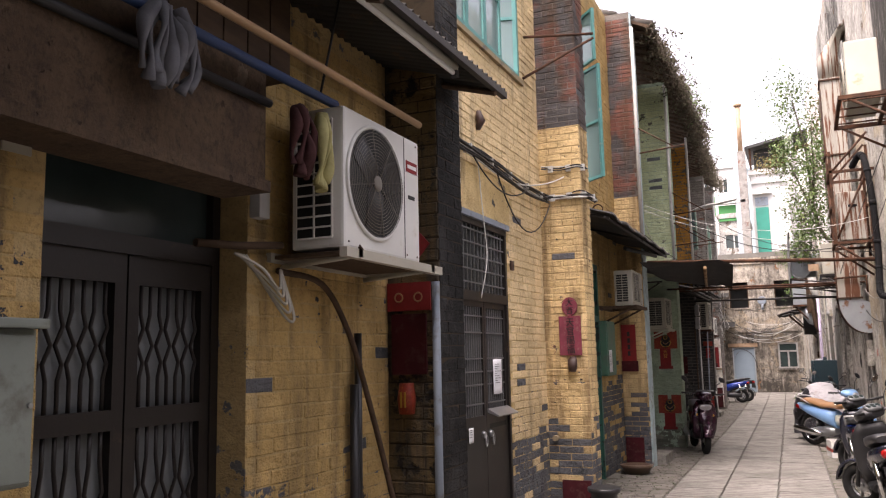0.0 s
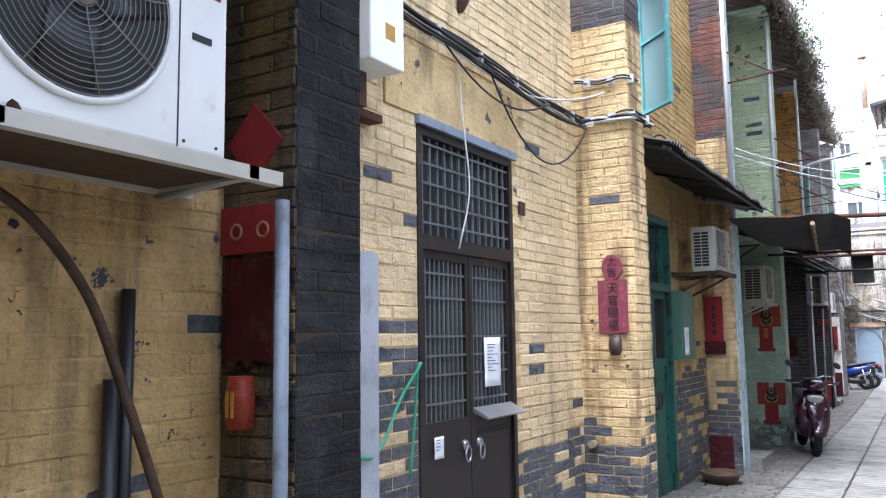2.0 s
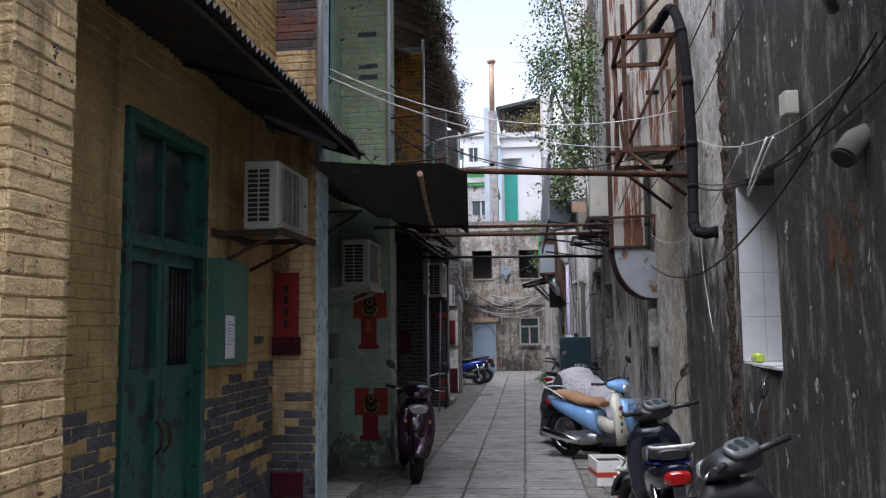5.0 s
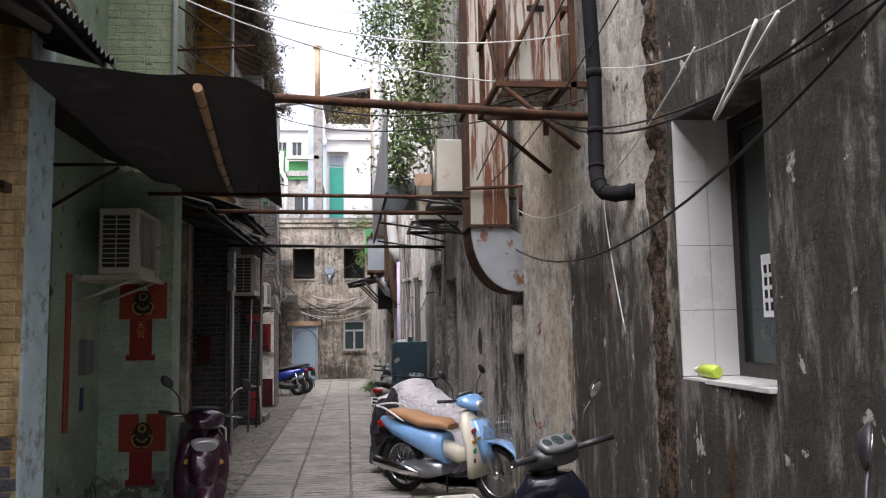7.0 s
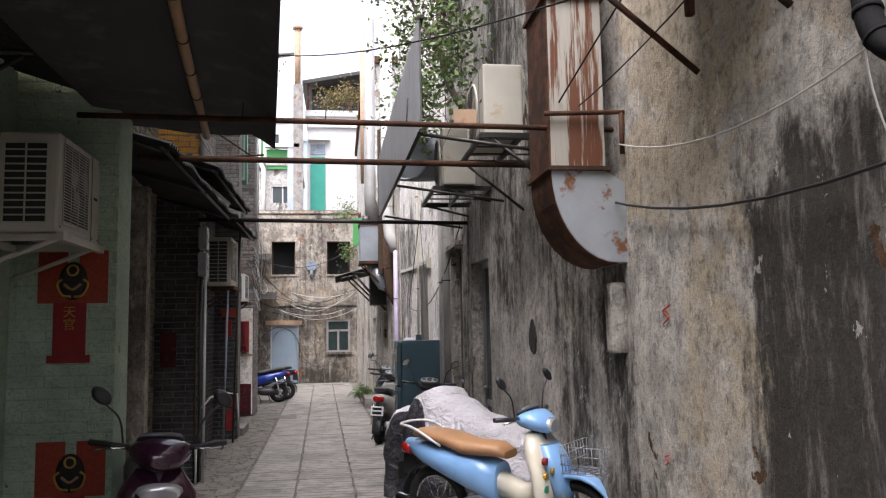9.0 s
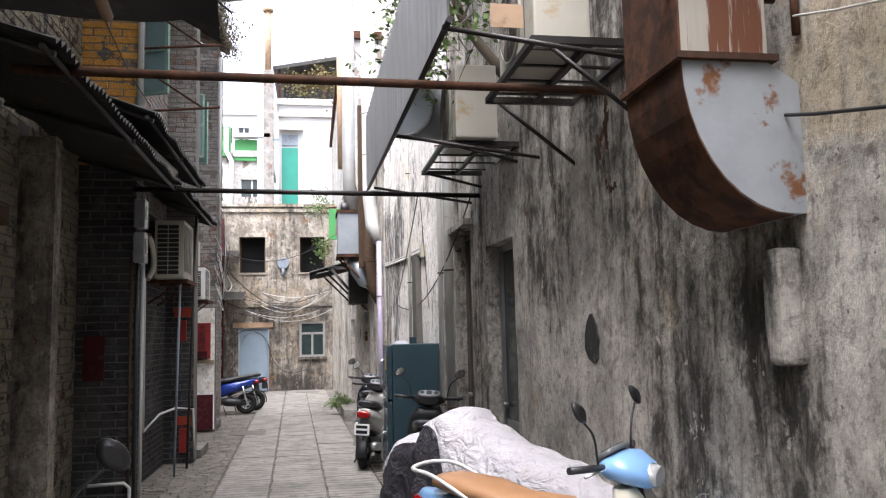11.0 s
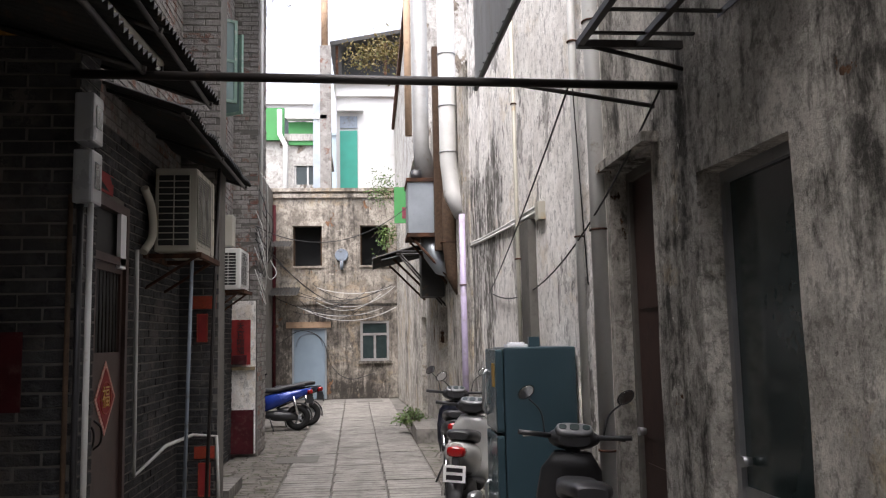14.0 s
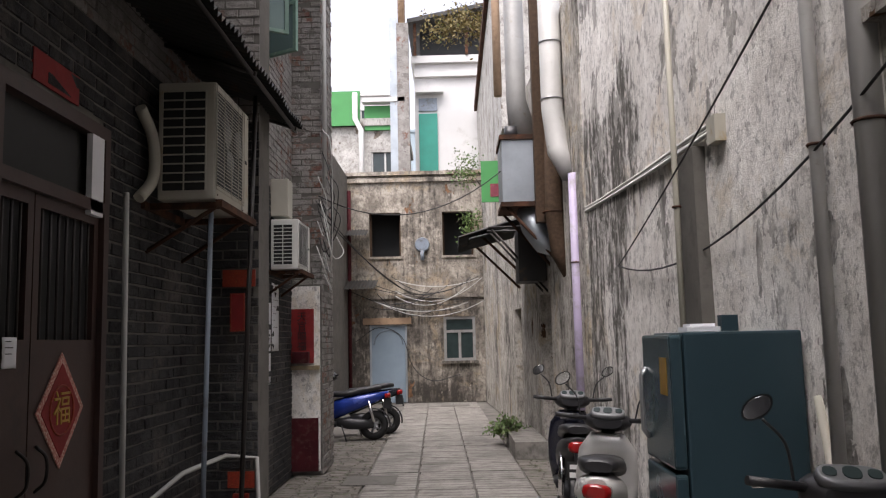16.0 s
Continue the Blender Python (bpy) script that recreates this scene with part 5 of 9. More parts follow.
# unseen roof and sides, added to keep sun out of the upper windows
tagged(part("roof_end", boxes((-5.2, 1.1, 37.3, 42.0, 5.85, 5.98), (-5.2, -5.0, 37.3, 42.0, 0, 5.85), (0.9, 1.1, 37.3, 42.0, 0, 5.85)), MAT["mortar_grey"]), "unseen flat roof and sides added to keep the end house dark", "roof", kind="structure")
bm = boxes((-5.2, 1.1, 36.93, 37.0, 5.82, 5.93), (-5.2, 1.1, 36.93, 37.0, 2.7, 2.8), (-5.2, 1.1, 36.9, 37.3, 6.0, 6.1))
tagged(part("cornice", bm, MAT["facade"]), "weathered plaster string courses of the end house", "cornice", kind="structure")
# added walls, mostly out of view: close the openings, hold light off near fronts
bm = boxes((-4.2, -4.0, -3.0, 26.5, 0, 6.5), (-1.9, -1.6, -4.4, -3.0, 0, 7), (-1.9, 2.2, -4.7, -4.4, 0, 7), (4.6, 4.8, 5.8, 36, 0, 6), (2.6, 3.4, 5.55, 5.8, 0, 9.4), (2.5, 2.7, 0.2, 5.55, 0, 3.4), (1.95, 2.2, -4.4, 0.2, 0, 5.5), (-6, 3, 42.0, 42.2, 0, 6.9))
tagged(part("wall_inner", bm, MAT["mortar_grey"]), "added plain walls that close the lane and block light", "wall", kind="structure")

# ---- first bay: iron double gate, plaster beam, canopy, big air conditioner ----
def ornate_gate():
    t = thing("iron_gate", "dark iron double gate with ornate white-backed bars", "gate")
    x = -1.66
    part("frame", boxes((x, x + 0.07, -0.62, -0.57, 0.25, 3.0), (x, x + 0.07, 0.43, 0.48, 0.25, 3.0), (x, x + 0.08, -0.57, 0.43, 2.30, 2.38), (x, x + 0.06, -0.57, 0.43, 2.93, 3.0)), MAT["dark_iron"], t)
    part("transom_pane", boxes((x + 0.02, x + 0.03, -0.57, 0.43, 2.38, 2.93)), MAT["window_dark"], t, "dusty dark transom glass")
    for y0, y1 in ((-0.57, -0.075), (-0.065, 0.43)):
        leaf = part("leaf", boxes((x + 0.01, x + 0.06, y0, y0 + 0.06, 0.25, 2.30), (x + 0.01, x + 0.06, y1 - 0.06, y1, 0.25, 2.30), (x + 0.01, x + 0.06, y0 + 0.06, y1 - 0.06, 2.18, 2.30), (x + 0.01, x + 0.06, y0 + 0.06, y1 - 0.06, 1.60, 1.68), (x + 0.01, x + 0.06, y0 + 0.06, y1 - 0.06, 0.25, 1.0)), MAT["dark_iron"], t)
        part("backing", boxes((x + 0.012, x + 0.02, y0 + 0.06, y1 - 0.06, 1.0, 1.60), (x + 0.012, x + 0.02, y0 + 0.06, y1 - 0.06, 1.68, 2.18)), MAT["frosted"], leaf, "pale frosted backing pane")
        for z0, z1 in ((1.0, 1.60), (1.68, 2.18)):
            n = 7
            for k in range(n):
                y = y0 + 0.09 + (y1 - y0 - 0.18) * k / (n - 1)
                zm = (z0 + z1) / 2
                s = 0.016 * (-1) ** k
                pts = [(x + 0.04, y, z0), (x + 0.04, y, z0 + 0.12), (x + 0.04, y + s, zm - 0.07), (x + 0.04, y - s, zm), (x + 0.04, y + s, zm + 0.07), (x + 0.04, y, z1 - 0.12), (x + 0.04, y, z1)]
                part("bar", tubes(0.009, pts, n=5), MAT["dark_iron"], leaf)


ornate_gate()
t = tagged(part("lintel_beam", boxes((-1.43, -1.2, -3.0, 0.30, 2.62, 3.15), (-1.43, -1.17, -3.0, 0.30, 2.58, 2.63)), MAT["beam_plaster"]), "brown plaster beam with broken lower edge above the gate", "beam", kind="structure")
part("pipe_on_beam", rods(0.02, ((-1.18, -3.0, 2.98), (-1.18, 0.3, 2.98))), MAT["plastic"], t)
tagged(part("soffit_boards", boxes(*[(-1.42, -1.22, -3.0 + 0.16 * k, -2.85 + 0.16 * k, 3.15, 3.55) for k in range(22)]), MAT["wood"]), "weathered brown boards under the canopy", "boards", kind="structure")


def canopy_a():
    t = thing("canopy", "sooty corrugated tin canopy over the first house front", "canopy")
    part("sheet", corrugated((-1.45, -3.0, 3.72), (0, 5.12, 0), (0.74, 0, -0.22), 0), MAT["tin"], t)
    part("edge_board", boxes((-0.74, -0.705, -3.0, 2.12, 3.46, 3.50)), MAT["dark_iron"], t)
    for y in (-2.2, -0.9, 0.5, 1.95):
        part("rafter", rods(0.02, ((-1.43, y, 3.66), (-0.72, y, 3.45))), MAT["wood"], t)
    return t


canopy_a()


def tube_light(p, q, label):
    t = thing("tube_light", label, "lamp")
    p, q = Vector(p), Vector(q)
    d = (q - p).normalized()
    part("batten", rods(0.028, (p + Vector((0, 0, 0.035)), q + Vector((0, 0, 0.035)))), MAT["ac_cream"], t)
    part("tube", rods(0.014, (p, q)), MAT["white"], t, "unlit fluorescent tube")
    for e in (p, q):
        part("end_cap", boxes((e.x - 0.02, e.x + 0.02, e.y - 0.02, e.y + 0.02, e.z - 0.02, e.z + 0.045)), MAT["plastic"], t)


tube_light((-0.82, 0.15, 3.46), (-0.80, 1.5, 3.44), "dusty unlit tube light under a tin canopy")
tagged(part("washing_pole", rods(0.018, ((-0.93, -2.4, 3.12), (-0.92, 1.28, 3.10))), MAT["bamboo"]), "long pale pole slung under the canopy", "pole")
tagged(part("blue_pole", rods(0.022, ((-1.12, -2.6, 3.10), (-1.1, 0.72, 3.08))), MAT["rope_blue"]), "dark blue wrapped pole slung under the canopy", "pole")
for y in (-1.2, 0.6):
    tagged(part("pole_hanger", tubes(0.006, [(-1.11, y, 3.10), (-1.05, y, 3.35), (-1.0, y, 3.58)]), MAT["wire"]), "wire hanger holding the poles to the canopy", "hanger")


def cloth(name, label, c, w, h, folds, mat, seed):
    """A hanging bundle of folds from a point."""
    rnd = random.Random(seed)
    t = thing(name, label, "cloth")
    for k in range(folds):
        bm = B()
        o = (k / max(1, folds - 1) - 0.5) * w
        d = rnd.uniform(0.75, 1.0) * h
        pts = spline([(c[0] + rnd.uniform(-.02, .02), c[1] + o * 0.35, c[2]), (c[0] + rnd.uniform(0, .05), c[1] + o * 0.9, c[2] - d * 0.35), (c[0] + rnd.uniform(-.01, .04), c[1] + o, c[2] - d * 0.75), (c[0], c[1] + o * 0.8, c[2] - d)], 4)
        tube(bm, pts, [0.02 + 0.012 * math.sin(i * 0.5 + k) for i in range(len(pts))], 7)
        part("fold", bm, MAT[mat], t)
    return t


cloth("mop_cloth", "grey rag bundle hung over a pole", (-1.1, -0.42, 3.12), 0.26, 0.32, 9, "grey_cloth", 3)
cloth("hung_cloth", "dark plum cloth hung from a pole by clips", (-1.1, 0.42, 2.98), 0.12, 0.33, 5, "brown_cloth", 4)
cloth("work_glove", "yellow work glove hung from a pole", (-1.08, 0.55, 2.98), 0.09, 0.36, 4, "yellow_cloth", 5)

AC_A = ac_unit(pose(-1.02, 1.065, 2.375), 0.81, 0.68, 0.29, "ac_white", "large white air conditioner with a round grille and red badge", badge=True)
t = shelf_bracket(pose(-1.0, 1.15, 2.37), 1.06, 0.43, "ac_cream", "cream painted angle-iron shelf with rust spots", 0.06)
part("shelf_board", boxes((-0.42, -0.02, -0.5, 0.5, -0.03, -0.012)), MAT["wood"], t)
part("brace", rods(0.02, ((-0.32, -0.38, 0.42), (-0.02, -0.34, 0.0))), MAT["rust"], t, "rusty diagonal strap")
tagged(part("drain_pipe", tubes(0.025, [(-1.066, 1.77, 0.25), (-1.066, 1.77, 2.30)], n=10), MAT["grey_pipe"]), "blue-grey upright pipe before a tarred pilaster", "pipe")
tagged(part("black_conduit", tubes(0.022, [(-1.39, 1.42, 0.25), (-1.39, 1.42, 2.0)], n=8), MAT["plastic"]), "short black upright conduit on a yellow wall", "pipe")
tagged(part("black_conduit", tubes(0.026, [(-1.38, 1.36, 0.25), (-1.38, 1.36, 1.72)], n=8), MAT["plastic"]), "short black upright conduit on a yellow wall", "pipe")
tagged(part("drain_hose", tubes(0.016, spline([(-1.36, 0.62, 2.28), (-1.33, 0.95, 2.24), (-1.33, 1.2, 2.02), (-1.3, 1.33, 1.72), (-1.25, 1.5, 1.2), (-1.2, 1.66, 0.62), (-1.18, 1.7, 0.3)], 6), n=7), MAT["wood"]), "grey drain hose looping from an air conditioner", "hose")
t = thing("cable_loops", "loose loops of white cable below an air conditioner", "cable")
for k in range(5):
    part("loop", tubes(0.007, spline([(-1.36, 0.30 + 0.02 * k, 2.33), (-1.30, 0.42 + 0.04 * k, 2.27 - 0.05 * k), (-1.28, 0.52 + 0.03 * k, 2.18 - 0.03 * k), (-1.33, 0.60, 2.28)], 5), n=5), MAT["ac_cream"], t)
t = tagged(part("duct_stub", tubes(0.018, [(-1.42, 0.12, 2.36), (-1.38, 0.35, 2.37), (-1.34, 0.62, 2.40)], n=8), MAT["wood"]), "cream insulated pipe running to an air conditioner", "pipe")
tagged(part("socket_box", boxes((-1.43, -1.37, 0.49, 0.57, 2.52, 2.66), bevel=0.006), MAT["white_pipe"]), "small grey switch box with hanging wires", "box")
t = thing("meter_cabinet", "pale green-grey meter cabinet on the yellow wall", "cabinet")
part("cabinet_body", boxes((-1.43, -1.25, -0.98, -0.77, 1.50, 1.97), bevel=0.01), MAT["cabinet_green"], t)
part("cabinet_door", boxes((-1.25, -1.235, -0.97, -0.785, 1.515, 1.95), bevel=0.004), MAT["cabinet_green"], t)
part("rain_hood", boxes((-1.43, -1.21, -1.0, -0.755, 1.97, 2.0), bevel=0.006), MAT["cabinet_green"], t)
part("lock", rods(0.008, ((-1.235, -0.80, 1.74), (-1.225, -0.80, 1.74))), MAT["steel"], t)
bm = boxes((-1.42, -1.412, -0.80, -0.69, 2.55, 2.68))
t = tagged(part("number_sign", bm, MAT["ac_cream"]), "small cream wall plate with plain bars", "sign")
part("sign_bar", boxes((-1.412, -1.410, -0.77, -0.72, 2.58, 2.65)), MAT["ink"], t)
# red shrine cloth on the wall by the tarred pilaster
t = thing("door_charm", "red cloth banner with maroon tablet below", "charm")
part("banner", boxes((-1.42, -1.13, 1.828, 1.842, 2.14, 2.31)), MAT["red"], t)
for x in (-1.34, -1.21):
    part("emblem", torus(B(), (x, 1.826, 2.22), (0, 1, 0), 0.026, 0.005, 16, 6), MAT["tan"], t)
part("tablet", boxes((-1.39, -1.16, 1.822, 1.842, 1.76, 2.12)), MAT["maroon"], t)
part("incense_holder", loft(B(), [((-1.28, 1.80, 1.53), (0.045, 0, 0), (0, 0.04, 0)), ((-1.28, 1.795, 1.62), (0.055, 0, 0), (0, 0.045, 0)), ((-1.28, 1.80, 1.71), (0.04, 0, 0), (0, 0.04, 0))], 12), MAT["orange_red"], t, "orange-red incense holder")
part("holder_mark", boxes((-1.30, -1.288, 1.748, 1.752, 1.57, 1.66), (-1.275, -1.263, 1.748, 1.752, 1.57, 1.66)), MAT["gold"], t)
t = thing("diamond_paper", "red diamond paper charm tucked behind an air conditioner", "charm")
prism(bm := B(), [(-1.26, 2.40), (-1.13, 2.54), (-1.26, 2.68), (-1.39, 2.54)], 1.828, 1.842, "y")
part("paper", bm, MAT["red"], t)

# ---- second bay: barred gate ----
def barred_gate():
    t = thing("barred_gate", "dark iron double gate with barred transom and brass ring handles", "gate")
    x, y0, y1, top = -1.72, 3.46, 4.63, 3.03
    yc = (y0 + y1) / 2
    part("frame", boxes((x, x + 0.09, y0, y0 + 0.045, 0.2, top), (x, x + 0.09, y1 - 0.045, y1, 0.2, top), (x, x + 0.09, y0 + 0.045, y1 - 0.045, top - 0.05, top), (x, x + 0.09, y0 + 0.045, y1 - 0.045, 2.33, 2.41)), MAT["dark_iron"], t)
    part("hood", boxes((x, -1.60, y0 - 0.02, y1 + 0.02, top, top + 0.05)), MAT["grey_pipe"], t)
    part("transom_pane", boxes((x + 0.005, x + 0.012, y0 + 0.045, y1 - 0.045, 2.41, top - 0.05)), MAT["dark"], t)
    for k in range(13):
        y = y0 + 0.045 + (y1 - y0 - 0.09) * (k + 0.5) / 13
        part("transom_bar", boxes((x + 0.05, x + 0.065, y - 0.007, y + 0.007, 2.41, top - 0.05)), MAT["grey_iron"], t)
    for k in range(5):
        z = 2.41 + (top - 2.46) * (k + 0.65) / 5
        part("transom_rail", boxes((x + 0.065, x + 0.075, y0 + 0.045, y1 - 0.045, z - 0.006, z + 0.006)), MAT["grey_iron"], t)
    for i, (a, b) in enumerate(((y0 + 0.05, yc - 0.004), (yc + 0.004, y1 - 0.05))):
        leaf = part("leaf", boxes((x + 0.02, x + 0.07, a, a + 0.04, 0.22, 2.33), (x + 0.02, x + 0.07, b - 0.04, b, 0.22, 2.33), (x + 0.02, x + 0.07, a + 0.04, b - 0.04, 2.28, 2.33), (x + 0.02, x + 0.07, a + 0.04, b - 0.04, 0.22, 1.36)), MAT["dark_iron"], t)
        part("pane", boxes((x + 0.022, x + 0.03, a + 0.04, b - 0.04, 1.36, 2.28)), MAT["dark"], leaf)
        for k in range(9):
            y = a + 0.04 + (b - a - 0.08) * (k + 0.5) / 9
            part("bar", boxes((x + 0.045, x + 0.058, y - 0.007, y + 0.007, 1.36, 2.28)), MAT["grey_iron"], leaf)
        for z in (2.20, 2.06, 1.84, 1.73, 1.62, 1.46):
            part("rail", boxes((x + 0.058, x + 0.066, a + 0.04, b - 0.04, z - 0.006, z + 0.006)), MAT["grey_iron"], leaf)
        yh = b - 0.08 if i == 0 else a + 0.08
        part("handle_boss", loft(B(), [((x + 0.07, yh, 1.20), (0, 0.035, 0), (0, 0, 0.035)), ((x + 0.095, yh, 1.20), (0, 0.022, 0), (0, 0, 0.022))], 12), MAT["steel"], leaf, "dull brass lion boss")
        part("ring_handle", torus(B(), (x + 0.10, yh, 1.15), (1, 0.2, 0), 0.045, 0.006, 20, 6), MAT["steel"], leaf)
    part("letter_tray", prism_of([(x + 0.07, 1.38), (x + 0.17, 1.34), (x + 0.18, 1.35), (x + 0.07, 1.41)], yc + 0.03, y1 - 0.05), MAT["steel"], t, "curved metal rain flap")
    part("slot", boxes((x + 0.068, x + 0.072, yc + 0.08, y1 - 0.1, 1.24, 1.28)), MAT["dark"], t)
    return t


def prism_of(outline, d0, d1, axis="y"):
    bm = B()
    prism(bm, outline, d0, d1, axis)
    return bm


barred_gate()


def notice(name, m, w, h, lines, label, mat="paper"):
    """A sheet of paper with unreadable lines; lies in its own x, y."""
    bm = B()
    nx, ny = 4, 6
    g = [[bm.verts.new((w * i / nx, h * j / ny, 0.004 + 0.004 * noise.noise((i * 0.9, j * 0.7, w)))) for j in range(ny + 1)] for i in range(nx + 1)]
    for i in range(nx):
        for j in range(ny):
            bm.faces.new((g[i][j], g[i + 1][j], g[i + 1][j + 1], g[i][j + 1])).smooth = True
    r = bmesh.ops.extrude_face_region(bm, geom=bm.faces[:])
    bmesh.ops.translate(bm, verts=[v for v in r["geom"] if isinstance(v, bmesh.types.BMVert)], vec=(0, 0, -0.001))
    t = thing(name, label, "notice", m)
    part("sheet", bm, MAT[mat], t)
    if lines:
        rnd = random.Random(lines)
        flat_bars([(w * 0.14, w * rnd.uniform(0.4, 0.88), h * (0.85 - 0.6 * k / lines), h * (0.85 - 0.6 * k / lines) + 0.004) for k in range(lines)], MAT["ink"], t, Matrix.Translation((0, 0, 0.0085)))
    return t


EAST = UP_FROM_EAST
notice("paper_notice", Matrix.Translation((-1.645, 4.215, 1.525)) @ EAST, 0.215, 0.305, 9, "white printed notice tied to the gate bars")
notice("paper_slip", Matrix.Translation((-1.645, 3.62, 1.16)) @ EAST, 0.10, 0.12, 4, "small torn paper slip on the gate panel")
tagged(part("junction_lid", boxes((-1.635, -1.615, 4.72, 4.80, 2.67, 2.76)), MAT["brown"]), "small dark square lid on a yellow wall", "lid")
t = tagged(part("meter_box", boxes((-1.635, -1.40, 2.72, 3.0, 3.15, 3.95), bevel=0.01), MAT["white"]), "white enamelled meter box high on the wall", "box")
part("warning_label", boxes((-1.40, -1.398, 2.84, 2.92, 3.28, 3.36)), MAT["gold"], t)
tagged(part("bracket_stub", boxes((-1.635, -1.5, 2.76, 2.82, 2.95, 3.12), (-1.635, -1.55, 2.80, 3.02, 2.92, 2.96)), MAT["rust"]), "rusted iron bracket stub below a meter box", "bracket")
tagged(part("render_panel", boxes((-1.64, -1.37, 2.215, 2.73, 0.2, 2.22)), MAT["grey_cement"]), "grey cement panel beside the tarred pilaster", "panel", kind="structure")
tagged(part("low_meter_box", boxes((-1.37, -1.30, 2.26, 2.70, 0.6, 1.10), bevel=0.01), MAT["ac_white"]), "white low meter box on a cement panel", "box")
tagged(part("lintel_panel", boxes((-1.64, -1.622, 3.15, 4.72, 3.08, 3.5)), MAT["yellow_m"]), "smooth cream cement panel above the gate", "panel", kind="structure")
tagged(part("green_cord", tubes(0.008, spline([(-1.35, 2.24, 1.42), (-1.35, 2.6, 1.32), (-1.48, 2.9, 1.33), (-1.58, 3.2, 1.52), (-1.58, 3.38, 1.68), (-1.6, 3.42, 1.70)], 6) + spline([(-1.6, 3.4, 1.69), (-1.6, 3.36, 1.4), (-1.59, 3.3, 1.12)], 5)), MAT["rope_green"]), "green cord tied to a gate hinge", "cord")
tagged(part("rope_strand", tubes(0.005, spline([(-1.60, 3.86, 3.6), (-1.57, 3.88, 3.1), (-1.55, 3.9, 2.7), (-1.58, 3.82, 2.35)], 6)), MAT["wire_white"]), "frayed pale rope hanging before the gate", "rope")
tagged(part("insulator", loft(B(), [((-1.62, 3.95, 3.85), (0.02, 0, 0), (0, 0.02, 0)), ((-1.59, 3.95, 3.93), (0.04, 0, 0), (0, 0.04, 0)), ((-1.61, 3.95, 4.02), (0.02, 0, 0), (0, 0.02, 0))], 12), MAT["brown"]), "brown ceramic insulator on a yellow wall", "insulator")


def casement(m, w, h, cols, label, open_leaf=None, mat="teal"):
    """Window in a wall that faces +x: origin at the lower near corner, width along +y."""
    t = thing("casement_window", label, "window", m)
    part("window_frame", boxes((-0.06, 0.03, 0, 0.05, 0, h), (-0.06, 0.03, w - 0.05, w, 0, h), (-0.06, 0.03, 0.05, w - 0.05, 0, 0.05), (-0.06, 0.03, 0.05, w - 0.05, h - 0.05, h), (-0.06, 0.03, 0.05, w - 0.05, h * 0.66, h * 0.66 + 0.05)), MAT[mat], t)
    cw = (w - 0.1) / cols
    for c in range(cols):
        for z0, z1, rows in ((0.05, h * 0.66, 2), (h * 0.66 + 0.05, h - 0.05, 1)):
            sash = B()
            a, b = 0.0, cw
            box(sash, -0.02, 0.02, a, a + 0.04, z0, z1)
            box(sash, -0.02, 0.02, b - 0.04, b, z0, z1)
            for k in range(rows + 1):
                z = z0 + (z1 - z0 - 0.035) * k / rows
                box(sash, -0.02, 0.02, a + 0.04, b - 0.04, z, z + 0.035)
            ob = part("sash", sash, MAT[mat], t)
            g = part("pane", boxes((-0.003, 0.003, a + 0.04, b - 0.04, z0 + 0.03, z1 - 0.03)), MAT["glass"], ob)
            g.visible_shadow = False
            turn = Matrix.Translation((0.0, 0.05 + c * cw, 0))
            if open_leaf and (c, rows) in open_leaf:
                turn = Matrix.Translation((0.03, 0.05 + c * cw + (cw if c else 0), 0)) @ Matrix.Rotation(radians(open_leaf[c, rows]), 4, "Z") @ Matrix.Translation((0, -cw if c else 0, 0))
            ob.matrix_basis = turn
    part("window_sill", boxes((-0.1, 0.06, -0.05, w + 0.05, -0.05, 0)), MAT["mortar"], t)
    return t


casement(pose(-1.66, 3.3, 4.7), 1.9, 1.9, 4, "teal framed casement windows on the upper floor", {(3, 2): -70})
casement(pose(-1.72, 6.75, 4.05), 1.15, 2.35, 2, "tall teal casement window, outer leaf swung open", {(1, 2): 48, (1, 1): 42})
tagged(part("window_stay", rods(0.015, ((-1.6, 5.3, 5.2), (-1.0, 5.9, 5.35)), ((-1.62, 5.3, 4.75), (-1.0, 5.9, 5.3))), MAT["rust"]), "rusty iron washing bracket beside a window", "bracket")

# ---- cable bundle along the second bay and round the pilaster ----
def bundle(rows, label, mat="wire", r=0.009, seed=2, n=5, spread=0.05, clips=True):
    rnd = random.Random(seed)
    t = thing("cable_bundle", label, "cable")
    for k in range(n):
        off = Vector((abs(rnd.uniform(0, spread)), rnd.uniform(-spread, spread) * 0.4, rnd.uniform(-spread, spread)))
        pts = [Vector(p) + off + Vector((abs(rnd.uniform(0, .01)), rnd.uniform(-.02, .02), rnd.uniform(-.02, .02))) for p in rows]
        part("strand", tubes(r * rnd.uniform(0.7, 1.2), spline(pts, 5), n=5), MAT["wire_white" if rnd.random() < 0.22 else mat], t)
    if clips:
        for i in range(len(rows) - 1):
            p = Vector(rows[i]).lerp(Vector(rows[i + 1]), 0.5)
            part("clip", boxes((p.x - 0.01, p.x + 0.03 + spread * 0.6, p.y - 0.012, p.y + 0.012, p.z - 0.04, p.z + 0.03)), MAT["white_pipe"], t)
    return t


bundle([(-1.60, 2.3, 3.78), (-1.6, 2.8, 3.66), (-1.59, 3.3, 3.60), (-1.59, 3.8, 3.58), (-1.59, 4.3, 3.56), (-1.59, 4.8, 3.54), (-1.59, 5.3, 3.53), (-1.58, 5.72, 3.53)], "sagging bundle of black cables clipped to a wall", n=11, spread=0.06)
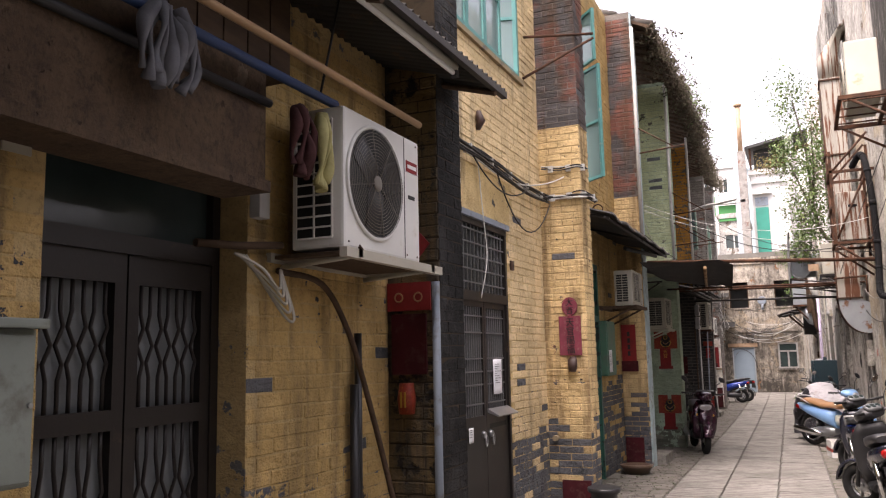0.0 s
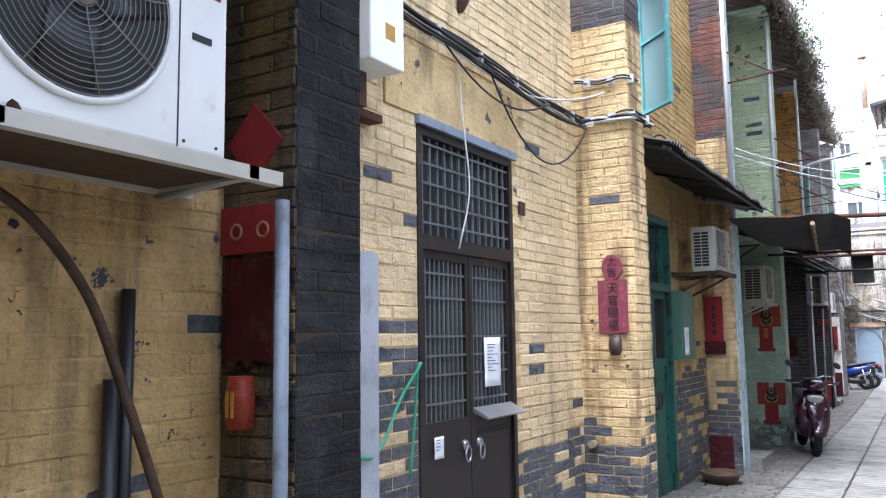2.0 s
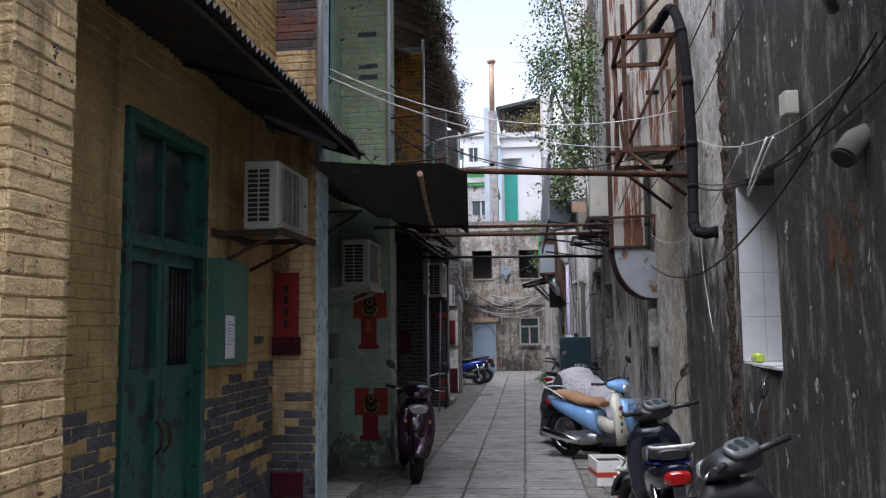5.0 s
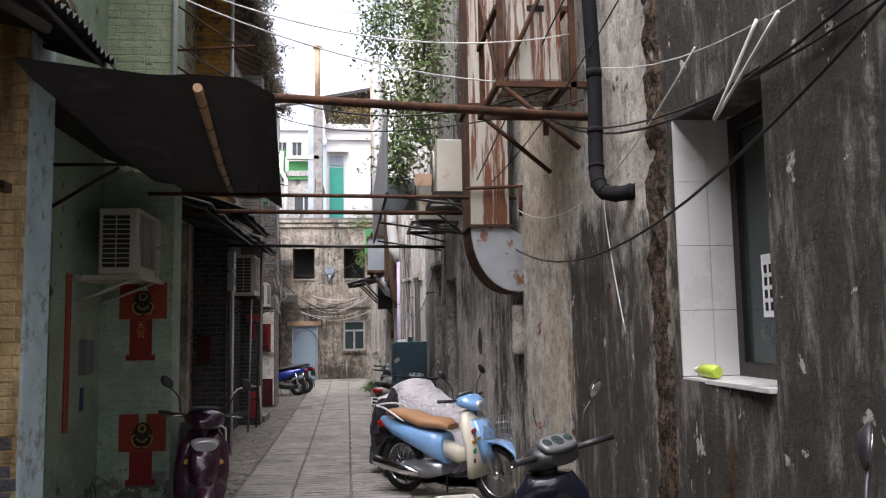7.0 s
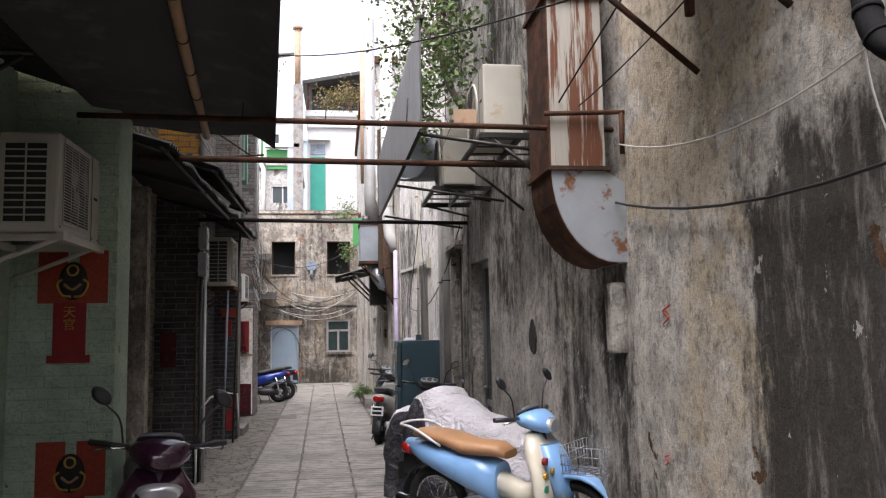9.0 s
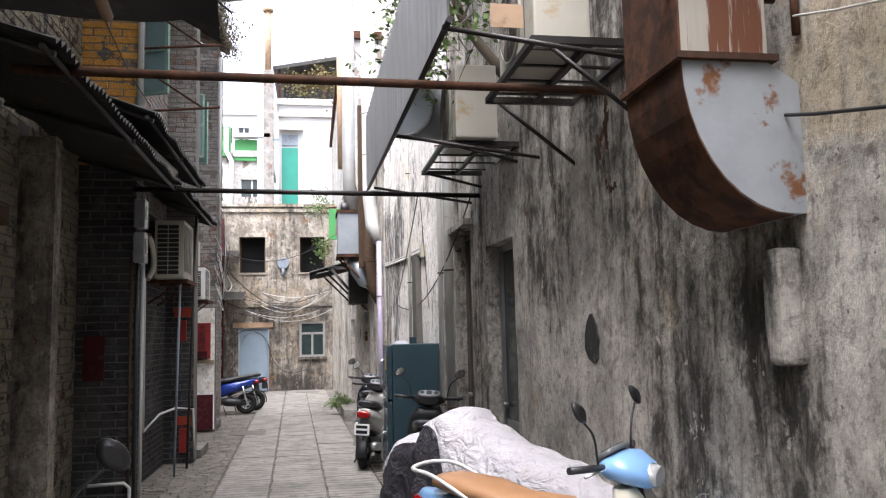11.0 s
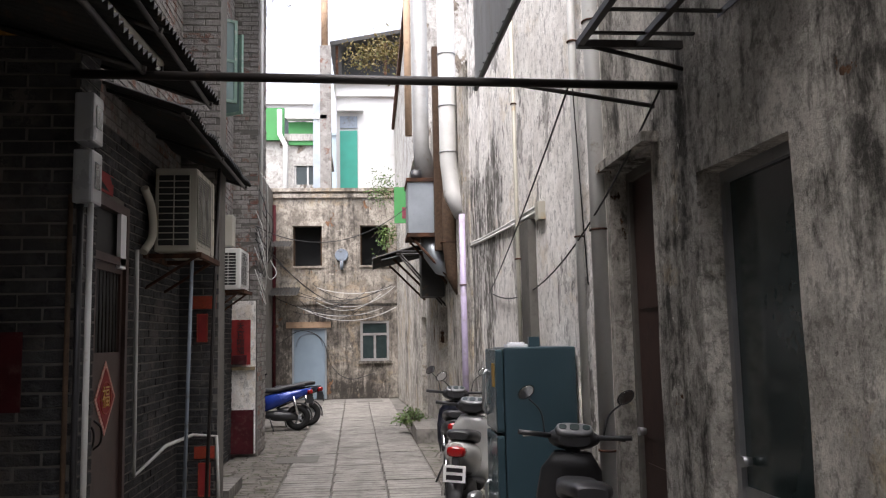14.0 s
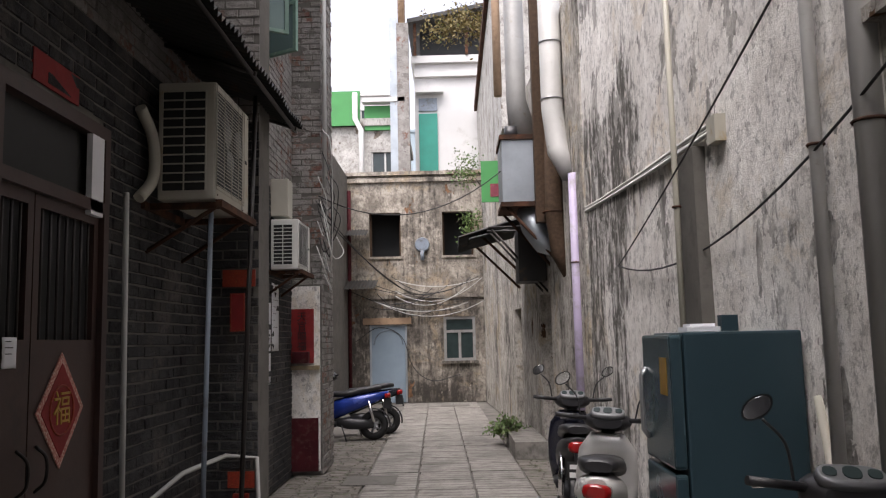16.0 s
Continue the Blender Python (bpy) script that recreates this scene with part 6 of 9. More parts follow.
bundle([(-1.58, 5.72, 3.53), (-1.42, 5.76, 3.54), (-1.22, 5.76, 3.55), (-1.13, 5.84, 3.55), (-1.12, 6.14, 3.54)], "cables bent round a brick pilaster", n=9, spread=0.03, seed=8)
bundle([(-1.58, 5.66, 3.85), (-1.42, 5.77, 3.84), (-1.22, 5.76, 3.86), (-1.14, 5.9, 3.85)], "thin cables crossing a pilaster", n=3, spread=0.02, seed=9)
for k, (a, b, d, mt) in enumerate((((-1.55, 4.2, 3.52), (-1.5, 5.7, 3.45), 0.42, "wire"), ((-1.55, 4.7, 3.5), (-1.35, 5.75, 3.75), 0.05, "wire_white"), ((-1.56, 3.6, 3.58), (-1.5, 5.0, 3.5), 0.2, "wire"))):
    tagged(part("loose_wire", tubes(0.007, sag(a, b, d), n=5), MAT[mt]), "loose looping wire on a yellow wall", "cable")

# ---- pilaster with the crimson tablet ----
t = thing("blessing_tablet", "faded crimson painted tablet with black characters", "tablet")
part("board", boxes((-1.475, -1.24, 5.775, 5.788, 1.85, 2.26)), MAT["pink"], t)
part("round_head", loft(B(), [((-1.355, 5.787, 2.36), (0.085, 0, 0), (0, 0, 0.10)), ((-1.355, 5.775, 2.36), (0.083, 0, 0), (0, 0, 0.098))], 18, 2.0), MAT["pink"], t)
writing("大吉", 0.085, MAT["black_char"], t, Matrix.Translation((-1.355, 5.773, 2.40)) @ UP_FROM_SOUTH, "character")
writing("天官賜福", 0.095, MAT["black_char"], t, Matrix.Translation((-1.355, 5.773, 2.19)) @ UP_FROM_SOUTH, "character")
t = tagged(part("incense_cup", loft(B(), [((-1.335, 5.74, 1.68), (0.035, 0, 0), (0, 0.035, 0)), ((-1.335, 5.74, 1.74), (0.05, 0, 0), (0, 0.045, 0)), ((-1.335, 5.745, 1.80), (0.05, 0, 0), (0, 0.04, 0)), ((-1.335, 5.77, 1.84), (0.03, 0, 0), (0, 0.015, 0))], 12), MAT["brown"]), "brown clay incense cup below a tablet", "incense cup")
tagged(part("pipe_stub", rods(0.03, ((-1.55, 5.8, 1.0), (-1.55, 5.73, 1.0)), n=10), MAT["mortar"]), "short pipe stub in a pilaster foot", "pipe")
tagged(part("red_plinth_panel", boxes((-1.5, -1.2, 5.765, 5.788, 0.2, 0.58)), MAT["maroon"]), "maroon painted shrine panel at a pilaster foot", "shrine panel")
tagged(part("round_stool", loft(B(), [((-1.02, 5.55, 0.24), (0.12, 0, 0), (0, 0.12, 0)), ((-1.02, 5.55, 0.5), (0.13, 0, 0), (0, 0.13, 0)), ((-1.02, 5.55, 0.52), (0.16, 0, 0), (0, 0.16, 0)), ((-1.02, 5.55, 0.56), (0.16, 0, 0), (0, 0.16, 0))], 20, 2.0), MAT["plastic"]), "dark round bin with a pale lid beside a pilaster", "bin")

# ---- third bay: green door, awning ----
def green_door():
    t = thing("green_door", "flaking dark green double door with glazed upper panels", "door")
    x, y0, y1 = -1.86, 7.6, 8.72
    yc = (y0 + y1) / 2
    part("frame", boxes((x, x + 0.13, y0, y0 + 0.07, 0.1, 3.1), (x, x + 0.13, y1 - 0.07, y1, 0.1, 3.1), (x, x + 0.13, y0 + 0.07, y1 - 0.07, 3.02, 3.1), (x, x + 0.13, y0 + 0.07, y1 - 0.07, 2.30, 2.38)), MAT["green_door"], t)
    part("transom_pane", boxes((x + 0.03, x + 0.04, y0 + 0.07, y1 - 0.07, 2.38, 3.02)), MAT["window_dark"], t)
    part("transom_muntin", boxes((x + 0.04, x + 0.07, yc - 0.02, yc + 0.02, 2.38, 3.02), (x + 0.04, x + 0.07, y0 + 0.07, y0 + 0.2, 2.38, 3.02), (x + 0.04, x + 0.07, y1 - 0.2, y1 - 0.07, 2.38, 3.02)), MAT["green_door"], t)
    for i, (a, b) in enumerate(((y0 + 0.07, yc - 0.004), (yc + 0.004, y1 - 0.07))):
        leaf = part("leaf", boxes((x + 0.03, x + 0.08, a, a + 0.07, 0.12, 2.30), (x + 0.03, x + 0.08, b - 0.07, b, 0.12, 2.30), (x + 0.03, x + 0.08, a + 0.07, b - 0.07, 2.22, 2.30), (x + 0.03, x + 0.08, a + 0.07, b - 0.07, 1.50, 1.58), (x + 0.03, x + 0.08, a + 0.07, b - 0.07, 0.12, 0.3), (x + 0.03, x + 0.055, a + 0.07, b - 0.07, 0.3, 1.5)), MAT["green_door"], t)
        part("pane", boxes((x + 0.035, x + 0.042, a + 0.07, b - 0.07, 1.58, 2.22)), MAT["window_dark"], leaf)
        if i == 1:
            for k in range(6):
                y = a + 0.1 + (b - a - 0.2) * k / 5
                part("bar", rods(0.008, ((x + 0.065, y, 1.58), (x + 0.065, y, 2.22))), MAT["dark_iron"], leaf)
        yh = b - 0.05 if i == 0 else a + 0.05
        part("pull_handle", tubes(0.009, spline([(x + 0.08, yh, 1.05), (x + 0.12, yh, 1.1), (x + 0.12, yh, 1.2), (x + 0.08, yh, 1.25)], 4)), MAT["rust"], leaf)


green_door()
t = thing("metal_cabinet", "dull green electric cabinet on the wall by a door", "cabinet")
part("cabinet_body", boxes((-1.76, -1.66, 8.80, 9.35, 1.55, 2.32), bevel=0.008), MAT["green_box"], t)
part("cabinet_door", boxes((-1.66, -1.65, 8.83, 9.32, 1.58, 2.29)), MAT["green_box"], t)
notice("paper_notice", Matrix.Translation((-1.648, 8.86, 1.60)) @ EAST, 0.18, 0.31, 8, "white printed notice on a green cabinet")
ac_unit(pose(-1.28, 9.28, 2.53), 0.76, 0.50, 0.26, "ac_cream", "yellowed air conditioner on a wooden shelf in shade", face="square")
shelf_bracket(pose(-1.25, 9.28, 2.53), 0.86, 0.5, "wood", "weathered wooden shelf under an air conditioner", 0.25)


def tin_awning(name, label, back, front, y0, y1, seed=0):
    t = thing("tin_awning", label, "awning")
    (xb, zb), (xf, zf) = back, front
    part("sheet", corrugated((xb, y0, zb), (0, y1 - y0, 0), (xf - xb, 0, zf - zb), 0, wob=0.03, rows=4), MAT["tin"], t)
    for y in (y0 + 0.1, (y0 + y1) / 2, y1 - 0.1):
        part("rafter", rods(0.016, ((xb, y, zb - 0.04), (xf - 0.03, y, zf - 0.04))), MAT["dark_iron"], t)
    part("purlin", rods(0.016, ((xf - 0.06, y0, zf - 0.035), (xf - 0.06, y1, zf - 0.035))), MAT["dark_iron"], t)
    return t


tin_awning("awning_b", "sooty corrugated tin awning over a green door", (-1.76, 3.62), (-0.97, 3.39), 6.2, 10.45)
tagged(part("tube_light_old", rods(0.03, ((-1.3, 8.6, 3.3), (-1.05, 9.6, 3.28))), MAT["tin"]), "old tube light under a tin awning", "lamp")
bm = rods(0.024, ((-1.22, 6.28, 3.47), (-1.38, 10.35, 3.62)))
t = tagged(part("washing_rail", bm, MAT["white_pipe"]), "pale washing rail with iron rings above an awning", "rail")
for k in range(4):
    y = 6.8 + 0.9 * k
    part("rail_ring", torus(B(), (-1.24 - 0.035 * k, y, 3.55 + 0.03 * k), (0, 1, 0), 0.06, 0.008, 16, 5), MAT["rust"], t)
# pilaster with pale edge
tagged(part("edge_render", boxes((-1.375, -1.352, 10.225, 10.55, 0.1, 7.4)), MAT["pale_blue"]), "pale blue painted edge of a pilaster", "plaster", kind="structure")
t = thing("door_shrine", "red paper shrine tablet on a yellow pilaster", "shrine")
part("tablet", boxes((-1.74, -1.52, 10.19, 10.205, 1.72, 2.30)), MAT["red"], t)
part("frame", boxes((-1.75, -1.50, 10.17, 10.205, 1.58, 1.74)), MAT["maroon"], t)
part("tablet_bar", boxes(*[(-1.65, -1.61, 10.187, 10.19, 1.82 + 0.1 * k, 1.89 + 0.1 * k) for k in range(4)]), MAT["black_char"], t)
tagged(part("earth_shrine", boxes((-1.74, -1.47, 10.16, 10.205, 0.15, 0.58)), MAT["maroon"]), "maroon painted earth shrine at a pilaster foot", "shrine")
tagged(part("flower_pot", loft(B(), [((-1.45, 9.4, 0.15), (0.16, 0, 0), (0, 0.16, 0)), ((-1.45, 9.4, 0.24), (0.21, 0, 0), (0, 0.21, 0)), ((-1.45, 9.4, 0.275), (0.24, 0, 0), (0, 0.24, 0)), ((-1.45, 9.4, 0.285), (0.20, 0, 0), (0, 0.20, 0)), ((-1.45, 9.4, 0.25), (0.18, 0, 0), (0, 0.18, 0))], 24, 2.0), MAT["clay"]), "wide brown glazed basin on the lane by a wall", "basin")

# ---- fourth bay: step, shade cloth, mint pilaster ----
tagged(part("door_step", boxes((-1.9, -1.22, 10.6, 11.42, 0.0, 0.27)), MAT["slab"]), "raised cement doorstep", "step", kind="structure")
t = thing("panel_door", "dark panelled door in a mint house front", "door")
part("leaf", boxes((-2.05, -2.0, 11.0, 12.2, 0.1, 2.6)), MAT["dark_iron"], t)
for k in range(2):
    for z in (0.4, 1.4):
        part("panel", boxes((-2.0, -1.985, 11.1 + 0.55 * k, 11.52 + 0.55 * k, z, z + 0.8)), MAT["brown"], t)
for y0 in (11.25, 11.78):
    t = thing("diamond_paper", "small red diamond paper on a dark door", "charm")
    prism(bm := B(), [(y0, 1.0), (y0 + 0.12, 1.22), (y0, 1.44), (y0 - 0.12, 1.22)], -1.984, -1.978, "x")
    part("paper", bm, MAT["orange_red"], t)
t = thing("couplet_paper", "red paper banners above a shaded door", "charm")
part("banner", boxes((-1.949, -1.94, 11.1, 11.4, 2.62, 3.05), (-1.949, -1.94, 11.45, 11.8, 2.66, 3.15), (-1.949, -1.94, 11.85, 12.1, 2.6, 2.95)), MAT["orange_red"], t)
tagged(part("couplet_strip", boxes((-1.949, -1.94, 12.5, 12.62, 1.0, 2.3)), MAT["couplet"]), "long red couplet strip on a mint wall", "charm")
tagged(part("switch_box", boxes((-1.95, -1.88, 12.85, 13.05, 1.45, 1.75), bevel=0.01), MAT["dial_grey"]), "grey intercom box on a mint wall", "box")
tagged(part("blue_tag", boxes((-1.949, -1.942, 12.90, 12.98, 1.14, 1.34)), MAT["rope_blue"]), "small dark blue tag on a mint wall", "tag")
tagged(part("iron_bracket", rods(0.014, ((-1.93, 12.0, 3.1), (-1.35, 12.0, 3.1)), ((-1.93, 12.0, 2.75), (-1.4, 12.0, 3.08))), MAT["dark_iron"]), "dark angle-iron bracket under the shade cloth", "bracket")


def shade_cloth():
    t = thing("shade_cloth", "dark shade cloth sail stretched over a bamboo pole", "awning")
    bm = B()
    nu, nv = 14, 12
    a, b, c, d = Vector((-1.34, 9.9, 3.24)), Vector((-0.02, 10.2, 3.24)), Vector((-0.31, 13.6, 3.10)), Vector((-1.5, 13.9, 3.26))
    for s in (0, -0.004):
        g = []
        for i in range(nu + 1):
            u = i / nu
            row = []
            for j in range(nv + 1):
                v = j / nv
                p = a.lerp(b, u).lerp(d.lerp(c, u), v)
                dip = -0.06 * math.sin(math.pi * v) * (1 - 0.5 * u) - 0.03 * math.sin(math.pi * u) + 0.02 * noise.noise((u * 5, v * 5, 2))
                lip = -0.10 * max(0, u - 0.86) / 0.14
                row.append(bm.verts.new(p + Vector((0, 0, dip + lip + s))))
            g.append(row)
        for i in range(nu):
            for j in range(nv):
                bm.faces.new((g[i][j], g[i + 1][j], g[i + 1][j + 1], g[i][j + 1])).smooth = True
    part("sail", bm, MAT["tarp"], t)
    # added strip: stops sky light leaking in behind the cloth
    part("inner_sheet", corrugated((-1.945, 10.57, 3.46), (0, 2.8, 0), (0.62, 0, -0.2), 0, rows=3), MAT["tin"], t, "added strip that blocks light between cloth and wall")
    pole = part("bamboo_pole", tubes(0.026, [(-0.40, 9.95, 3.10), (-0.58, 11.7, 3.04), (-0.76, 13.5, 3.06)], n=9), MAT["bamboo"], t, "jointed bamboo pole")
    for k in range(7):
        f = 0.08 + 0.13 * k
        y = 9.95 + 3.5 * f
        z = 3.10 - 0.034 * (y - 9.95) if y < 11.7 else 3.04 + 0.011 * (y - 11.7)
        part("bamboo_node", torus(B(), (-0.40 - 0.1014 * (y - 9.95), y, z), (-0.1, 1, 0), 0.026, 0.005, 12, 5), MAT["wood"], pole)


shade_cloth()
ac_unit(pose(-1.42, 13.02, 2.30), 0.78, 0.56, 0.32, "ac_cream", "yellowed air conditioner on a bracket by a mint pilaster", face="square")
shelf_bracket(pose(-1.40, 13.02, 2.295), 0.82, 0.52, "ac_cream", "cream angle-iron bracket under an air conditioner", 0.22)


def paper_charm(x0, x1, z0, z1, y, label, scroll=None):
    """Glittered paper god charm on a face that looks to -y."""
    t = thing("door_god_charm", label, "charm")
    w = x1 - x0
    part("paper", boxes((x0, x0 + w * 0.42, y - 0.008, y - 0.001, z0, z1), (x0 + w * 0.58, x1, y - 0.008, y - 0.001, z0, z1), (x0 + w * 0.42, x0 + w * 0.58, y - 0.008, y - 0.001, z0, z0 + (z1 - z0) * 0.75)), MAT["orange_red"], t)
    cx, h = (x0 + x1) / 2, z1 - z0
    part("figure", loft(B(), [((cx, y - 0.008, z0 + h * 0.42), (w * 0.21, 0, 0), (0, 0, h * 0.36)), ((cx, y - 0.018, z0 + h * 0.42), (w * 0.15, 0, 0), (0, 0, h * 0.28))], 18, 2.0), MAT["black_char"], t, "dark printed figure")
    part("emblem", torus(B(), (cx, y - 0.02, z0 + h * 0.62), (0, 1, 0), w * 0.075, 0.007, 16, 5), MAT["gold"], t)
    for sgn in (-1, 1):
        part("curl", tubes(0.008, spline([(cx + sgn * w * 0.02, y - 0.018, z0 + h * 0.12), (cx + sgn * w * 0.15, y - 0.018, z0 + h * 0.16), (cx + sgn * w * 0.22, y - 0.016, z0 + h * 0.36), (cx + sgn * w * 0.15, y - 0.018, z0 + h * 0.45)], 4), n=5), MAT["gold"], t)
    part("collar", tubes(0.009, spline([(cx - w * 0.12, y - 0.019, z0 + h * 0.36), (cx, y - 0.019, z0 + h * 0.26), (cx + w * 0.12, y - 0.019, z0 + h * 0.36)], 4), n=5), MAT["tan"], t)
    if scroll:
        s0, s1, t0, t1 = scroll
        s = part("scroll", boxes((s0, s1, y - 0.012, y - 0.002, t0, t1), (s0 - 0.03, s1 + 0.03, y - 0.02, y - 0.002, t0 - 0.03, t0 + 0.02)), MAT["red"], t)
        return t, s
    return t, None


t, s = paper_charm(-1.78, -1.35, 1.93, 2.27, 13.4, "glittered red paper charm with hanging scroll", (-1.68, -1.48, 1.58, 1.93))
writing("天官", 0.08, MAT["gold"], s, Matrix.Translation((-1.58, 13.385, 1.87)) @ UP_FROM_SOUTH, "character")
paper_charm(-1.76, -1.34, 0.72, 1.06, 13.4, "glittered red paper charm low on a mint pilaster", (-1.66, -1.46, 0.45, 0.72))

# ---- fifth bay: dark porch ----
tin_awning("awning_c", "dark tin awning over a shaded porch", (-1.95, 3.35), (-1.08, 3.10), 13.9, 17.6)
t = thing("porch_door", "dark timber door in a deep shaded porch", "door")
part("leaf", boxes((-2.12, -2.06, 14.6, 15.8, 0.05, 2.5)), MAT["dark_iron"], t)
for k in range(3):
    part("panel", boxes((-2.06, -2.045, 14.68 + 0.38 * k, 15.0 + 0.38 * k, 0.3, 2.3)), MAT["wood"], t)
part("lintel", boxes((-2.05, -1.95, 14.5, 15.9, 2.5, 2.62)), MAT["wood"], t)
tagged(part("side_partition", boxes((-2.0, -1.75, 16.2, 16.35, 0.0, 3.2)), MAT["facade"]), "stained plaster partition in a porch", "wall", kind="structure")

# ---- sixth bay: grey brick, meters, brown door ----
for k, (z0, z1) in enumerate(((2.72, 2.98), (2.40, 2.68))):
    t = thing("electric_meter", "grey electric meter box on a pilaster corner", "meter")
    part("meter_body", boxes((-1.50, -1.40, 17.62, 17.78, z0, z1), bevel=0.015), MAT["meter"], t)
    part("meter_window", boxes((-1.40, -1.397, 17.66, 17.74, z0 + 0.08, z1 - 0.06)), MAT["window_dark"], t)
for k, (x, r, mt) in enumerate(((-1.47, 0.018, "plastic"), (-1.42, 0.016, "white_pipe"), (-1.52, 0.014, "wood"))):
    tagged(part("conduit", tubes(r, [(x, 17.67, 0.05), (x, 17.67, 2.45)], n=8), MAT[mt]), "upright conduit on a pilaster corner", "pipe")
t = thing("red_tablet", "dark red paper tablet on a shaded brick pier", "charm")
part("tablet", boxes((-1.92, -1.74, 17.675, 17.688, 1.35, 1.75)), MAT["maroon"], t)
tagged(part("bent_pipe", tubes(0.016, [(-1.85, 17.66, 0.45), (-1.55, 17.66, 0.46), (-1.5, 17.64, 0.42), (-1.5, 17.64, 0.02)], n=8), MAT["white_pipe"]), "bent grey pipe at a pier foot", "pipe")
tin_awning("awning_d", "long sooty corrugated awning over brick fronts", (-1.95, 3.72), (-1.08, 3.42), 16.3, 19.3)
tin_awning("awning_e", "sagging corrugated awning over a brown door", (-1.95, 3.62), (-1.30, 3.40), 19.4, 22.4)
tube_light((-1.32, 17.0, 3.33), (-1.25, 18.3, 3.33), "old tube light under a corrugated awning")


def brown_door():
    t = thing("metal_door", "brown double metal door with barred top and red diamond paper", "door")
    x = -1.93
    part("frame", boxes((x - 0.05, x + 0.03, 18.9, 18.96, 0.02, 2.75), (x - 0.05, x + 0.03, 19.94, 20.0, 0.02, 2.75), (x - 0.05, x + 0.03, 18.96, 19.94, 2.68, 2.75), (x - 0.05, x + 0.03, 18.96, 19.94, 2.28, 2.34)), MAT["brown"], t)
    part("transom_pane", boxes((x - 0.04, x - 0.03, 18.96, 19.94, 2.34, 2.68)), MAT["dark"], t)
    for a, b in ((18.96, 19.28), (19.29, 19.94)):
        leaf = part("leaf", boxes((x - 0.04, x, a, b, 0.05, 1.62), (x - 0.04, x, a, a + 0.05, 1.62, 2.28), (x - 0.04, x, b - 0.05, b, 1.62, 2.28), (x - 0.04, x, a + 0.05, b - 0.05, 2.22, 2.28)), MAT["brown"], t)
        part("pane", boxes((x - 0.035, x - 0.028, a + 0.05, b - 0.05, 1.62, 2.22)), MAT["dark"], leaf)
        nb = max(3, int((b - a) / 0.09))
        for k in range(nb):
            y = a + 0.05 + (b - a - 0.1) * (k + 0.5) / nb
            part("bar", rods(0.007, ((x - 0.015, y, 1.62), (x - 0.015, y, 2.22))), MAT["dark_iron"], leaf)
        part("pull_handle", tubes(0.008, spline([(x, b - 0.08 if a < 19.2 else a + 0.07, 0.95), (x + 0.05, b - 0.08 if a < 19.2 else a + 0.07, 1.0), (x + 0.05, b - 0.08 if a < 19.2 else a + 0.07, 1.1), (x, b - 0.08 if a < 19.2 else a + 0.07, 1.15)], 4)), MAT["dark_iron"], leaf)
    d = thing("diamond_paper", "red diamond fortune paper with patterned border", "charm")
    prism(bm := B(), [(19.57, 1.02), (19.80, 1.29), (19.57, 1.56), (19.34, 1.29)], x + 0.002, x + 0.008, "x")
    part("border", bm, MAT["pale_pink"], d, "pink patterned border")
    prism(bm := B(), [(19.57, 1.07), (19.76, 1.29), (19.57, 1.51), (19.38, 1.29)], x + 0.008, x + 0.011, "x")
    part("paper", bm, MAT["red"], d)
    torus(bm := B(), (x + 0.012, 19.57, 1.29), (1, 0, 0), 0.115, 0.006, 24, 5)
    part("ring", bm, MAT["orange_red"], d)
    writing("福", 0.17, MAT["gold"], d, Matrix.Translation((x + 0.014, 19.57, 1.29)) @ UP_FROM_EAST, "character")


brown_door()
notice("paper_slip", Matrix.Translation((-1.926, 19.05, 1.50)) @ EAST, 0.11, 0.13, 3, "small white slip on a brown door")
t = thing("lintel_paper", "red lintel paper with dark writing over a door", "charm")
part("paper", boxes((-1.949, -1.94, 19.25, 19.7, 2.80, 2.95)), MAT["red"], t)
tagged(part("white_board", boxes((-1.93, -1.90, 19.78, 19.92, 2.26, 2.68)), MAT["paper"]), "white card leaning in a transom", "card")
ac_unit(pose(-1.50, 20.98, 2.47), 0.80, 0.74, 0.36, "ac_cream", "grimy cream air conditioner on a bracket by a brick pier", face="square")
shelf_bracket(pose(-1.47, 20.98, 2.46), 0.86, 0.48, "rust", "rusty angle-iron bracket under an air conditioner", 0.3)
tagged(part("insulated_hose", tubes(0.035, spline([(-1.9, 20.4, 3.0), (-1.88, 20.55, 2.85), (-1.86, 20.52, 2.6), (-1.9, 20.4, 2.45)], 6), n=9), MAT["ac_cream"]), "insulated hose looping to an air conditioner", "hose")
tagged(part("white_pipe_run", tubes(0.017, [(-1.90, 20.22, 2.45), (-1.90, 20.25, 0.62), (-1.88, 21.2, 0.74), (-1.78, 21.86, 0.76), (-1.55, 21.86, 0.74), (-1.52, 21.86, 0.05)], n=8), MAT["white_pipe"]), "white water pipe bent along a brick front", "pipe")
tagged(part("support_pole", rods(0.016, ((-1.56, 20.7, 2.45), (-1.62, 20.75, 0.0))), MAT["grey_pipe"]), "grey pole propping an air conditioner shelf", "pole")
tagged(part("support_pole", rods(0.018, ((-1.48, 21.5, 3.4), (-1.56, 21.4, 0.0))), MAT["dark_iron"]), "dark pole propping an awning", "pole")
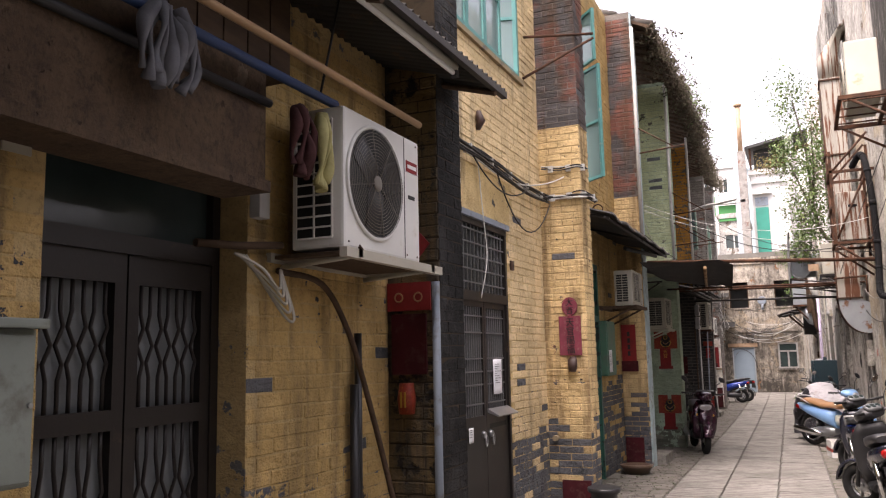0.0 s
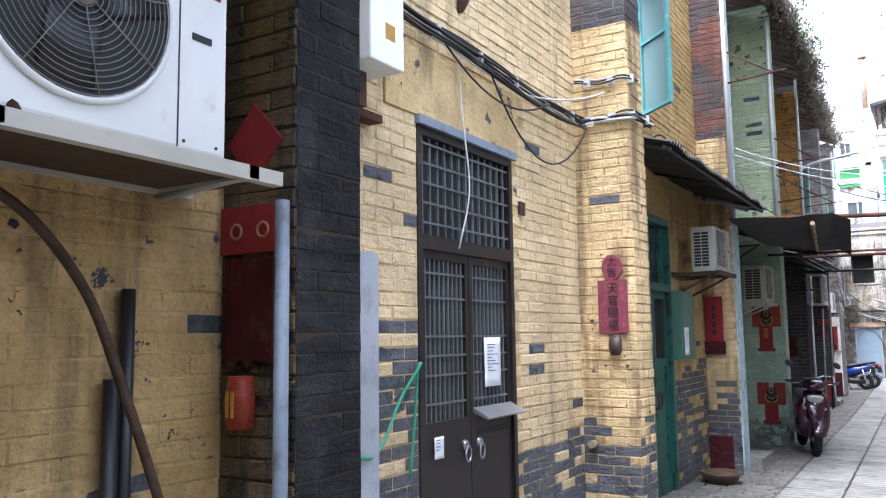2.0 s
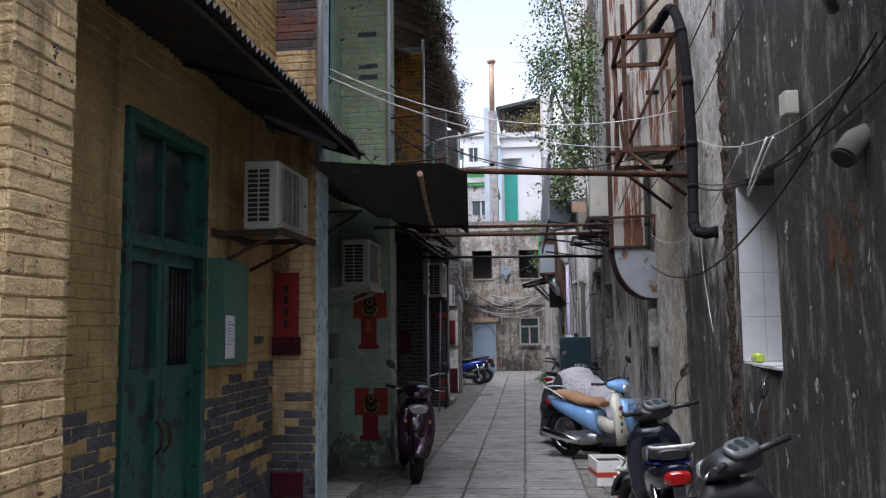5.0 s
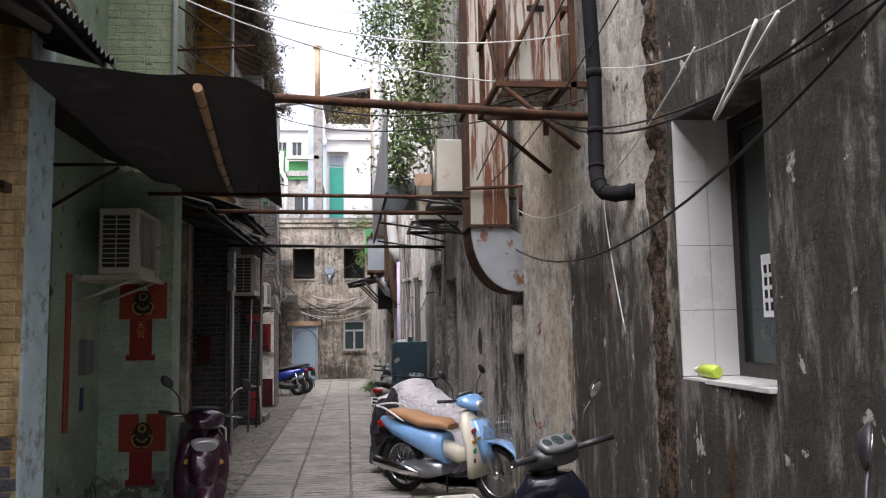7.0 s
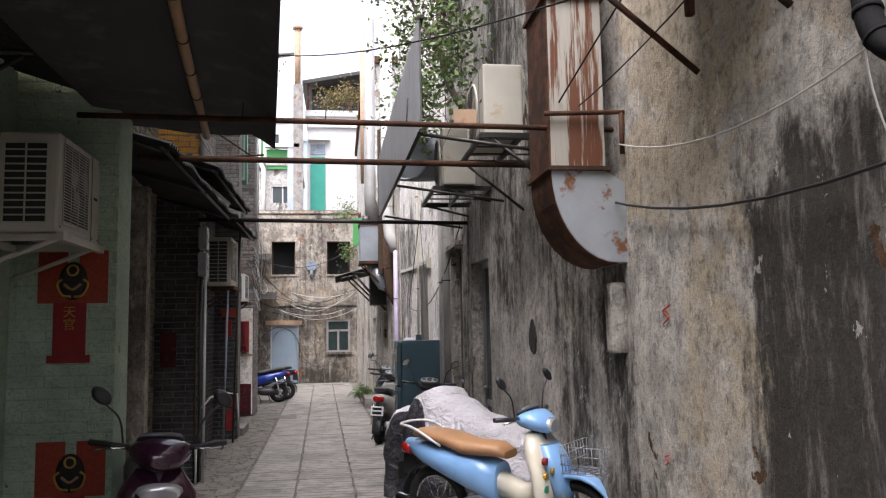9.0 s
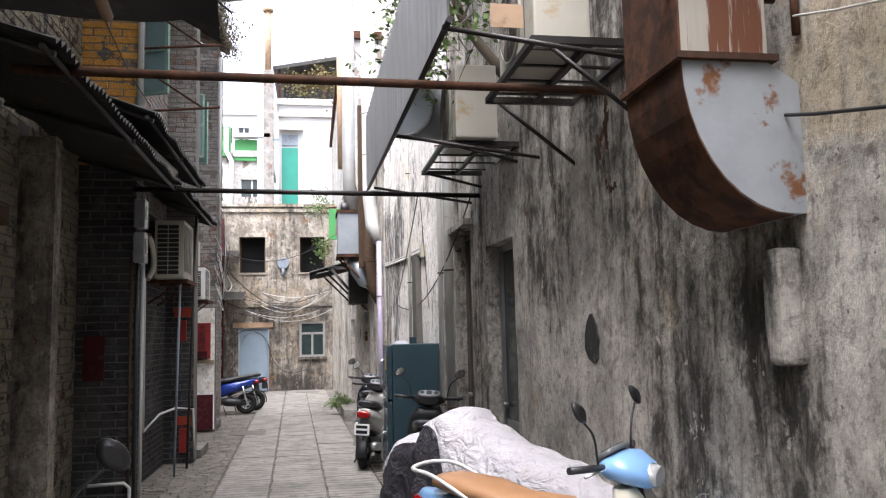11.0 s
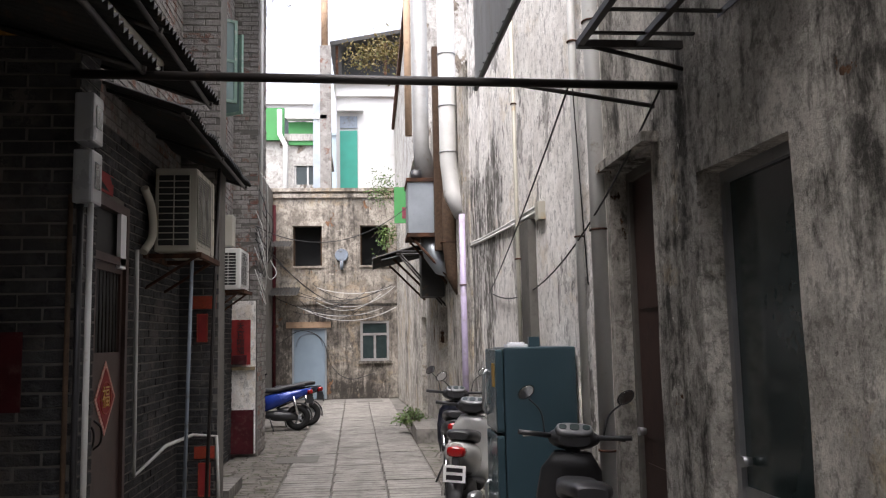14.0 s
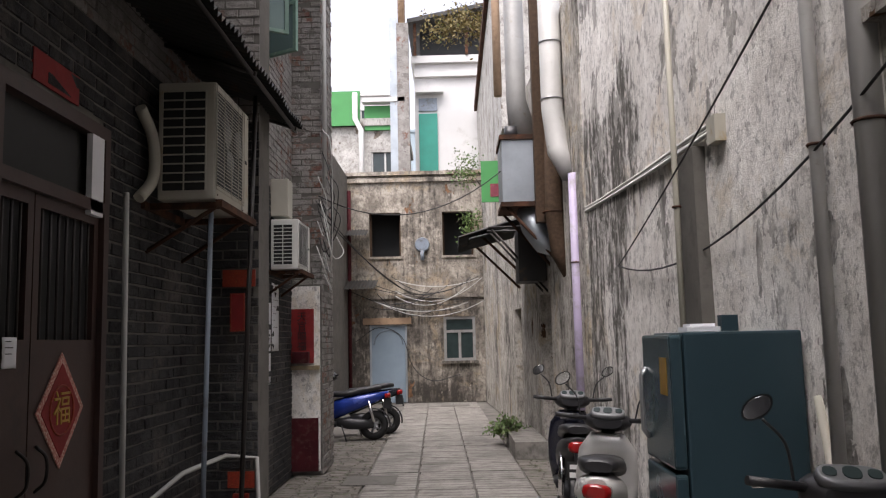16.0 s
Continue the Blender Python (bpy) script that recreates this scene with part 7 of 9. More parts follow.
# papers on the brick pier
for x0, x1, z0, z1, frame_mat in ((-2.07, -1.82, 2.02, 2.15, None), (-2.01, -1.90, 1.68, 1.97, "gold"), (-2.02, -1.82, 0.52, 0.64, None), (-1.98, -1.86, 0.15, 0.48, "gold")):
    t = thing("red_strip", "red paper strip on a grey brick pier", "charm")
    part("paper", boxes((x0 + 0.25, x1 + 0.25, 21.87, 21.885, z0, z1)), MAT["orange_red" if frame_mat is None else "red"], t)
    if frame_mat:
        part("border", boxes((x0 + 0.25, x0 + 0.26, 21.865, 21.87, z0, z1), (x1 + 0.24, x1 + 0.25, 21.865, 21.87, z0, z1), (x0 + 0.26, x1 + 0.24, 21.865, 21.87, z0, z0 + 0.01), (x0 + 0.26, x1 + 0.24, 21.865, 21.87, z1 - 0.01, z1)), MAT["orange_red"], t)
tagged(part("low_step", boxes((-1.7, -1.5, 22.3, 23.2, 0, 0.12)), MAT["slab"]), "low stone step beside a front", "step", kind="structure")

# ---- seventh bay and end pier ----
t = thing("yellow_gate", "yellow folding iron gate in a brick front", "gate")
for k in range(9):
    part("bar", rods(0.009, ((-2.0, 22.92 + 0.118 * k, 0.05), (-2.0, 22.92 + 0.118 * k, 2.25))), MAT["ac_cream"], t)
for z in (0.3, 0.8, 1.3, 1.8):
    part("rail", rods(0.008, ((-1.99, 22.9, z), (-1.99, 23.9, z))), MAT["ac_cream"], t)
notice("paper_poster", Matrix.Translation((-2.045, 24.0, 1.15)) @ EAST, 0.5, 0.9, 0, "torn white poster on a brick wall")
notice("paper_poster", Matrix.Translation((-2.045, 24.55, 1.5)) @ EAST, 0.35, 0.75, 6, "faded white poster on a brick wall")
ac_unit(pose(-1.72, 24.75, 2.38), 0.72, 0.55, 0.30, "ac_white", "white air conditioner on a rusty bracket", face="square")
shelf_bracket(pose(-1.69, 24.75, 2.375), 0.76, 0.36, "rust", "rusty bracket under a white air conditioner", 0.25)
tagged(part("fuse_box", boxes((-2.05, -1.85, 24.5, 24.75, 2.98, 3.4), bevel=0.012), MAT["ac_cream"]), "cream fuse box above an air conditioner", "box")
t = thing("blessing_tablet", "red shrine tablet with black characters on a cement pier", "shrine")
part("cement_face", boxes((-2.15, -1.70, 25.66, 25.69, 0.05, 2.28)), MAT["right_far"], t)
part("tablet", boxes((-2.06, -1.77, 25.64, 25.66, 1.34, 2.0)), MAT["red"], t)
part("offering_shelf", boxes((-2.02, -1.82, 25.55, 25.64, 1.34, 1.48), bevel=0.01), MAT["maroon"], t)
part("base_panel", boxes((-2.1, -1.72, 25.64, 25.66, 0.05, 0.68)), MAT["maroon"], t)
part("ledge", boxes((-2.15, -1.70, 25.6, 25.66, 1.26, 1.31)), MAT["mortar"], t)
writing("天官賜福", 0.12, MAT["black_char"], t, Matrix.Translation((-1.915, 25.637, 1.90)) @ UP_FROM_SOUTH, "character")
casement(pose(-2.06, 23.2, 4.6), 1.0, 1.7, 2, "pale green casement window, leaf swung out", {(1, 2): 60, (0, 2): -60}, "sage")
casement(pose(-1.93, 11.2, 4.5), 1.1, 1.8, 2, "pale green casement window above the shade cloth", {(1, 2): 30}, "sage")
casement(pose(-1.98, 18.8, 4.5), 1.0, 1.7, 2, "pale green casement window above an awning", {(1, 2): 65}, "sage")


# ---- roofs of the row ----
def roof(y0, y1, z, xe, label):
    t = thing("tiled_roof", label, "roof")
    bm = B()
    n = int((y1 - y0) / 0.2)
    for k in range(n):
        y = y0 + 0.2 * (k + 0.5)
        for j in range(9):
            u0, u1 = j / 9, (j + 1.15) / 9
            a = Vector((xe + 0.02 - 2.6 * u0, y, z + 1.2 * u0 + 0.03))
            b = Vector((xe + 0.02 - 2.6 * u1, y, z + 1.2 * u1))
            tube(bm, [a, b], 0.07, 6)
    part("tile_rows", bm, MAT["roof_tile"], t)
    bm = B()
    prism(bm, [(xe - 2.6, z + 1.14), (xe, z - 0.06), (xe, z - 0.01), (xe - 2.6, z + 1.19)], y0, y1, "y")
    part("roof_deck", bm, MAT["wood"], t)
    for k in range(int((y1 - y0) / 0.45)):
        y = y0 + 0.2 + 0.45 * k
        part("rafter", rods(0.03, ((xe - 1.2, y, z + 0.44), (xe - 0.02, y, z - 0.1))), MAT["wood"], t)
    return t


roof(10.3, 17.9, 7.15, -1.05, "old tiled roof with overhanging dark eaves")
roof(17.9, 22.2, 7.35, -1.3, "old tiled roof with weeds along the eaves")
roof(22.2, 26.6, 7.55, -1.55, "old tiled roof at the end of the row")


def weeds(name, label, spots, n, size, mats, seed, droop=0.5, up=0.0, stems=True):
    """Clumps of thin stems with many small leaves."""
    rnd = random.Random(seed)
    t = thing(name, label, "plant")
    verts, faces = [], []
    stem = B()
    for _ in range(n):
        c = Vector(rnd.choice(spots)) + Vector((rnd.gauss(0, size * 0.25), rnd.gauss(0, size * 0.4), rnd.gauss(0, size * 0.12)))
        d = Vector((rnd.gauss(0, 1), rnd.gauss(0, 1), rnd.gauss(up, 0.6))).normalized()
        L = size * rnd.uniform(0.4, 1.1)
        pts = [c + d * L * s + Vector((0, 0, -droop * L * s * s)) for s in (0, 0.33, 0.66, 1.0)]
        if stems:
            tube(stem, pts, [0.006, 0.005, 0.004, 0.002], 3, cap=False)
        for i in range(rnd.randint(5, 10)):
            p = pts[0].lerp(pts[3], rnd.random()) + Vector((rnd.gauss(0, .03), rnd.gauss(0, .03), rnd.gauss(0, .03)))
            a = Vector((rnd.gauss(0, 1), rnd.gauss(0, 1), rnd.gauss(-0.3, 1))).normalized()
            b = a.orthogonal().normalized() * rnd.uniform(0.012, 0.025)
            l = a * rnd.uniform(0.04, 0.085)
            k = len(verts)
            verts += [p, p + l * 0.5 + b, p + l, p + l * 0.5 - b]
            faces.append((k, k + 1, k + 2, k + 3))
    if stems:
        part("stems", stem, MAT["bark"], t)
    else:
        stem.free()
    me = bpy.data.meshes.new("leaves")
    me.from_pydata(verts, [], faces)
    me.materials.append(MAT[mats])
    lf = new("leaves", me)
    lf.parent = t
    tagged(lf, kind="stuff")
    return t


weeds("roof_weeds", "dry weeds hanging along tiled eaves", [(-1.05, 10.5 + 0.25 * k, 7.15) for k in range(30)], 420, 0.34, "thatch", 11, 0.8)
weeds("roof_weeds", "green and dry weeds on old eaves", [(-1.3, 17.9 + 0.25 * k, 7.35) for k in range(18)] + [(-1.5, 22.3 + 0.3 * k, 7.55) for k in range(14)], 420, 0.34, "thatch", 12, 0.8)
weeds("roof_weeds", "green weeds sprouting from old eaves", [(-1.05, 14.0 + 0.3 * k, 7.25) for k in range(9)] + [(-1.3, 18.5, 7.45), (-1.3, 19.2, 7.5)], 120, 0.4, "leaf", 13, 0.3, 0.6)

# ---- iron brackets on the upper pilasters ----
for y, x, z in ((13.38, -1.3, 4.5), (17.68, -1.5, 4.4), (13.38, -1.3, 3.9), (17.68, -1.5, 3.8), (10.2, -1.36, 5.0)):
    t = thing("washing_bracket", "rusty iron washing bracket on a pilaster", "bracket")
    part("arm", rods(0.012, ((x, y - 0.02, z), (x + 0.75, y - 0.05, z + 0.05))), MAT["rust"], t)
    part("stay", rods(0.010, ((x, y - 0.02, z + 0.45), (x + 0.6, y - 0.04, z + 0.04))), MAT["rust"], t)
for x, y in ((-1.30, 13.30), (-1.46, 17.62), (-1.33, 10.16), (-1.62, 25.62)):
    tagged(part("downpipe", tubes(0.028, [(x, y, 3.5), (x, y, 7.1)], n=8), MAT["white_pipe"]), "pale downpipe on the edge of a pilaster", "pipe")

# ---- right wall: tiled window recess, doors, pipes ----
def tiled_window():
    t = thing("recessed_window", "deep window recess lined with white tiles, dark pane", "window")
    xw = right_x(9.6)
    for i in range(2):
        for j in range(4):
            part("tile", boxes((xw + 0.005 + 0.172 * i, xw + 0.174 + 0.172 * i, 9.585, 9.598, 1.535 + 0.33 * j, 1.862 + 0.33 * j)), MAT["tile"], t)
    part("window_sill", boxes((xw + 0.006, xw + 0.36, 8.725, 9.597, 1.512, 1.53)), MAT["tile"], t)
    part("window_frame", boxes((xw + 0.30, xw + 0.34, 9.52, 9.585, 1.53, 2.85), (xw + 0.30, xw + 0.34, 8.73, 8.79, 1.53, 2.85), (xw + 0.30, xw + 0.34, 8.79, 9.52, 1.53, 1.6), (xw + 0.30, xw + 0.34, 8.79, 9.52, 2.78, 2.85), (xw + 0.30, xw + 0.34, 9.13, 9.18, 1.6, 2.78)), MAT["dark_iron"], t)
    part("pane", boxes((xw + 0.325, xw + 0.332, 8.79, 9.52, 1.6, 2.78)), MAT["window_dark"], t)
    part("pane_label", boxes((xw + 0.318, xw + 0.324, 9.22, 9.34, 1.82, 2.12)), MAT["paper"], t, "pale paper label on a pane")
    part("label_bar", boxes(*[(xw + 0.315, xw + 0.318, y, y + 0.025, 1.85 + 0.06 * k, 1.89 + 0.06 * k) for y in (9.24, 9.29) for k in range(4)]), MAT["ink"], t)
    b = thing("plastic_bottle", "yellow-green plastic bottle lying on a window sill", "bottle")
    part("bottle_body", loft(B(), [((xw + 0.06, 9.31 + s, 1.566), (r, 0, 0), (0, 0, r)) for s, r in ((0.0, 0.024), (0.02, 0.034), (0.16, 0.034), (0.20, 0.016), (0.22, 0.014))], 14, 2), MAT["bottle"], b)
    part("cap", rods(0.015, ((xw + 0.06, 9.525, 1.566), (xw + 0.06, 9.555, 1.566)), n=12), MAT["white"], b)


tiled_window()
for y0, y1, top, mt, label in ((17.98, 18.72, 2.76, "brown", "dark brown timber door set deep in a plaster wall"), (16.55, 17.4, 2.5, "window_dark", "dark glazed metal door set in a plaster wall")):
    t = thing("recessed_door", label, "door")
    x = right_x((y0 + y1) / 2) + 0.13
    part("leaf", boxes((x, x + 0.05, y0 + 0.05, y1 - 0.05, 0.05, top - 0.06)), MAT[mt], t)
    part("door_frame", boxes((x - 0.03, x + 0.06, y0 + 0.002, y0 + 0.05, 0.03, top), (x - 0.03, x + 0.06, y1 - 0.05, y1 - 0.002, 0.03, top), (x - 0.03, x + 0.06, y0 + 0.05, y1 - 0.05, top - 0.06, top - 0.002)), MAT["mortar_grey" if mt == "brown" else "steel"], t)
    if mt == "brown":
        for k in range(3):
            part("door_panel", boxes((x - 0.012, x, y0 + 0.12, y1 - 0.12, 0.2 + 0.82 * k, 0.85 + 0.82 * k)), MAT["brown"], t)
    else:
        part("mid_rail", boxes((x - 0.01, x, y0 + 0.05, y1 - 0.05, 0.85, 0.92)), MAT["steel"], t)
    part("door_knob", loft(B(), [((x - 0.01, y1 - 0.12, 1.05), (0, 0.02, 0), (0, 0, 0.02)), ((x - 0.06, y1 - 0.12, 1.05), (0, 0.028, 0), (0, 0, 0.028))], 10), MAT["steel"], t)
tagged(part("door_hood", boxes((right_x(18) - 0.10, right_x(18), 17.85, 18.85, 2.78, 2.84)), MAT["right"]), "thin plaster hood over a door", "hood", kind="structure")
for x, y, r, z1, mt, label in ((1.60, 18.86, 0.06, 7.5, "white_pipe", "thick grey-white downpipe on a plaster wall"), (1.56, 19.25, 0.03, 6.5, "white_pipe", "thin pale downpipe on a plaster wall"), (1.31, 24.6, 0.05, 3.4, "lilac", "lilac painted downpipe on a wall"), (1.40, 20.9, 0.02, 5.5, "ac_cream", "thin cream pipe on a plaster wall")):
    t = tagged(part("downpipe", tubes(r, [(x, y, 0.0), (x, y, z1)], n=12), MAT[mt]), label, "pipe")
    for z in (0.9, 2.4, 3.9):
        if z < z1:
            part("pipe_clamp", torus(B(), (x, y, z), (0, 0, 1), r + 0.004, 0.008, 16, 5), MAT["rust"], t)
tagged(part("plaster_strip", boxes((1.46, 1.575, 20.7, 21.1, 0.9, 2.75)), MAT["mortar_grey"]), "raised grey cement strip on a pale wall", "plaster", kind="structure")
bundle([(1.50, 20.4, 2.80), (1.47, 21.6, 2.83), (1.42, 23.0, 2.88), (1.36, 24.4, 2.92), (1.32, 25.3, 2.94)], "pale pipes and cables strapped along a wall", "wire_white", 0.014, 31, 5, 0.035, False)
tagged(part("pale_ledge", boxes((1.49, 1.58, 20.35, 20.5, 2.70, 2.86)), MAT["ac_cream"]), "cream pipe end on a plaster wall", "pipe")


# ---- rusty exhaust duct ----
def exhaust_duct():
    t = thing("exhaust_duct", "rust-streaked zinc exhaust duct bent into the wall", "duct")
    part("shaft", boxes((1.45, 1.80, 12.79, 13.30, 2.72, 6.6)), MAT["rust_zinc"], t)
    part("shaft_side", boxes((1.44, 1.45, 12.79, 13.30, 2.72, 6.6)), MAT["rust"], t, "deep brown rusted side")
    for z in (2.70, 3.82, 5.2, 6.55):
        part("flange", boxes((1.42, 1.83, 12.76, 13.33, z, z + 0.025)), MAT["rust"], t)
    arc = [(1.45 + 0.42 * (1 - math.cos(radians(a))), 2.70 - 0.58 * math.sin(radians(a))) for a in range(0, 91, 10)]
    prism(bm := B(), arc + [(1.93, 2.12), (1.93, 2.62), (1.80, 2.70)], 12.79, 13.30, "y")
    part("elbow", bm, MAT["rusting_zinc"], t, "bare zinc elbow with rust bleeding in")
    bm = B()
    for (x0, z0), (x1, z1) in zip(arc, arc[1:]):
        v = [bm.verts.new(p) for p in ((x0 - 0.004, 12.785, z0 - 0.004), (x1 - 0.004, 12.785, z1 - 0.004), (x1 - 0.004, 13.305, z1 - 0.004), (x0 - 0.004, 13.305, z0 - 0.004))]
        bm.faces.new(v)
    bmesh.ops.remove_doubles(bm, verts=bm.verts[:], dist=0.0005)
    r = bmesh.ops.extrude_face_region(bm, geom=bm.faces[:])
    bmesh.ops.translate(bm, verts=[v for v in r["geom"] if isinstance(v, bmesh.types.BMVert)], vec=(-0.004, 0, -0.003))
    part("elbow_back", bm, MAT["rust"], t, "rusted curved back")
    part("support_arm", rods(0.016, ((1.40, 12.75, 3.05), (1.92, 12.75, 3.07)), ((1.90, 12.75, 3.07), (1.90, 12.75, 2.8))), MAT["rust"], t)
    part("upper_bend", loft(B(), [((1.62, 13.05, 6.6), (0.18, 0, 0), (0, 0.25, 0)), ((1.6, 13.05, 7.0), (0.18, 0, 0.03), (0, 0.25, 0)), ((1.8, 13.05, 7.5), (0.12, 0, 0.16), (0, 0.25, 0)), ((2.2, 13.05, 7.7), (0, 0, 0.2), (0, 0.25, 0))], 8, 8), MAT["rust_zinc"], t)


exhaust_duct()


def bar_across(y, x0, x1, z0, z1, r, label, mat="rust"):
    return tagged(part("cross_bar", rods(r, ((x0, y, z0), (x1, y, z1)), n=10), MAT[mat]), label, "bar")


bar_across(10.58, -1.35, 1.95, 3.30, 3.13, 0.028, "rusty pipe spanning the lane overhead")
bar_across(12.85, -1.4, 1.88, 3.02, 2.98, 0.018, "thin steel bar spanning the lane overhead")
bar_across(14.3, -1.4, 1.75, 3.08, 3.05, 0.024, "brown steel bar spanning the lane overhead")
bar_across(17.58, -1.5, 1.69, 3.06, 3.02, 0.024, "dark steel bar spanning the lane overhead", "dark_iron")
for k in range(3):
    tagged(part("bar_tie", tubes(0.004, [(0.55 - 0.5 * k, 12.85, 3.0), (0.56 - 0.5 * k, 12.85, 3.16)]), MAT["wire"]), "wire tie standing on a cross bar", "wire")


# ---- air conditioners and frames on the right ----
def iron_frame(x0, x1, y0, y1, z, label, mat="dark_iron", drop=0.45):
    t = thing("wall_rack", label, "bracket")
    for y in (y0, y1):
        part("arm", boxes((x0, x1, y - 0.02, y + 0.02, z - 0.04, z)), MAT[mat], t)
        part("brace", rods(0.014, ((x1 - 0.02, y, z - drop), (x0 + 0.08, y, z - 0.03))), MAT[mat], t)
    for x in (x0, (x0 + x1) / 2, x1 - 0.04):
        part("rail", boxes((x, x + 0.035, y0, y1, z - 0.035, z)), MAT[mat], t)
    n = int((y1 - y0) / 0.25)
    for k in range(n):
        y = y0 + (y1 - y0) * (k + 0.5) / n
        part("slat", boxes((x0, x1, y - 0.012, y + 0.012, z - 0.02, z - 0.008)), MAT[mat], t)
    return t


iron_frame(1.22, 1.85, 14.0, 15.1, 3.24, "dark iron frame holding an air conditioner")
t = ac_unit(pose(1.27, 14.5, 3.25, 0, 0, 180), 0.8, 0.58, 0.32, "ac_cream", "rust-stained cream air conditioner on an iron frame", side=False)
part("rust_stain", boxes((0.06, 0.24, 0.401, 0.406, 0.07, 0.2)), MAT["orange_pipe"], t, "orange rust stain")
iron_frame(1.12, 1.76, 16.3, 17.5, 3.24, "dark iron lattice shelf on a plaster wall", drop=0.16)
ac_unit(pose(1.22, 16.55, 3.245, 0, 0, 180), 0.7, 0.6, 0.34, "ac_cream", "grimy air conditioner with a round grille on an iron shelf", side=False)
t = thing("vent_duct", "round zinc ventilation duct elbow", "duct")
part("elbow", tubes([0.26] * 8, spline([(1.5, 17.25, 3.75), (1.15, 17.2, 3.72), (0.95, 17.0, 3.68)], 3) + [Vector((0.9, 16.9, 3.68))], n=20), MAT["zinc"], t)
part("flange", torus(B(), (0.9, 16.9, 3.68), (0.45, 0.9, 0), 0.26, 0.02, 24, 6), MAT["steel"], t)


def valance():
    t = thing("corrugated_screen", "hanging corrugated zinc screen on an iron frame", "screen")
    bm = B()
    p0, p1 = Vector((0.72, 13.65, 0)), Vector((0.64, 17.95, 0))
    n = 120
    for s in (0, 0.003):
        g = []
        for k in range(n + 1):
            u = k / n
            c = p0.lerp(p1, u)
            x = c.x + 0.014 * math.sin(k * math.pi / 2) + s
            g.append([bm.verts.new((x, c.y, z)) for z in (3.16, 3.55, 4.0 - 0.12 * u)])
        for a, b in zip(g, g[1:]):
            for j in range(2):
                bm.faces.new((a[j], b[j], b[j + 1], a[j + 1])).smooth = True
    part("sheet", bm, MAT["screen_zinc"], t)
    part("lower_rail", rods(0.016, ((0.72, 13.6, 3.15), (0.64, 18.0, 3.13))), MAT["dark_iron"], t)
    part("upper_rail", rods(0.016, ((0.74, 13.6, 4.0), (0.66, 18.0, 3.9))), MAT["dark_iron"], t)
    for y in (13.7, 15.8, 17.9):
        part("strut", rods(0.014, ((0.7, y, 3.15), (right_x(y), y, 3.0))), MAT["dark_iron"], t)


valance()


def rusty_tower():
    t = thing("rusty_rack", "rusty angle-iron rack with a grey tank high on the wall", "rack")
    y0, y1 = 10.9, 11.75
    for y in (y0, y1):
        for z in (3.46, 4.55):
            part("arm", boxes((1.38, right_x(y), y - 0.02, y + 0.02, z - 0.04, z)), MAT["rust"], t)
        part("upright", boxes((1.40, 1.44, y - 0.02, y + 0.02, 3.46, 4.85)), MAT["rust"], t)
        part("upright", boxes((1.90, 1.94, y - 0.02, y + 0.02, 3.30, 4.9)), MAT["rust"], t)
        part("brace", rods(0.018, ((1.40, y, 4.5), (1.95, y, 5.1))), MAT["rust"], t)
        part("brace", rods(0.018, ((1.95, y, 3.0), (1.42, y, 3.44))), MAT["rust"], t)
        part("brace", rods(0.016, ((1.44, y, 3.5), (1.90, y, 4.5))), MAT["rust"], t)
    for x in (1.38, 1.86):
        for z in (3.46, 4.0, 4.55):
            part("rail", boxes((x, x + 0.035, y0, y1, z - 0.035, z)), MAT["rust"], t)
    part("brace", rods(0.016, ((1.40, y0, 3.46), (1.40, y1, 4.5))), MAT["rust"], t)
    b = thing("metal_tank", "grey dented metal casing on a rusty rack", "casing")
    part("casing", boxes((1.47, 1.86, 10.95, 11.6, 3.48, 4.22), bevel=0.015), MAT["rust_zinc"], b)
    part("casing_label", boxes((1.62, 1.74, 10.944, 10.95, 3.98, 4.02)), MAT["ink"], b)


rusty_tower()
iron_frame(1.35, 2.2, 6.0, 7.2, 4.3, "dark iron frame high on the plaster wall", "rust", 0.5)
ac_unit(pose(1.45, 6.6, 4.31, 0, 0, 180), 0.8, 0.6, 0.3, "ac_cream", "pale air conditioner high on the plaster wall", side=False)
hose_line = spline([(1.72, 11.0, 4.6), (1.84, 10.72, 4.72), (1.90, 10.5, 4.3), (1.93, 10.45, 3.4), (1.91, 10.4, 2.85), (1.90, 10.32, 2.64), (1.95, 10.22, 2.57), (2.06, 10.12, 2.57)], 8)
t = tagged(part("black_hose", tubes(0.046, hose_line, n=12), MAT["hose_black"]), "thick black insulated hose wrapped in tape down a plaster wall", "hose")
for p, q in list(zip(hose_line, hose_line[1:]))[4::5]:
    part("tape_wrap", tubes(0.051, [p, p.lerp(q, 0.6)], n=12), MAT["hose_black"], t)
t = tagged(part("vent_pipe", tubes([0.055, 0.06, 0.064], [(2.22, 7.42, 2.74), (2.12, 7.38, 2.69), (2.05, 7.34, 2.60)], n=16), MAT["mortar_grey"]), "short pale vent pipe jutting from the wall", "pipe")
part("pipe_mouth", rods(0.055, ((2.046, 7.338, 2.595), (2.041, 7.336, 2.59)), n=16), MAT["dark"], t)
tagged(part("wall_pipe", tubes(0.03, spline([(2.25, 6.0, 3.55), (2.1, 6.4, 3.5), (2.0, 7.2, 3.42), (2.1, 7.5, 3.4)], 5), n=8), MAT["plastic"]), "black insulated pipe on the upper wall", "pipe")
tagged(part("lamp_box", boxes((2.02, 2.10, 8.1, 8.22, 3.02, 3.16), bevel=0.01), MAT["ac_cream"]), "small cream fitting hanging on a wire", "box")
# dark wall stain, added as a thin raised outline
bm = B()
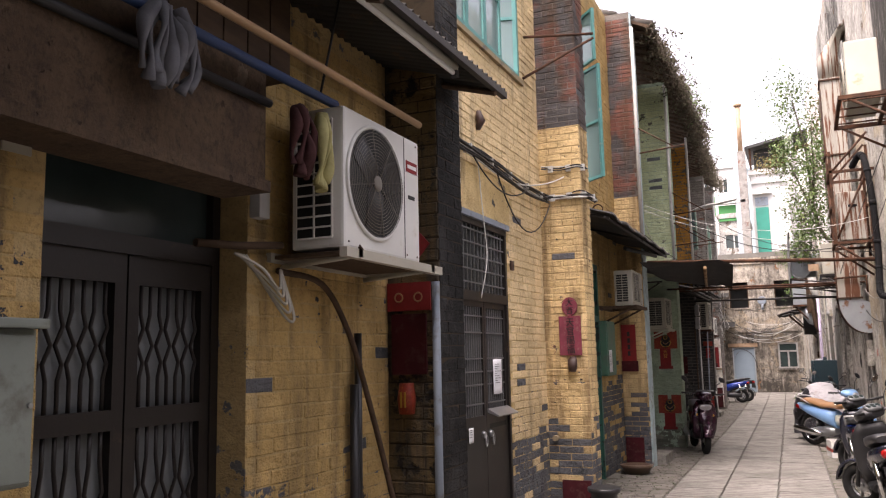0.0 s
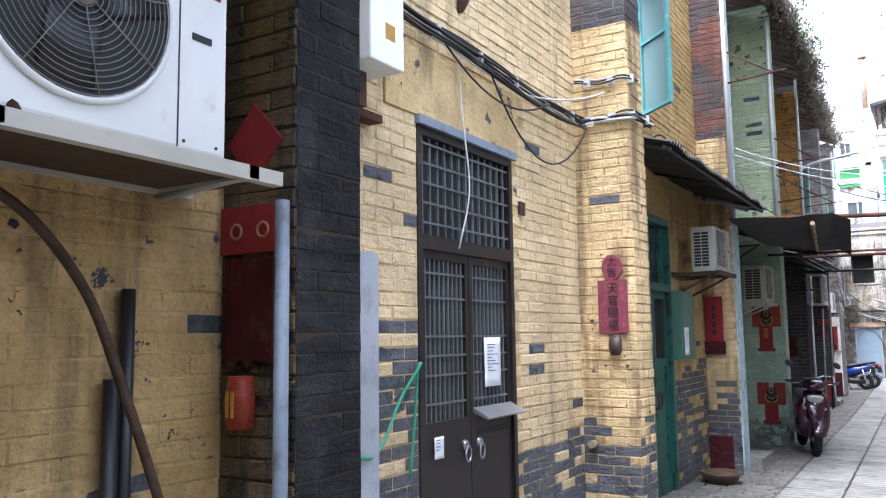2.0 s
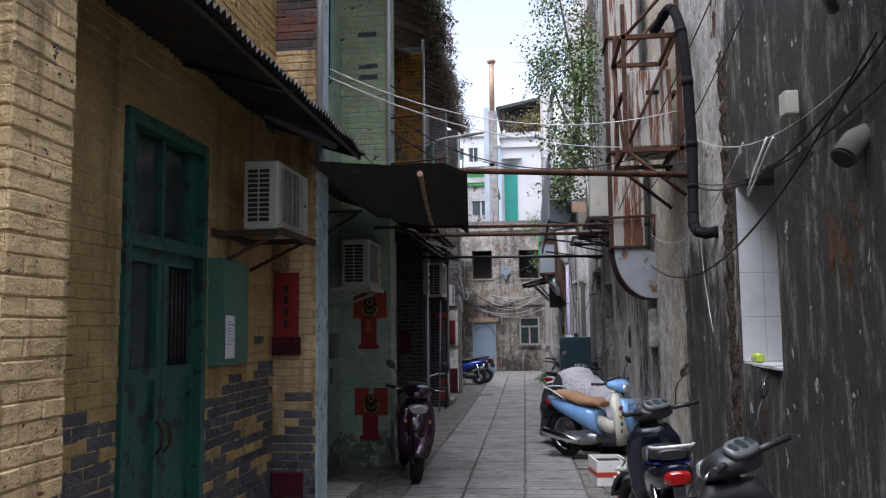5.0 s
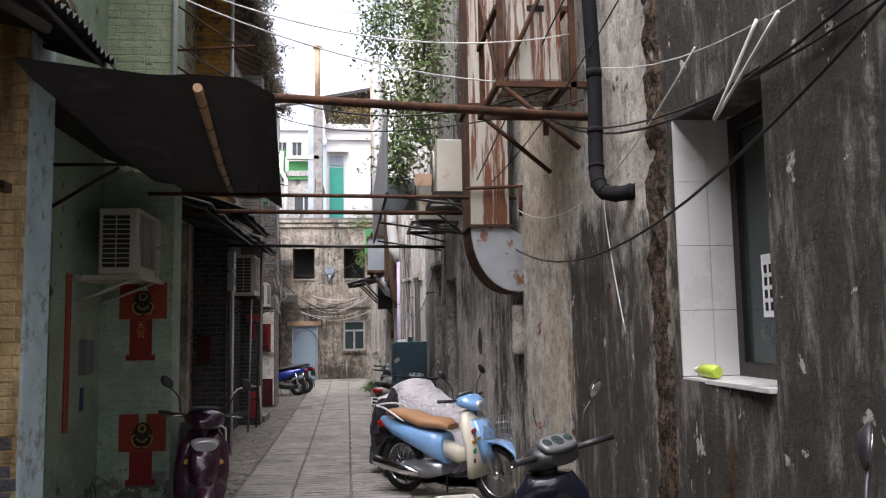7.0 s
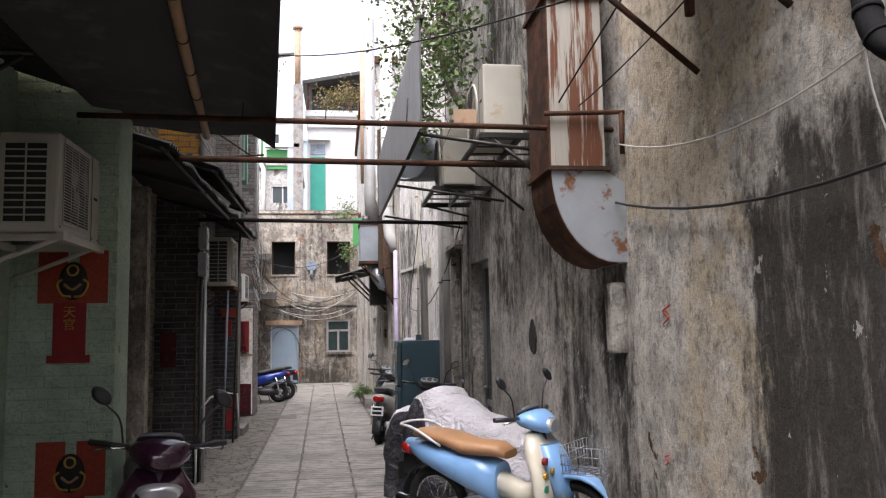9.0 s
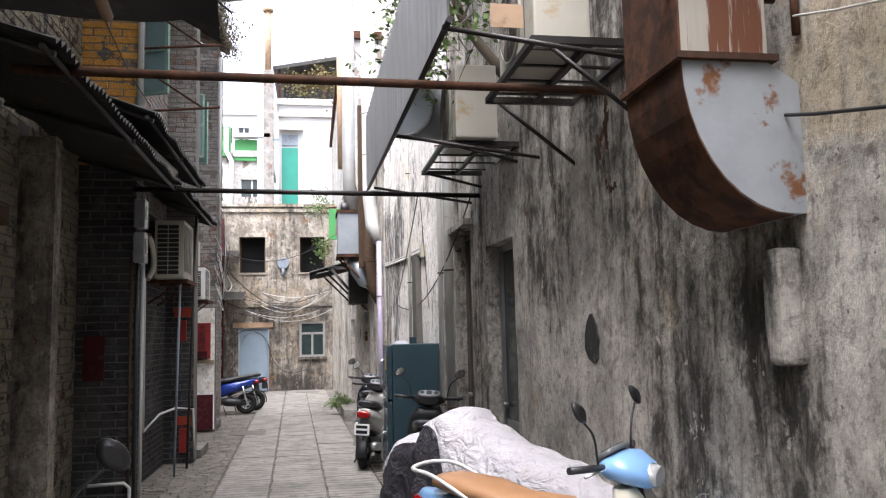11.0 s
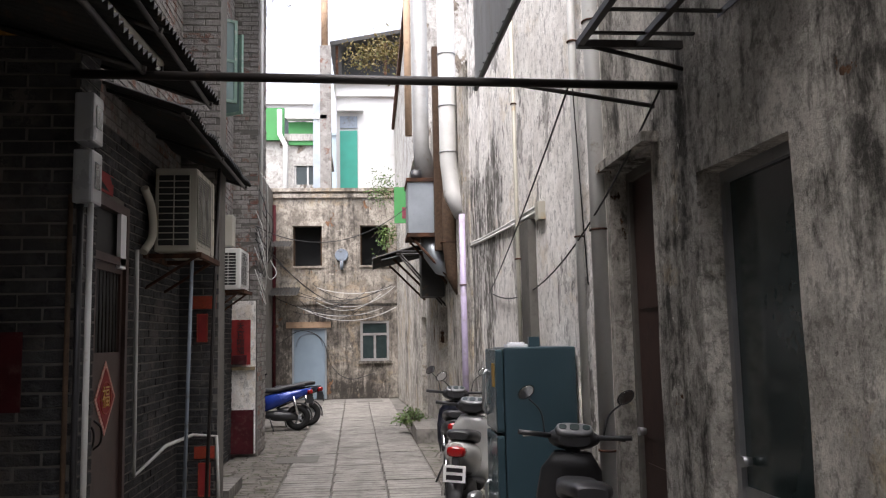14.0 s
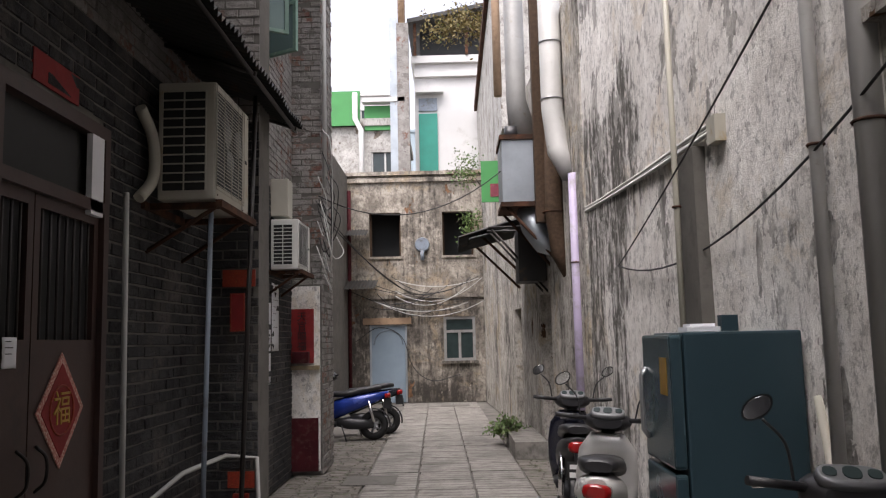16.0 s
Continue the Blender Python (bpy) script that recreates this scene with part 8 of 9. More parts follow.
prism(bm, [(14.93 + (0.12 + 0.02 * math.sin(3.1 * k)) * math.cos(k * math.pi / 9), 1.64 + (0.15 + 0.02 * math.sin(5.3 * k)) * math.sin(k * math.pi / 9)) for k in range(18)], right_x(14.93) - 0.006, right_x(14.93) + 0.02, "x")
tagged(part("hole_patch", bm, MAT["dark_cement"]), "dark stain on a plaster wall, built as a thin patch", "patch", kind="structure")
# strip of fallen plaster that bares the pebbly earth core beside the window
rnd = random.Random(77)
bm = B()
ny, nz = 18, 90
grid = []
for i in range(ny + 1):
    row = []
    for j in range(nz + 1):
        z = 0.75 + 3.3 * j / nz
        f = i / ny
        y = 9.66 + 0.05 * noise.noise((z * 1.7, 0, 2)) + f * (0.28 + 0.14 * noise.noise((z * 1.1, 4, 2)) + 0.07 * noise.noise((z * 5, 4, 2)))
        rim = min(1.0, 5 * f, 5 * (1 - f), 0.25 * j, 0.25 * (nz - j))
        row.append(bm.verts.new((right_x(y) + 0.014 - 0.028 * rim - 0.022 * rim * noise.noise((y * 9, z * 9, 1)) - 0.022 * rim * noise.noise((y * 27, z * 27, 1)), y, z)))
    grid.append(row)
for i in range(ny):
    for j in range(nz):
        bm.faces.new((grid[i][j], grid[i][j + 1], grid[i + 1][j + 1], grid[i + 1][j])).smooth = True
tagged(part("bare_core", bm, MAT["earth_core"]), "pebbly brown earth core where plaster has fallen", "wall", kind="structure")
tagged(part("duct_ledge", boxes((right_x(12.95) - 0.10, right_x(12.95) + 0.02, 12.84, 12.96, 1.55, 2.0), bevel=0.03), MAT["right"]), "broken cement stub with a brown run below a duct", "stub", kind="structure")
for y, z, k in ((12.25, 1.78, 0.05), (12.32, 0.98, 0.03)):
    t = thing("red_mark", "small red painted scrawl on a plaster wall", "mark")
    part("stroke", tubes(0.006, spline([(right_x(y) - 0.016, y - k, z + k), (right_x(y) - 0.016, y + k, z + k * 0.4), (right_x(y) - 0.016, y - k * 0.6, z - k * 0.3), (right_x(y) - 0.016, y + k, z - k)], 4), n=4), MAT["tape"], t)
# ---- parked scooters ----
NAVY = scooter(heading(1.50, 9.42, 0.02, 1.0, lean=-6), "navy", "navy", "black and blue scooter with round mirrors, parked by the wall", mirrors=1, steer=34, rack=True)
part("side_stripe", loft_y([(-0.3, 0.735, 0.168, 0.012), (-0.5, 0.76, 0.15, 0.014), (-0.7, 0.775, 0.11, 0.01)], 12), MAT["blue"], NAVY, "bright blue tail stripe")
scooter(heading(1.60, 6.95, -0.05, 1.0, lean=-9), "navy", "plastic", "black scooter with a silver dial cover, parked by the wall", mirrors=1, steer=46)
BLUE = scooter(heading(1.33, 13.97, 0.71, -0.70, lean=3), "sky_blue", "cream", "light blue step-through motorbike with tan seat and cream leg shield", "tan", True, True, True, True)
for k, (z, mt) in enumerate(((0.72, "red"), (0.62, "gold"), (0.53, "rope_green"), (0.44, "red"))):
    part("sticker", loft(B(), [((0.14, 0.455, z), (0.035, 0.004, 0), (0, 0, 0.026)), ((0.14, 0.485 - 0.004 * k, z), (0.034, 0.004, 0), (0, 0, 0.025))], 10), MAT[mt], BLUE)
scooter(heading(-0.99, 12.87, 0.27, -0.96, lean=-4), "purple", "purple", "dark plum scooter with twin mirrors on the lane edge", shield=True)
scooter(heading(1.20, 18.38, 0.15, 1.0, lean=4), "plastic", "plastic", "black scooter with three-dial panel beside a fridge", plate="white")
scooter(heading(0.875, 21.26, 0.24, 1.0, lean=4), "silver", "silver", "silver-white scooter with red tail light", plate="white", seat="plastic")
scooter(heading(0.96, 23.15, 0.1, 1.0, lean=3), "plastic", "navy", "black scooter with raised round mirrors")
scooter(heading(-2.0, 29.0, -1.0, -0.10, lean=4), "blue", "plastic", "bright blue scooter beyond the end pier", mirrors=False)
scooter(heading(-1.85, 29.75, -1.0, -0.15, lean=4), "navy", "plastic", "black scooter standing behind a blue one", mirrors=False)


def covered_scooter():
    t = thing("covered_scooter", "scooter under a silver-grey and black cover", "scooter", heading(1.25, 15.26, -0.62, 0.78))
    keys = [(-0.95, 0.60, 0.10), (-0.8, 0.74, 0.18), (-0.55, 0.84, 0.22), (-0.2, 0.93, 0.25), (0.1, 1.05, 0.28), (0.26, 1.14, 0.31), (0.38, 1.10, 0.30), (0.48, 0.94, 0.26), (0.70, 0.94, 0.23), (0.86, 0.82, 0.17), (0.98, 0.5, 0.08)]
    def at(y):
        for (a, ha, wa), (b, hb, wb) in zip(keys, keys[1:]):
            if a <= y <= b:
                f = (y - a) / (b - a)
                f = f * f * (3 - 2 * f)
                return ha + (hb - ha) * f, wa + (wb - wa) * f
        return keys[-1][1:]
    for name, v0, v1, mt in (("cover_top", 0.0, 0.52, "cover"), ("cover_skirt", 0.52, 1.0, "cover_dark")):
        bm = B()
        ny, nv = 44, 14
        for s in (-1, 1):
            g = []
            for i in range(ny + 1):
                y = -0.95 + 1.93 * i / ny
                h, w = at(y)
                row = []
                for j in range(nv + 1):
                    cut = 0.62 - 0.40 * min(1, max(0, (y - 0.02) / 0.22)) + 0.05 * math.sin(y * 9)
                    v = cut * j / nv if mt == "cover" else cut + (1 - cut) * j / nv
                    a = min(v / 0.35, 1.0)
                    x = w * math.sin(a * math.pi / 2) * (1 + 0.25 * v)
                    z = h - 0.10 * (1 - math.cos(a * math.pi / 2)) - max(0, v - 0.2) / 0.8 * (h - 0.22)
                    n1 = 0.045 * v * math.sin(y * 19 + 3 * noise.noise((y * 2, s, 1))) + 0.05 * noise.noise((y * 5, v * 5, s * 2.0)) + 0.02 * noise.noise((y * 14, v * 11, s * 3.0))
                    row.append(bm.verts.new((s * (x + n1 * min(1, v * 3)), y, z + (0.035 * noise.noise((y * 5, v * 4, s)) + 0.014 * noise.noise((y * 15, v * 9, s))) * min(1, v * 4))))
                g.append(row)
            for a, b in zip(g, g[1:]):
                for j in range(nv):
                    bm.faces.new((a[j], b[j], b[j + 1], a[j + 1])).smooth = True
        bmesh.ops.remove_doubles(bm, verts=bm.verts[:], dist=0.0015)
        bmesh.ops.recalc_face_normals(bm, faces=bm.faces[:])
        part(name, bm, MAT[mt], t, "black lower skirt of the cover" if mt == "cover_dark" else "silver-grey crumpled top")
    for y in (-0.6, 0.62):
        part("wheel", torus(B(), (0, y, 0.23), (1, 0, 0), 0.18, 0.05, 24, 8), MAT["rubber"], t)
    part("skirt_mark", boxes((0.40, 0.405, -0.6, -0.35, 0.62, 0.70), (0.40, 0.405, -0.6, -0.42, 0.52, 0.57)), MAT["ac_cream"], t)


covered_scooter()


def fridge():
    t = thing("fridge", "old slate-blue two-door fridge standing in the lane", "fridge", pose(0, 0, zg(19.8)))
    part("cabinet", boxes((1.02, 1.58, 19.58, 20.15, 0.04, 1.58), bevel=0.012), MAT["fridge"], t)
    for z0, z1 in ((0.06, 0.92), (0.94, 1.57)):
        d = part("fridge_door", boxes((0.955, 1.015, 19.585, 20.145, z0, z1), bevel=0.015), MAT["fridge_door"], t)
        part("handle", tubes(0.014, [(0.955, 20.06, z0 + 0.1), (0.925, 20.06, z0 + 0.14), (0.925, 20.06, min(z0 + 0.42, z1 - 0.1)), (0.955, 20.06, min(z0 + 0.46, z1 - 0.06))], n=8), MAT["steel"], d)
        part("edge_trim", boxes((0.957, 1.0, 19.578, 19.586, z0 + 0.02, z1 - 0.02)), MAT["fridge"], d)
    part("energy_label", boxes((0.951, 0.955, 19.66, 19.78, 1.28, 1.46)), MAT["gold"], t)
    for x in (1.06, 1.54):
        for y in (19.62, 20.11):
            part("foot", rods(0.02, ((x, y, 0), (x, y, 0.045))), MAT["plastic"], t)
    b = thing("paper_stack", "pale papers and a small box on top of a fridge", "papers", pose(0, 0, zg(19.8)))
    part("bundle", boxes((1.06, 1.22, 19.64, 19.8, 1.582, 1.605), (1.08, 1.2, 19.66, 19.78, 1.605, 1.62)), MAT["paper"], b)
    part("small_box", boxes((1.24, 1.32, 19.68, 19.74, 1.582, 1.66)), MAT["fridge"], b)


fridge()
tagged(part("leaning_pipe", rods(0.022, ((1.60, 19.50, 1.28), (1.50, 18.9, 0.02)), n=10), MAT["ac_cream"]), "cream plastic pipe leaning beside a fridge", "pipe")


def foam_box(x, y, w, l, h, rz, label):
    t = thing("foam_box", label, "box", pose(x, y, zg(y), 0, 0, rz), "foam boxes")
    o = 0.02
    part("box_wall", boxes((-w / 2, w / 2, -l / 2, -l / 2 + o, 0, h), (-w / 2, w / 2, l / 2 - o, l / 2, 0, h), (-w / 2, -w / 2 + o, -l / 2 + o, l / 2 - o, 0, h), (w / 2 - o, w / 2, -l / 2 + o, l / 2 - o, 0, h), (-w / 2 + o, w / 2 - o, -l / 2 + o, l / 2 - o, 0, 0.02)), MAT["foam"], t)
    part("tape_strip", boxes((-w / 2 - 0.002, w / 2 + 0.002, -l / 2 - 0.002, l / 2 + 0.002, h * 0.35, h * 0.55)), MAT["tape"], t, "red tape band")
    part("soil", boxes((-w / 2 + o, w / 2 - o, -l / 2 + o, l / 2 - o, 0.02, h - 0.04)), MAT["soil"], t)


foam_box(1.28, 12.45, 0.34, 0.46, 0.26, 8, "white foam box with red tape, used as a planter")
foam_box(1.48, 11.75, 0.32, 0.44, 0.24, -5, "white foam planter box beside a scooter")
foam_box(1.42, 11.15, 0.32, 0.44, 0.24, 4, "low white foam box on the lane edge")
weeds("box_seedlings", "green seedlings growing in foam boxes", [(1.48, 11.75, 0.36), (1.44, 11.15, 0.36)], 26, 0.16, "leaf", 33, 0.2, 1.2)

# ---- vines and trees ----
def tube_of(pts, radii):
    bm = B()
    tube(bm, pts, radii, 7)
    return bm


def foliage(name, label, blobs, n, seed, mat="leaf", leaf=(0.06, 0.12), trunk=None):
    rnd = random.Random(seed)
    t = thing(name, label, "tree")
    limb = B()
    if trunk:
        for pts, r in trunk:
            sp = spline(pts, 5)
            part("limb", tube_of(sp, [r * (1 - 0.75 * i / len(sp)) for i in range(len(sp))]), MAT["bark"], t)
    verts, faces = [], []
    for _ in range(n):
        c, s = rnd.choice(blobs)
        d = Vector((rnd.gauss(0, 1), rnd.gauss(0, 1), rnd.gauss(0, 1)))
        p0 = Vector(c) + Vector((d.x * s[0], d.y * s[1], d.z * s[2])) * 0.55
        for i in range(rnd.randint(6, 12)):
            p = p0 + Vector((rnd.gauss(0, .10), rnd.gauss(0, .10), rnd.gauss(0, .12)))
            a = Vector((rnd.gauss(0, 1), rnd.gauss(0, 1), rnd.gauss(-0.4, 0.8))).normalized()
            b = a.orthogonal().normalized()
            b.rotate(Matrix.Rotation(rnd.uniform(0, 6.28), 3, a))
            l = rnd.uniform(*leaf)
            k = len(verts)
            verts += [p, p + a * l * 0.5 + b * l * 0.28, p + a * l, p + a * l * 0.5 - b * l * 0.28]
            faces.append((k, k + 1, k + 2, k + 3))
        if rnd.random() < 0.3:
            tube(limb, [p0, p0 + Vector((rnd.gauss(0, .2), rnd.gauss(0, .2), rnd.gauss(-0.15, .2)))], [0.006, 0.002], 3, cap=False)
    tagged(part("twigs", limb, MAT["bark"], t), kind="stuff")
    me = bpy.data.meshes.new("leaves")
    me.from_pydata(verts, [], faces)
    me.materials.append(MAT[mat])
    lf = new("leaves", me)
    lf.parent = t
    tagged(lf, kind="stuff")


foliage("climbing_tree", "leafy tree rooted in the upper wall with hanging sprays", [((1.15, 16.2, 6.0), (0.35, 0.8, 0.9)), ((1.0, 16.9, 4.9), (0.3, 0.7, 0.7)), ((0.95, 16.4, 7.4), (0.4, 0.7, 0.5)), ((1.2, 15.6, 4.5), (0.22, 0.5, 0.5)), ((0.75, 17.2, 6.3), (0.3, 0.5, 0.5)), ((1.3, 15.3, 5.6), (0.2, 0.5, 0.8)), ((1.0, 16.6, 4.1), (0.15, 0.4, 0.25))], 760, 41, leaf=(0.04, 0.085),
        trunk=[([(1.72, 16.6, 3.9), (1.3, 16.6, 4.6), (1.2, 16.4, 6.0), (1.0, 16.4, 7.3)], 0.05), ([(1.3, 16.6, 4.7), (1.1, 17.0, 5.3), (0.8, 17.2, 6.2)], 0.035), ([(1.25, 16.5, 5.0), (1.3, 15.8, 5.6), (1.3, 15.3, 6.4)], 0.035)])
foliage("hanging_creeper", "dry hanging creeper stems on the upper wall", [((1.5, 17.5 + 0.4 * k, 6.5), (0.12, 0.25, 1.2)) for k in range(6)], 130, 42, "leaf_dry", (0.04, 0.08), trunk=[([(1.62, 17.2 + 0.22 * k, 8.0), (1.58, 17.25 + 0.22 * k, 6.4), (1.6, 17.2 + 0.25 * k, 4.6 + 0.3 * (k % 3))], 0.015) for k in range(14)])
foliage("roof_shrub", "yellow-green shrub on a far roof edge", [((0.9, 38.5, 10.9), (0.8, 0.5, 0.4)), ((0.1, 38.5, 10.7), (0.7, 0.4, 0.35)), ((1.5, 38.3, 10.2), (0.5, 0.4, 0.5))], 260, 43, "leaf_dry", (0.07, 0.13), trunk=[([(1.6, 38.5, 9.4), (1.2, 38.5, 10.2), (0.4, 38.5, 10.8)], 0.05)])
foliage("wall_shrub", "small green shrub on a far wall ledge", [((0.35, 35.8, 5.9), (0.3, 0.3, 0.35)), ((0.45, 36.3, 4.6), (0.25, 0.25, 0.3))], 80, 44, "leaf", (0.06, 0.1), trunk=[([(0.8, 36.0, 5.4), (0.5, 35.9, 5.8)], 0.02)])
weeds("potted_grass", "spiky green grass plant on a step", [(0.72, 28.0, 0.25)], 60, 0.35, "leaf", 45, 0.5, 1.5)
tagged(part("stone_step", boxes((0.72, 1.15, 26.6, 28.4, 0.0, 0.22)), MAT["slab"]), "stone doorstep by the far wall", "step", kind="structure")

# ---- far right: boxes, flues, awning ----
t = thing("kitchen_vent_box", "grey metal extractor box hung on the wall", "extractor")
part("box_body", boxes((0.60, 1.18, 25.75, 26.5, 3.28, 4.12), bevel=0.01), MAT["zinc"], t)
for z in (3.23, 4.09):
    part("box_flange", boxes((0.58, 1.2, 25.72, 26.53, z, z + 0.06)), MAT["rust"], t)
part("box_motor", loft(B(), [((0.75, 26.0, 4.14), (0.1, 0, 0), (0, 0.1, 0)), ((0.75, 26.0, 4.32), (0.08, 0, 0), (0, 0.08, 0))], 14), MAT["plastic"], t)
for y in (25.8, 26.45):
    part("box_bracket", rods(0.02, ((0.65, y, 3.24), (1.3, y, 2.5))), MAT["rust"], t)
t = thing("vent_flue", "tall dented white flue with a sharp elbow", "duct")
part("flue", tubes(0.13, [(1.35, 24.9, 3.45), (1.22, 25.0, 3.75), (1.18, 25.1, 4.3), (1.18, 25.1, 8.2)], n=14), MAT["white_pipe"], t)
for z in (4.4, 5.1, 5.9):
    part("flue_band", torus(B(), (1.18, 25.1, z), (0, 0, 1), 0.134, 0.01, 18, 5), MAT["steel"], t)
t = thing("vent_flue", "grey round flue with a conical foot", "duct")
part("flue", tubes([0.2, 0.13, 0.13], [(0.95, 26.2, 4.14), (0.85, 26.2, 4.75), (0.85, 26.2, 9.0)], n=14), MAT["flue_grey"], t)
tagged(part("flue_pipe", tubes(0.07, [(0.78, 28.8, 5.6), (0.78, 28.8, 9.2)], n=12), MAT["orange_pipe"]), "orange-brown clay flue on the far wall", "pipe")
tagged(part("post", boxes((1.0, 1.14, 25.55, 25.7, 3.0, 6.2)), MAT["wood"]), "brown boarded post among flues", "post")
part("box_spout", tubes([0.16, 0.16, 0.15, 0.12], [(0.95, 26.0, 3.24), (1.0, 25.95, 2.98), (1.12, 25.9, 2.78), (1.3, 25.85, 2.7)], n=14), MAT["zinc"], t, "zinc elbow below the box")
t = thing("tapered_duct", "brown stained tapering duct beside an extractor box", "duct")
part("duct_body", loft(B(), [((1.22, 25.45, 4.2), (0.1, 0, 0), (0, 0.12, 0)), ((1.2, 25.45, 3.1), (0.11, 0, 0), (0, 0.13, 0)), ((1.24, 25.45, 2.6), (0.09, 0, 0.03), (0, 0.12, 0)), ((1.34, 25.45, 2.35), (0.05, 0, 0.05), (0, 0.11, 0))], 12, 3.0), MAT["wood"], t)
part("duct_band", torus(B(), (1.2, 25.45, 3.1), (0, 0, 1), 0.13, 0.012, 20, 5), MAT["rust"], t)
t = thing("wall_rack", "dark iron rack below an extractor box", "bracket")
for y in (26.7, 27.1):
    part("arm", rods(0.02, ((0.45, y, 3.1), (1.3, y, 3.1))), MAT["dark_iron"], t)
    part("brace", rods(0.016, ((0.5, y, 3.08), (1.25, y, 2.2))), MAT["dark_iron"], t)
part("hung_board", boxes((0.85, 1.22, 26.6, 27.2, 2.35, 3.08)), MAT["tin"], t)
t = thing("tin_awning", "dark tin awning jutting from the far wall", "awning")
part("sheet", corrugated((1.1, 27.2, 3.34), (0, 1.8, 0), (-1.05, 0, -0.3), 0, wob=0.05, rows=3), MAT["tin"], t)
part("lower_sheet", corrugated((0.9, 27.1, 3.16), (0, 1.2, 0), (-0.7, 0, -0.16), 0, wob=0.05, rows=3), MAT["tin"], t)
for y in (27.3, 28.9):
    part("stay", rods(0.02, ((1.05, y, 2.4), (0.35, y, 3.1))), MAT["rust"], t)
t = thing("hanging_sign", "green hanging shop sign with plain pink bar", "sign")
part("board", boxes((0.55, 0.95, 31.0, 31.06, 4.2, 5.0)), MAT["far_green"], t)
part("bar", boxes((0.72, 0.92, 30.99, 31.0, 4.3, 4.55)), MAT["pink"], t)
for y in (26.5, 29.5):
    t = thing("side_door", "pale plank door in the far wall", "door")
    part("leaf", boxes((right_x(y) + 0.1, right_x(y) + 0.15, y + 0.03, y + 0.87, 0.0, 2.1)), MAT["white_pipe"], t)
    part("door_frame", boxes((right_x(y) - 0.01, right_x(y) + 0.16, y - 0.02, y + 0.03, 0, 2.2)), MAT["maroon"], t)
tagged(part("downpipe", tubes(0.05, [(0.88, 36.9, 0), (0.88, 36.9, 6.0)], n=10), MAT["maroon"]), "dark red iron downpipe on the end house", "pipe")
tagged(part("downpipe", tubes(0.05, [(-2.75, 36.9, 0), (-2.75, 36.9, 5.6)], n=10), MAT["maroon"]), "dark red iron downpipe on the end house", "pipe")
tagged(part("manhole_cover", boxes((-1.35, -0.75, 24.9, 25.5, -0.004, 0.006)), MAT["mortar_grey"]), "square dark drain cover in the lane", "drain cover")
tagged(part("manhole_cover", boxes((-0.4, 0.3, 35.4, 35.9, -0.004, 0.006)), MAT["mortar_grey"]), "small drain cover before the end house", "drain cover")

# ---- end house details ----
t = thing("metal_door", "pale blue-grey metal door in the end house", "door")
part("leaf", boxes((-2.2, -1.32, 37.06, 37.12, 0.0, 1.98)), MAT["blue_door"], t)
part("door_frame", boxes((-2.25, -2.2, 37.02, 37.14, 0, 2.02), (-1.32, -1.27, 37.02, 37.14, 0, 2.02), (-2.2, -1.32, 37.02, 37.14, 1.98, 2.02)), MAT["zinc"], t)
part("arch_trim", tubes(0.015, [(-1.76 + 0.38 * math.cos(radians(a)), 37.05, 1.5 + 0.38 * math.sin(radians(a))) for a in range(0, 181, 15)]), MAT["grey_pipe"], t)
tagged(part("door_lintel", boxes((-2.42, -1.15, 36.95, 37.0, 2.03, 2.2)), MAT["orange_pipe"]), "exposed orange brick lintel over a door", "lintel", kind="structure")
t = thing("casement_window", "grey two-leaf window of the end house", "window")
part("window_frame", boxes((-0.3, -0.23, 37.02, 37.1, 1.05, 2.2), (0.46, 0.53, 37.02, 37.1, 1.05, 2.2), (-0.23, 0.46, 37.02, 37.1, 1.05, 1.12), (-0.23, 0.46, 37.02, 37.1, 2.13, 2.2), (0.08, 0.15, 37.02, 37.1, 1.12, 1.8), (-0.23, 0.46, 37.02, 37.1, 1.78, 1.85)), MAT["flue_grey"], t)
part("pane", boxes((-0.23, 0.46, 37.05, 37.06, 1.12, 2.13)), MAT["window_dark"], t)
part("window_sill", boxes((-0.36, 0.6, 36.92, 37.02, 0.98, 1.05)), MAT["facade"], t)
for x0, x1 in ((-2.23, -1.39), (-0.28, 0.54)):
    t = thing("dark_window", "empty dark upper window with broken frame", "window")
    # black board stands in for the unlit room
    part("dark_room", boxes((x0 - 0.3, x1 + 0.3, 37.9, 38.0, 3.5, 5.3)), MAT["dark"], t)
    part("window_frame", boxes((x0, x0 + 0.05, 37.2, 37.25, 3.82, 5.0), (x1 - 0.05, x1, 37.2, 37.25, 3.82, 5.0)), MAT["wood"], t)
    part("window_sill", boxes((x0 - 0.05, x1 + 0.05, 36.95, 37.0, 3.76, 3.82)), MAT["facade"], t)
t = thing("wall_meter", "round grey utility meter on the end house", "meter")
part("dial", loft(B(), [((-0.82, 36.99, 4.12), (0.2, 0, 0), (0, 0, 0.2)), ((-0.82, 36.9, 4.12), (0.18, 0, 0), (0, 0, 0.18))], 20, 2), MAT["grey_pipe"], t)
part("pipe", rods(0.05, ((-0.82, 36.93, 3.7), (-0.82, 36.93, 3.95))), MAT["grey_pipe"], t)
t = thing("tin_awning", "bent black awning sheet on the end house", "awning")
part("sheet", corrugated((-3.1, 36.9, 4.55), (0.9, 0, 0), (0, -0.8, -0.25), 0), MAT["tin"], t)
t = thing("tin_awning", "torn black awning sheet over the lower floor", "awning")
part("sheet", corrugated((-3.3, 36.9, 3.2), (1.3, 0, 0), (0, -0.9, -0.28), 0), MAT["tin"], t)
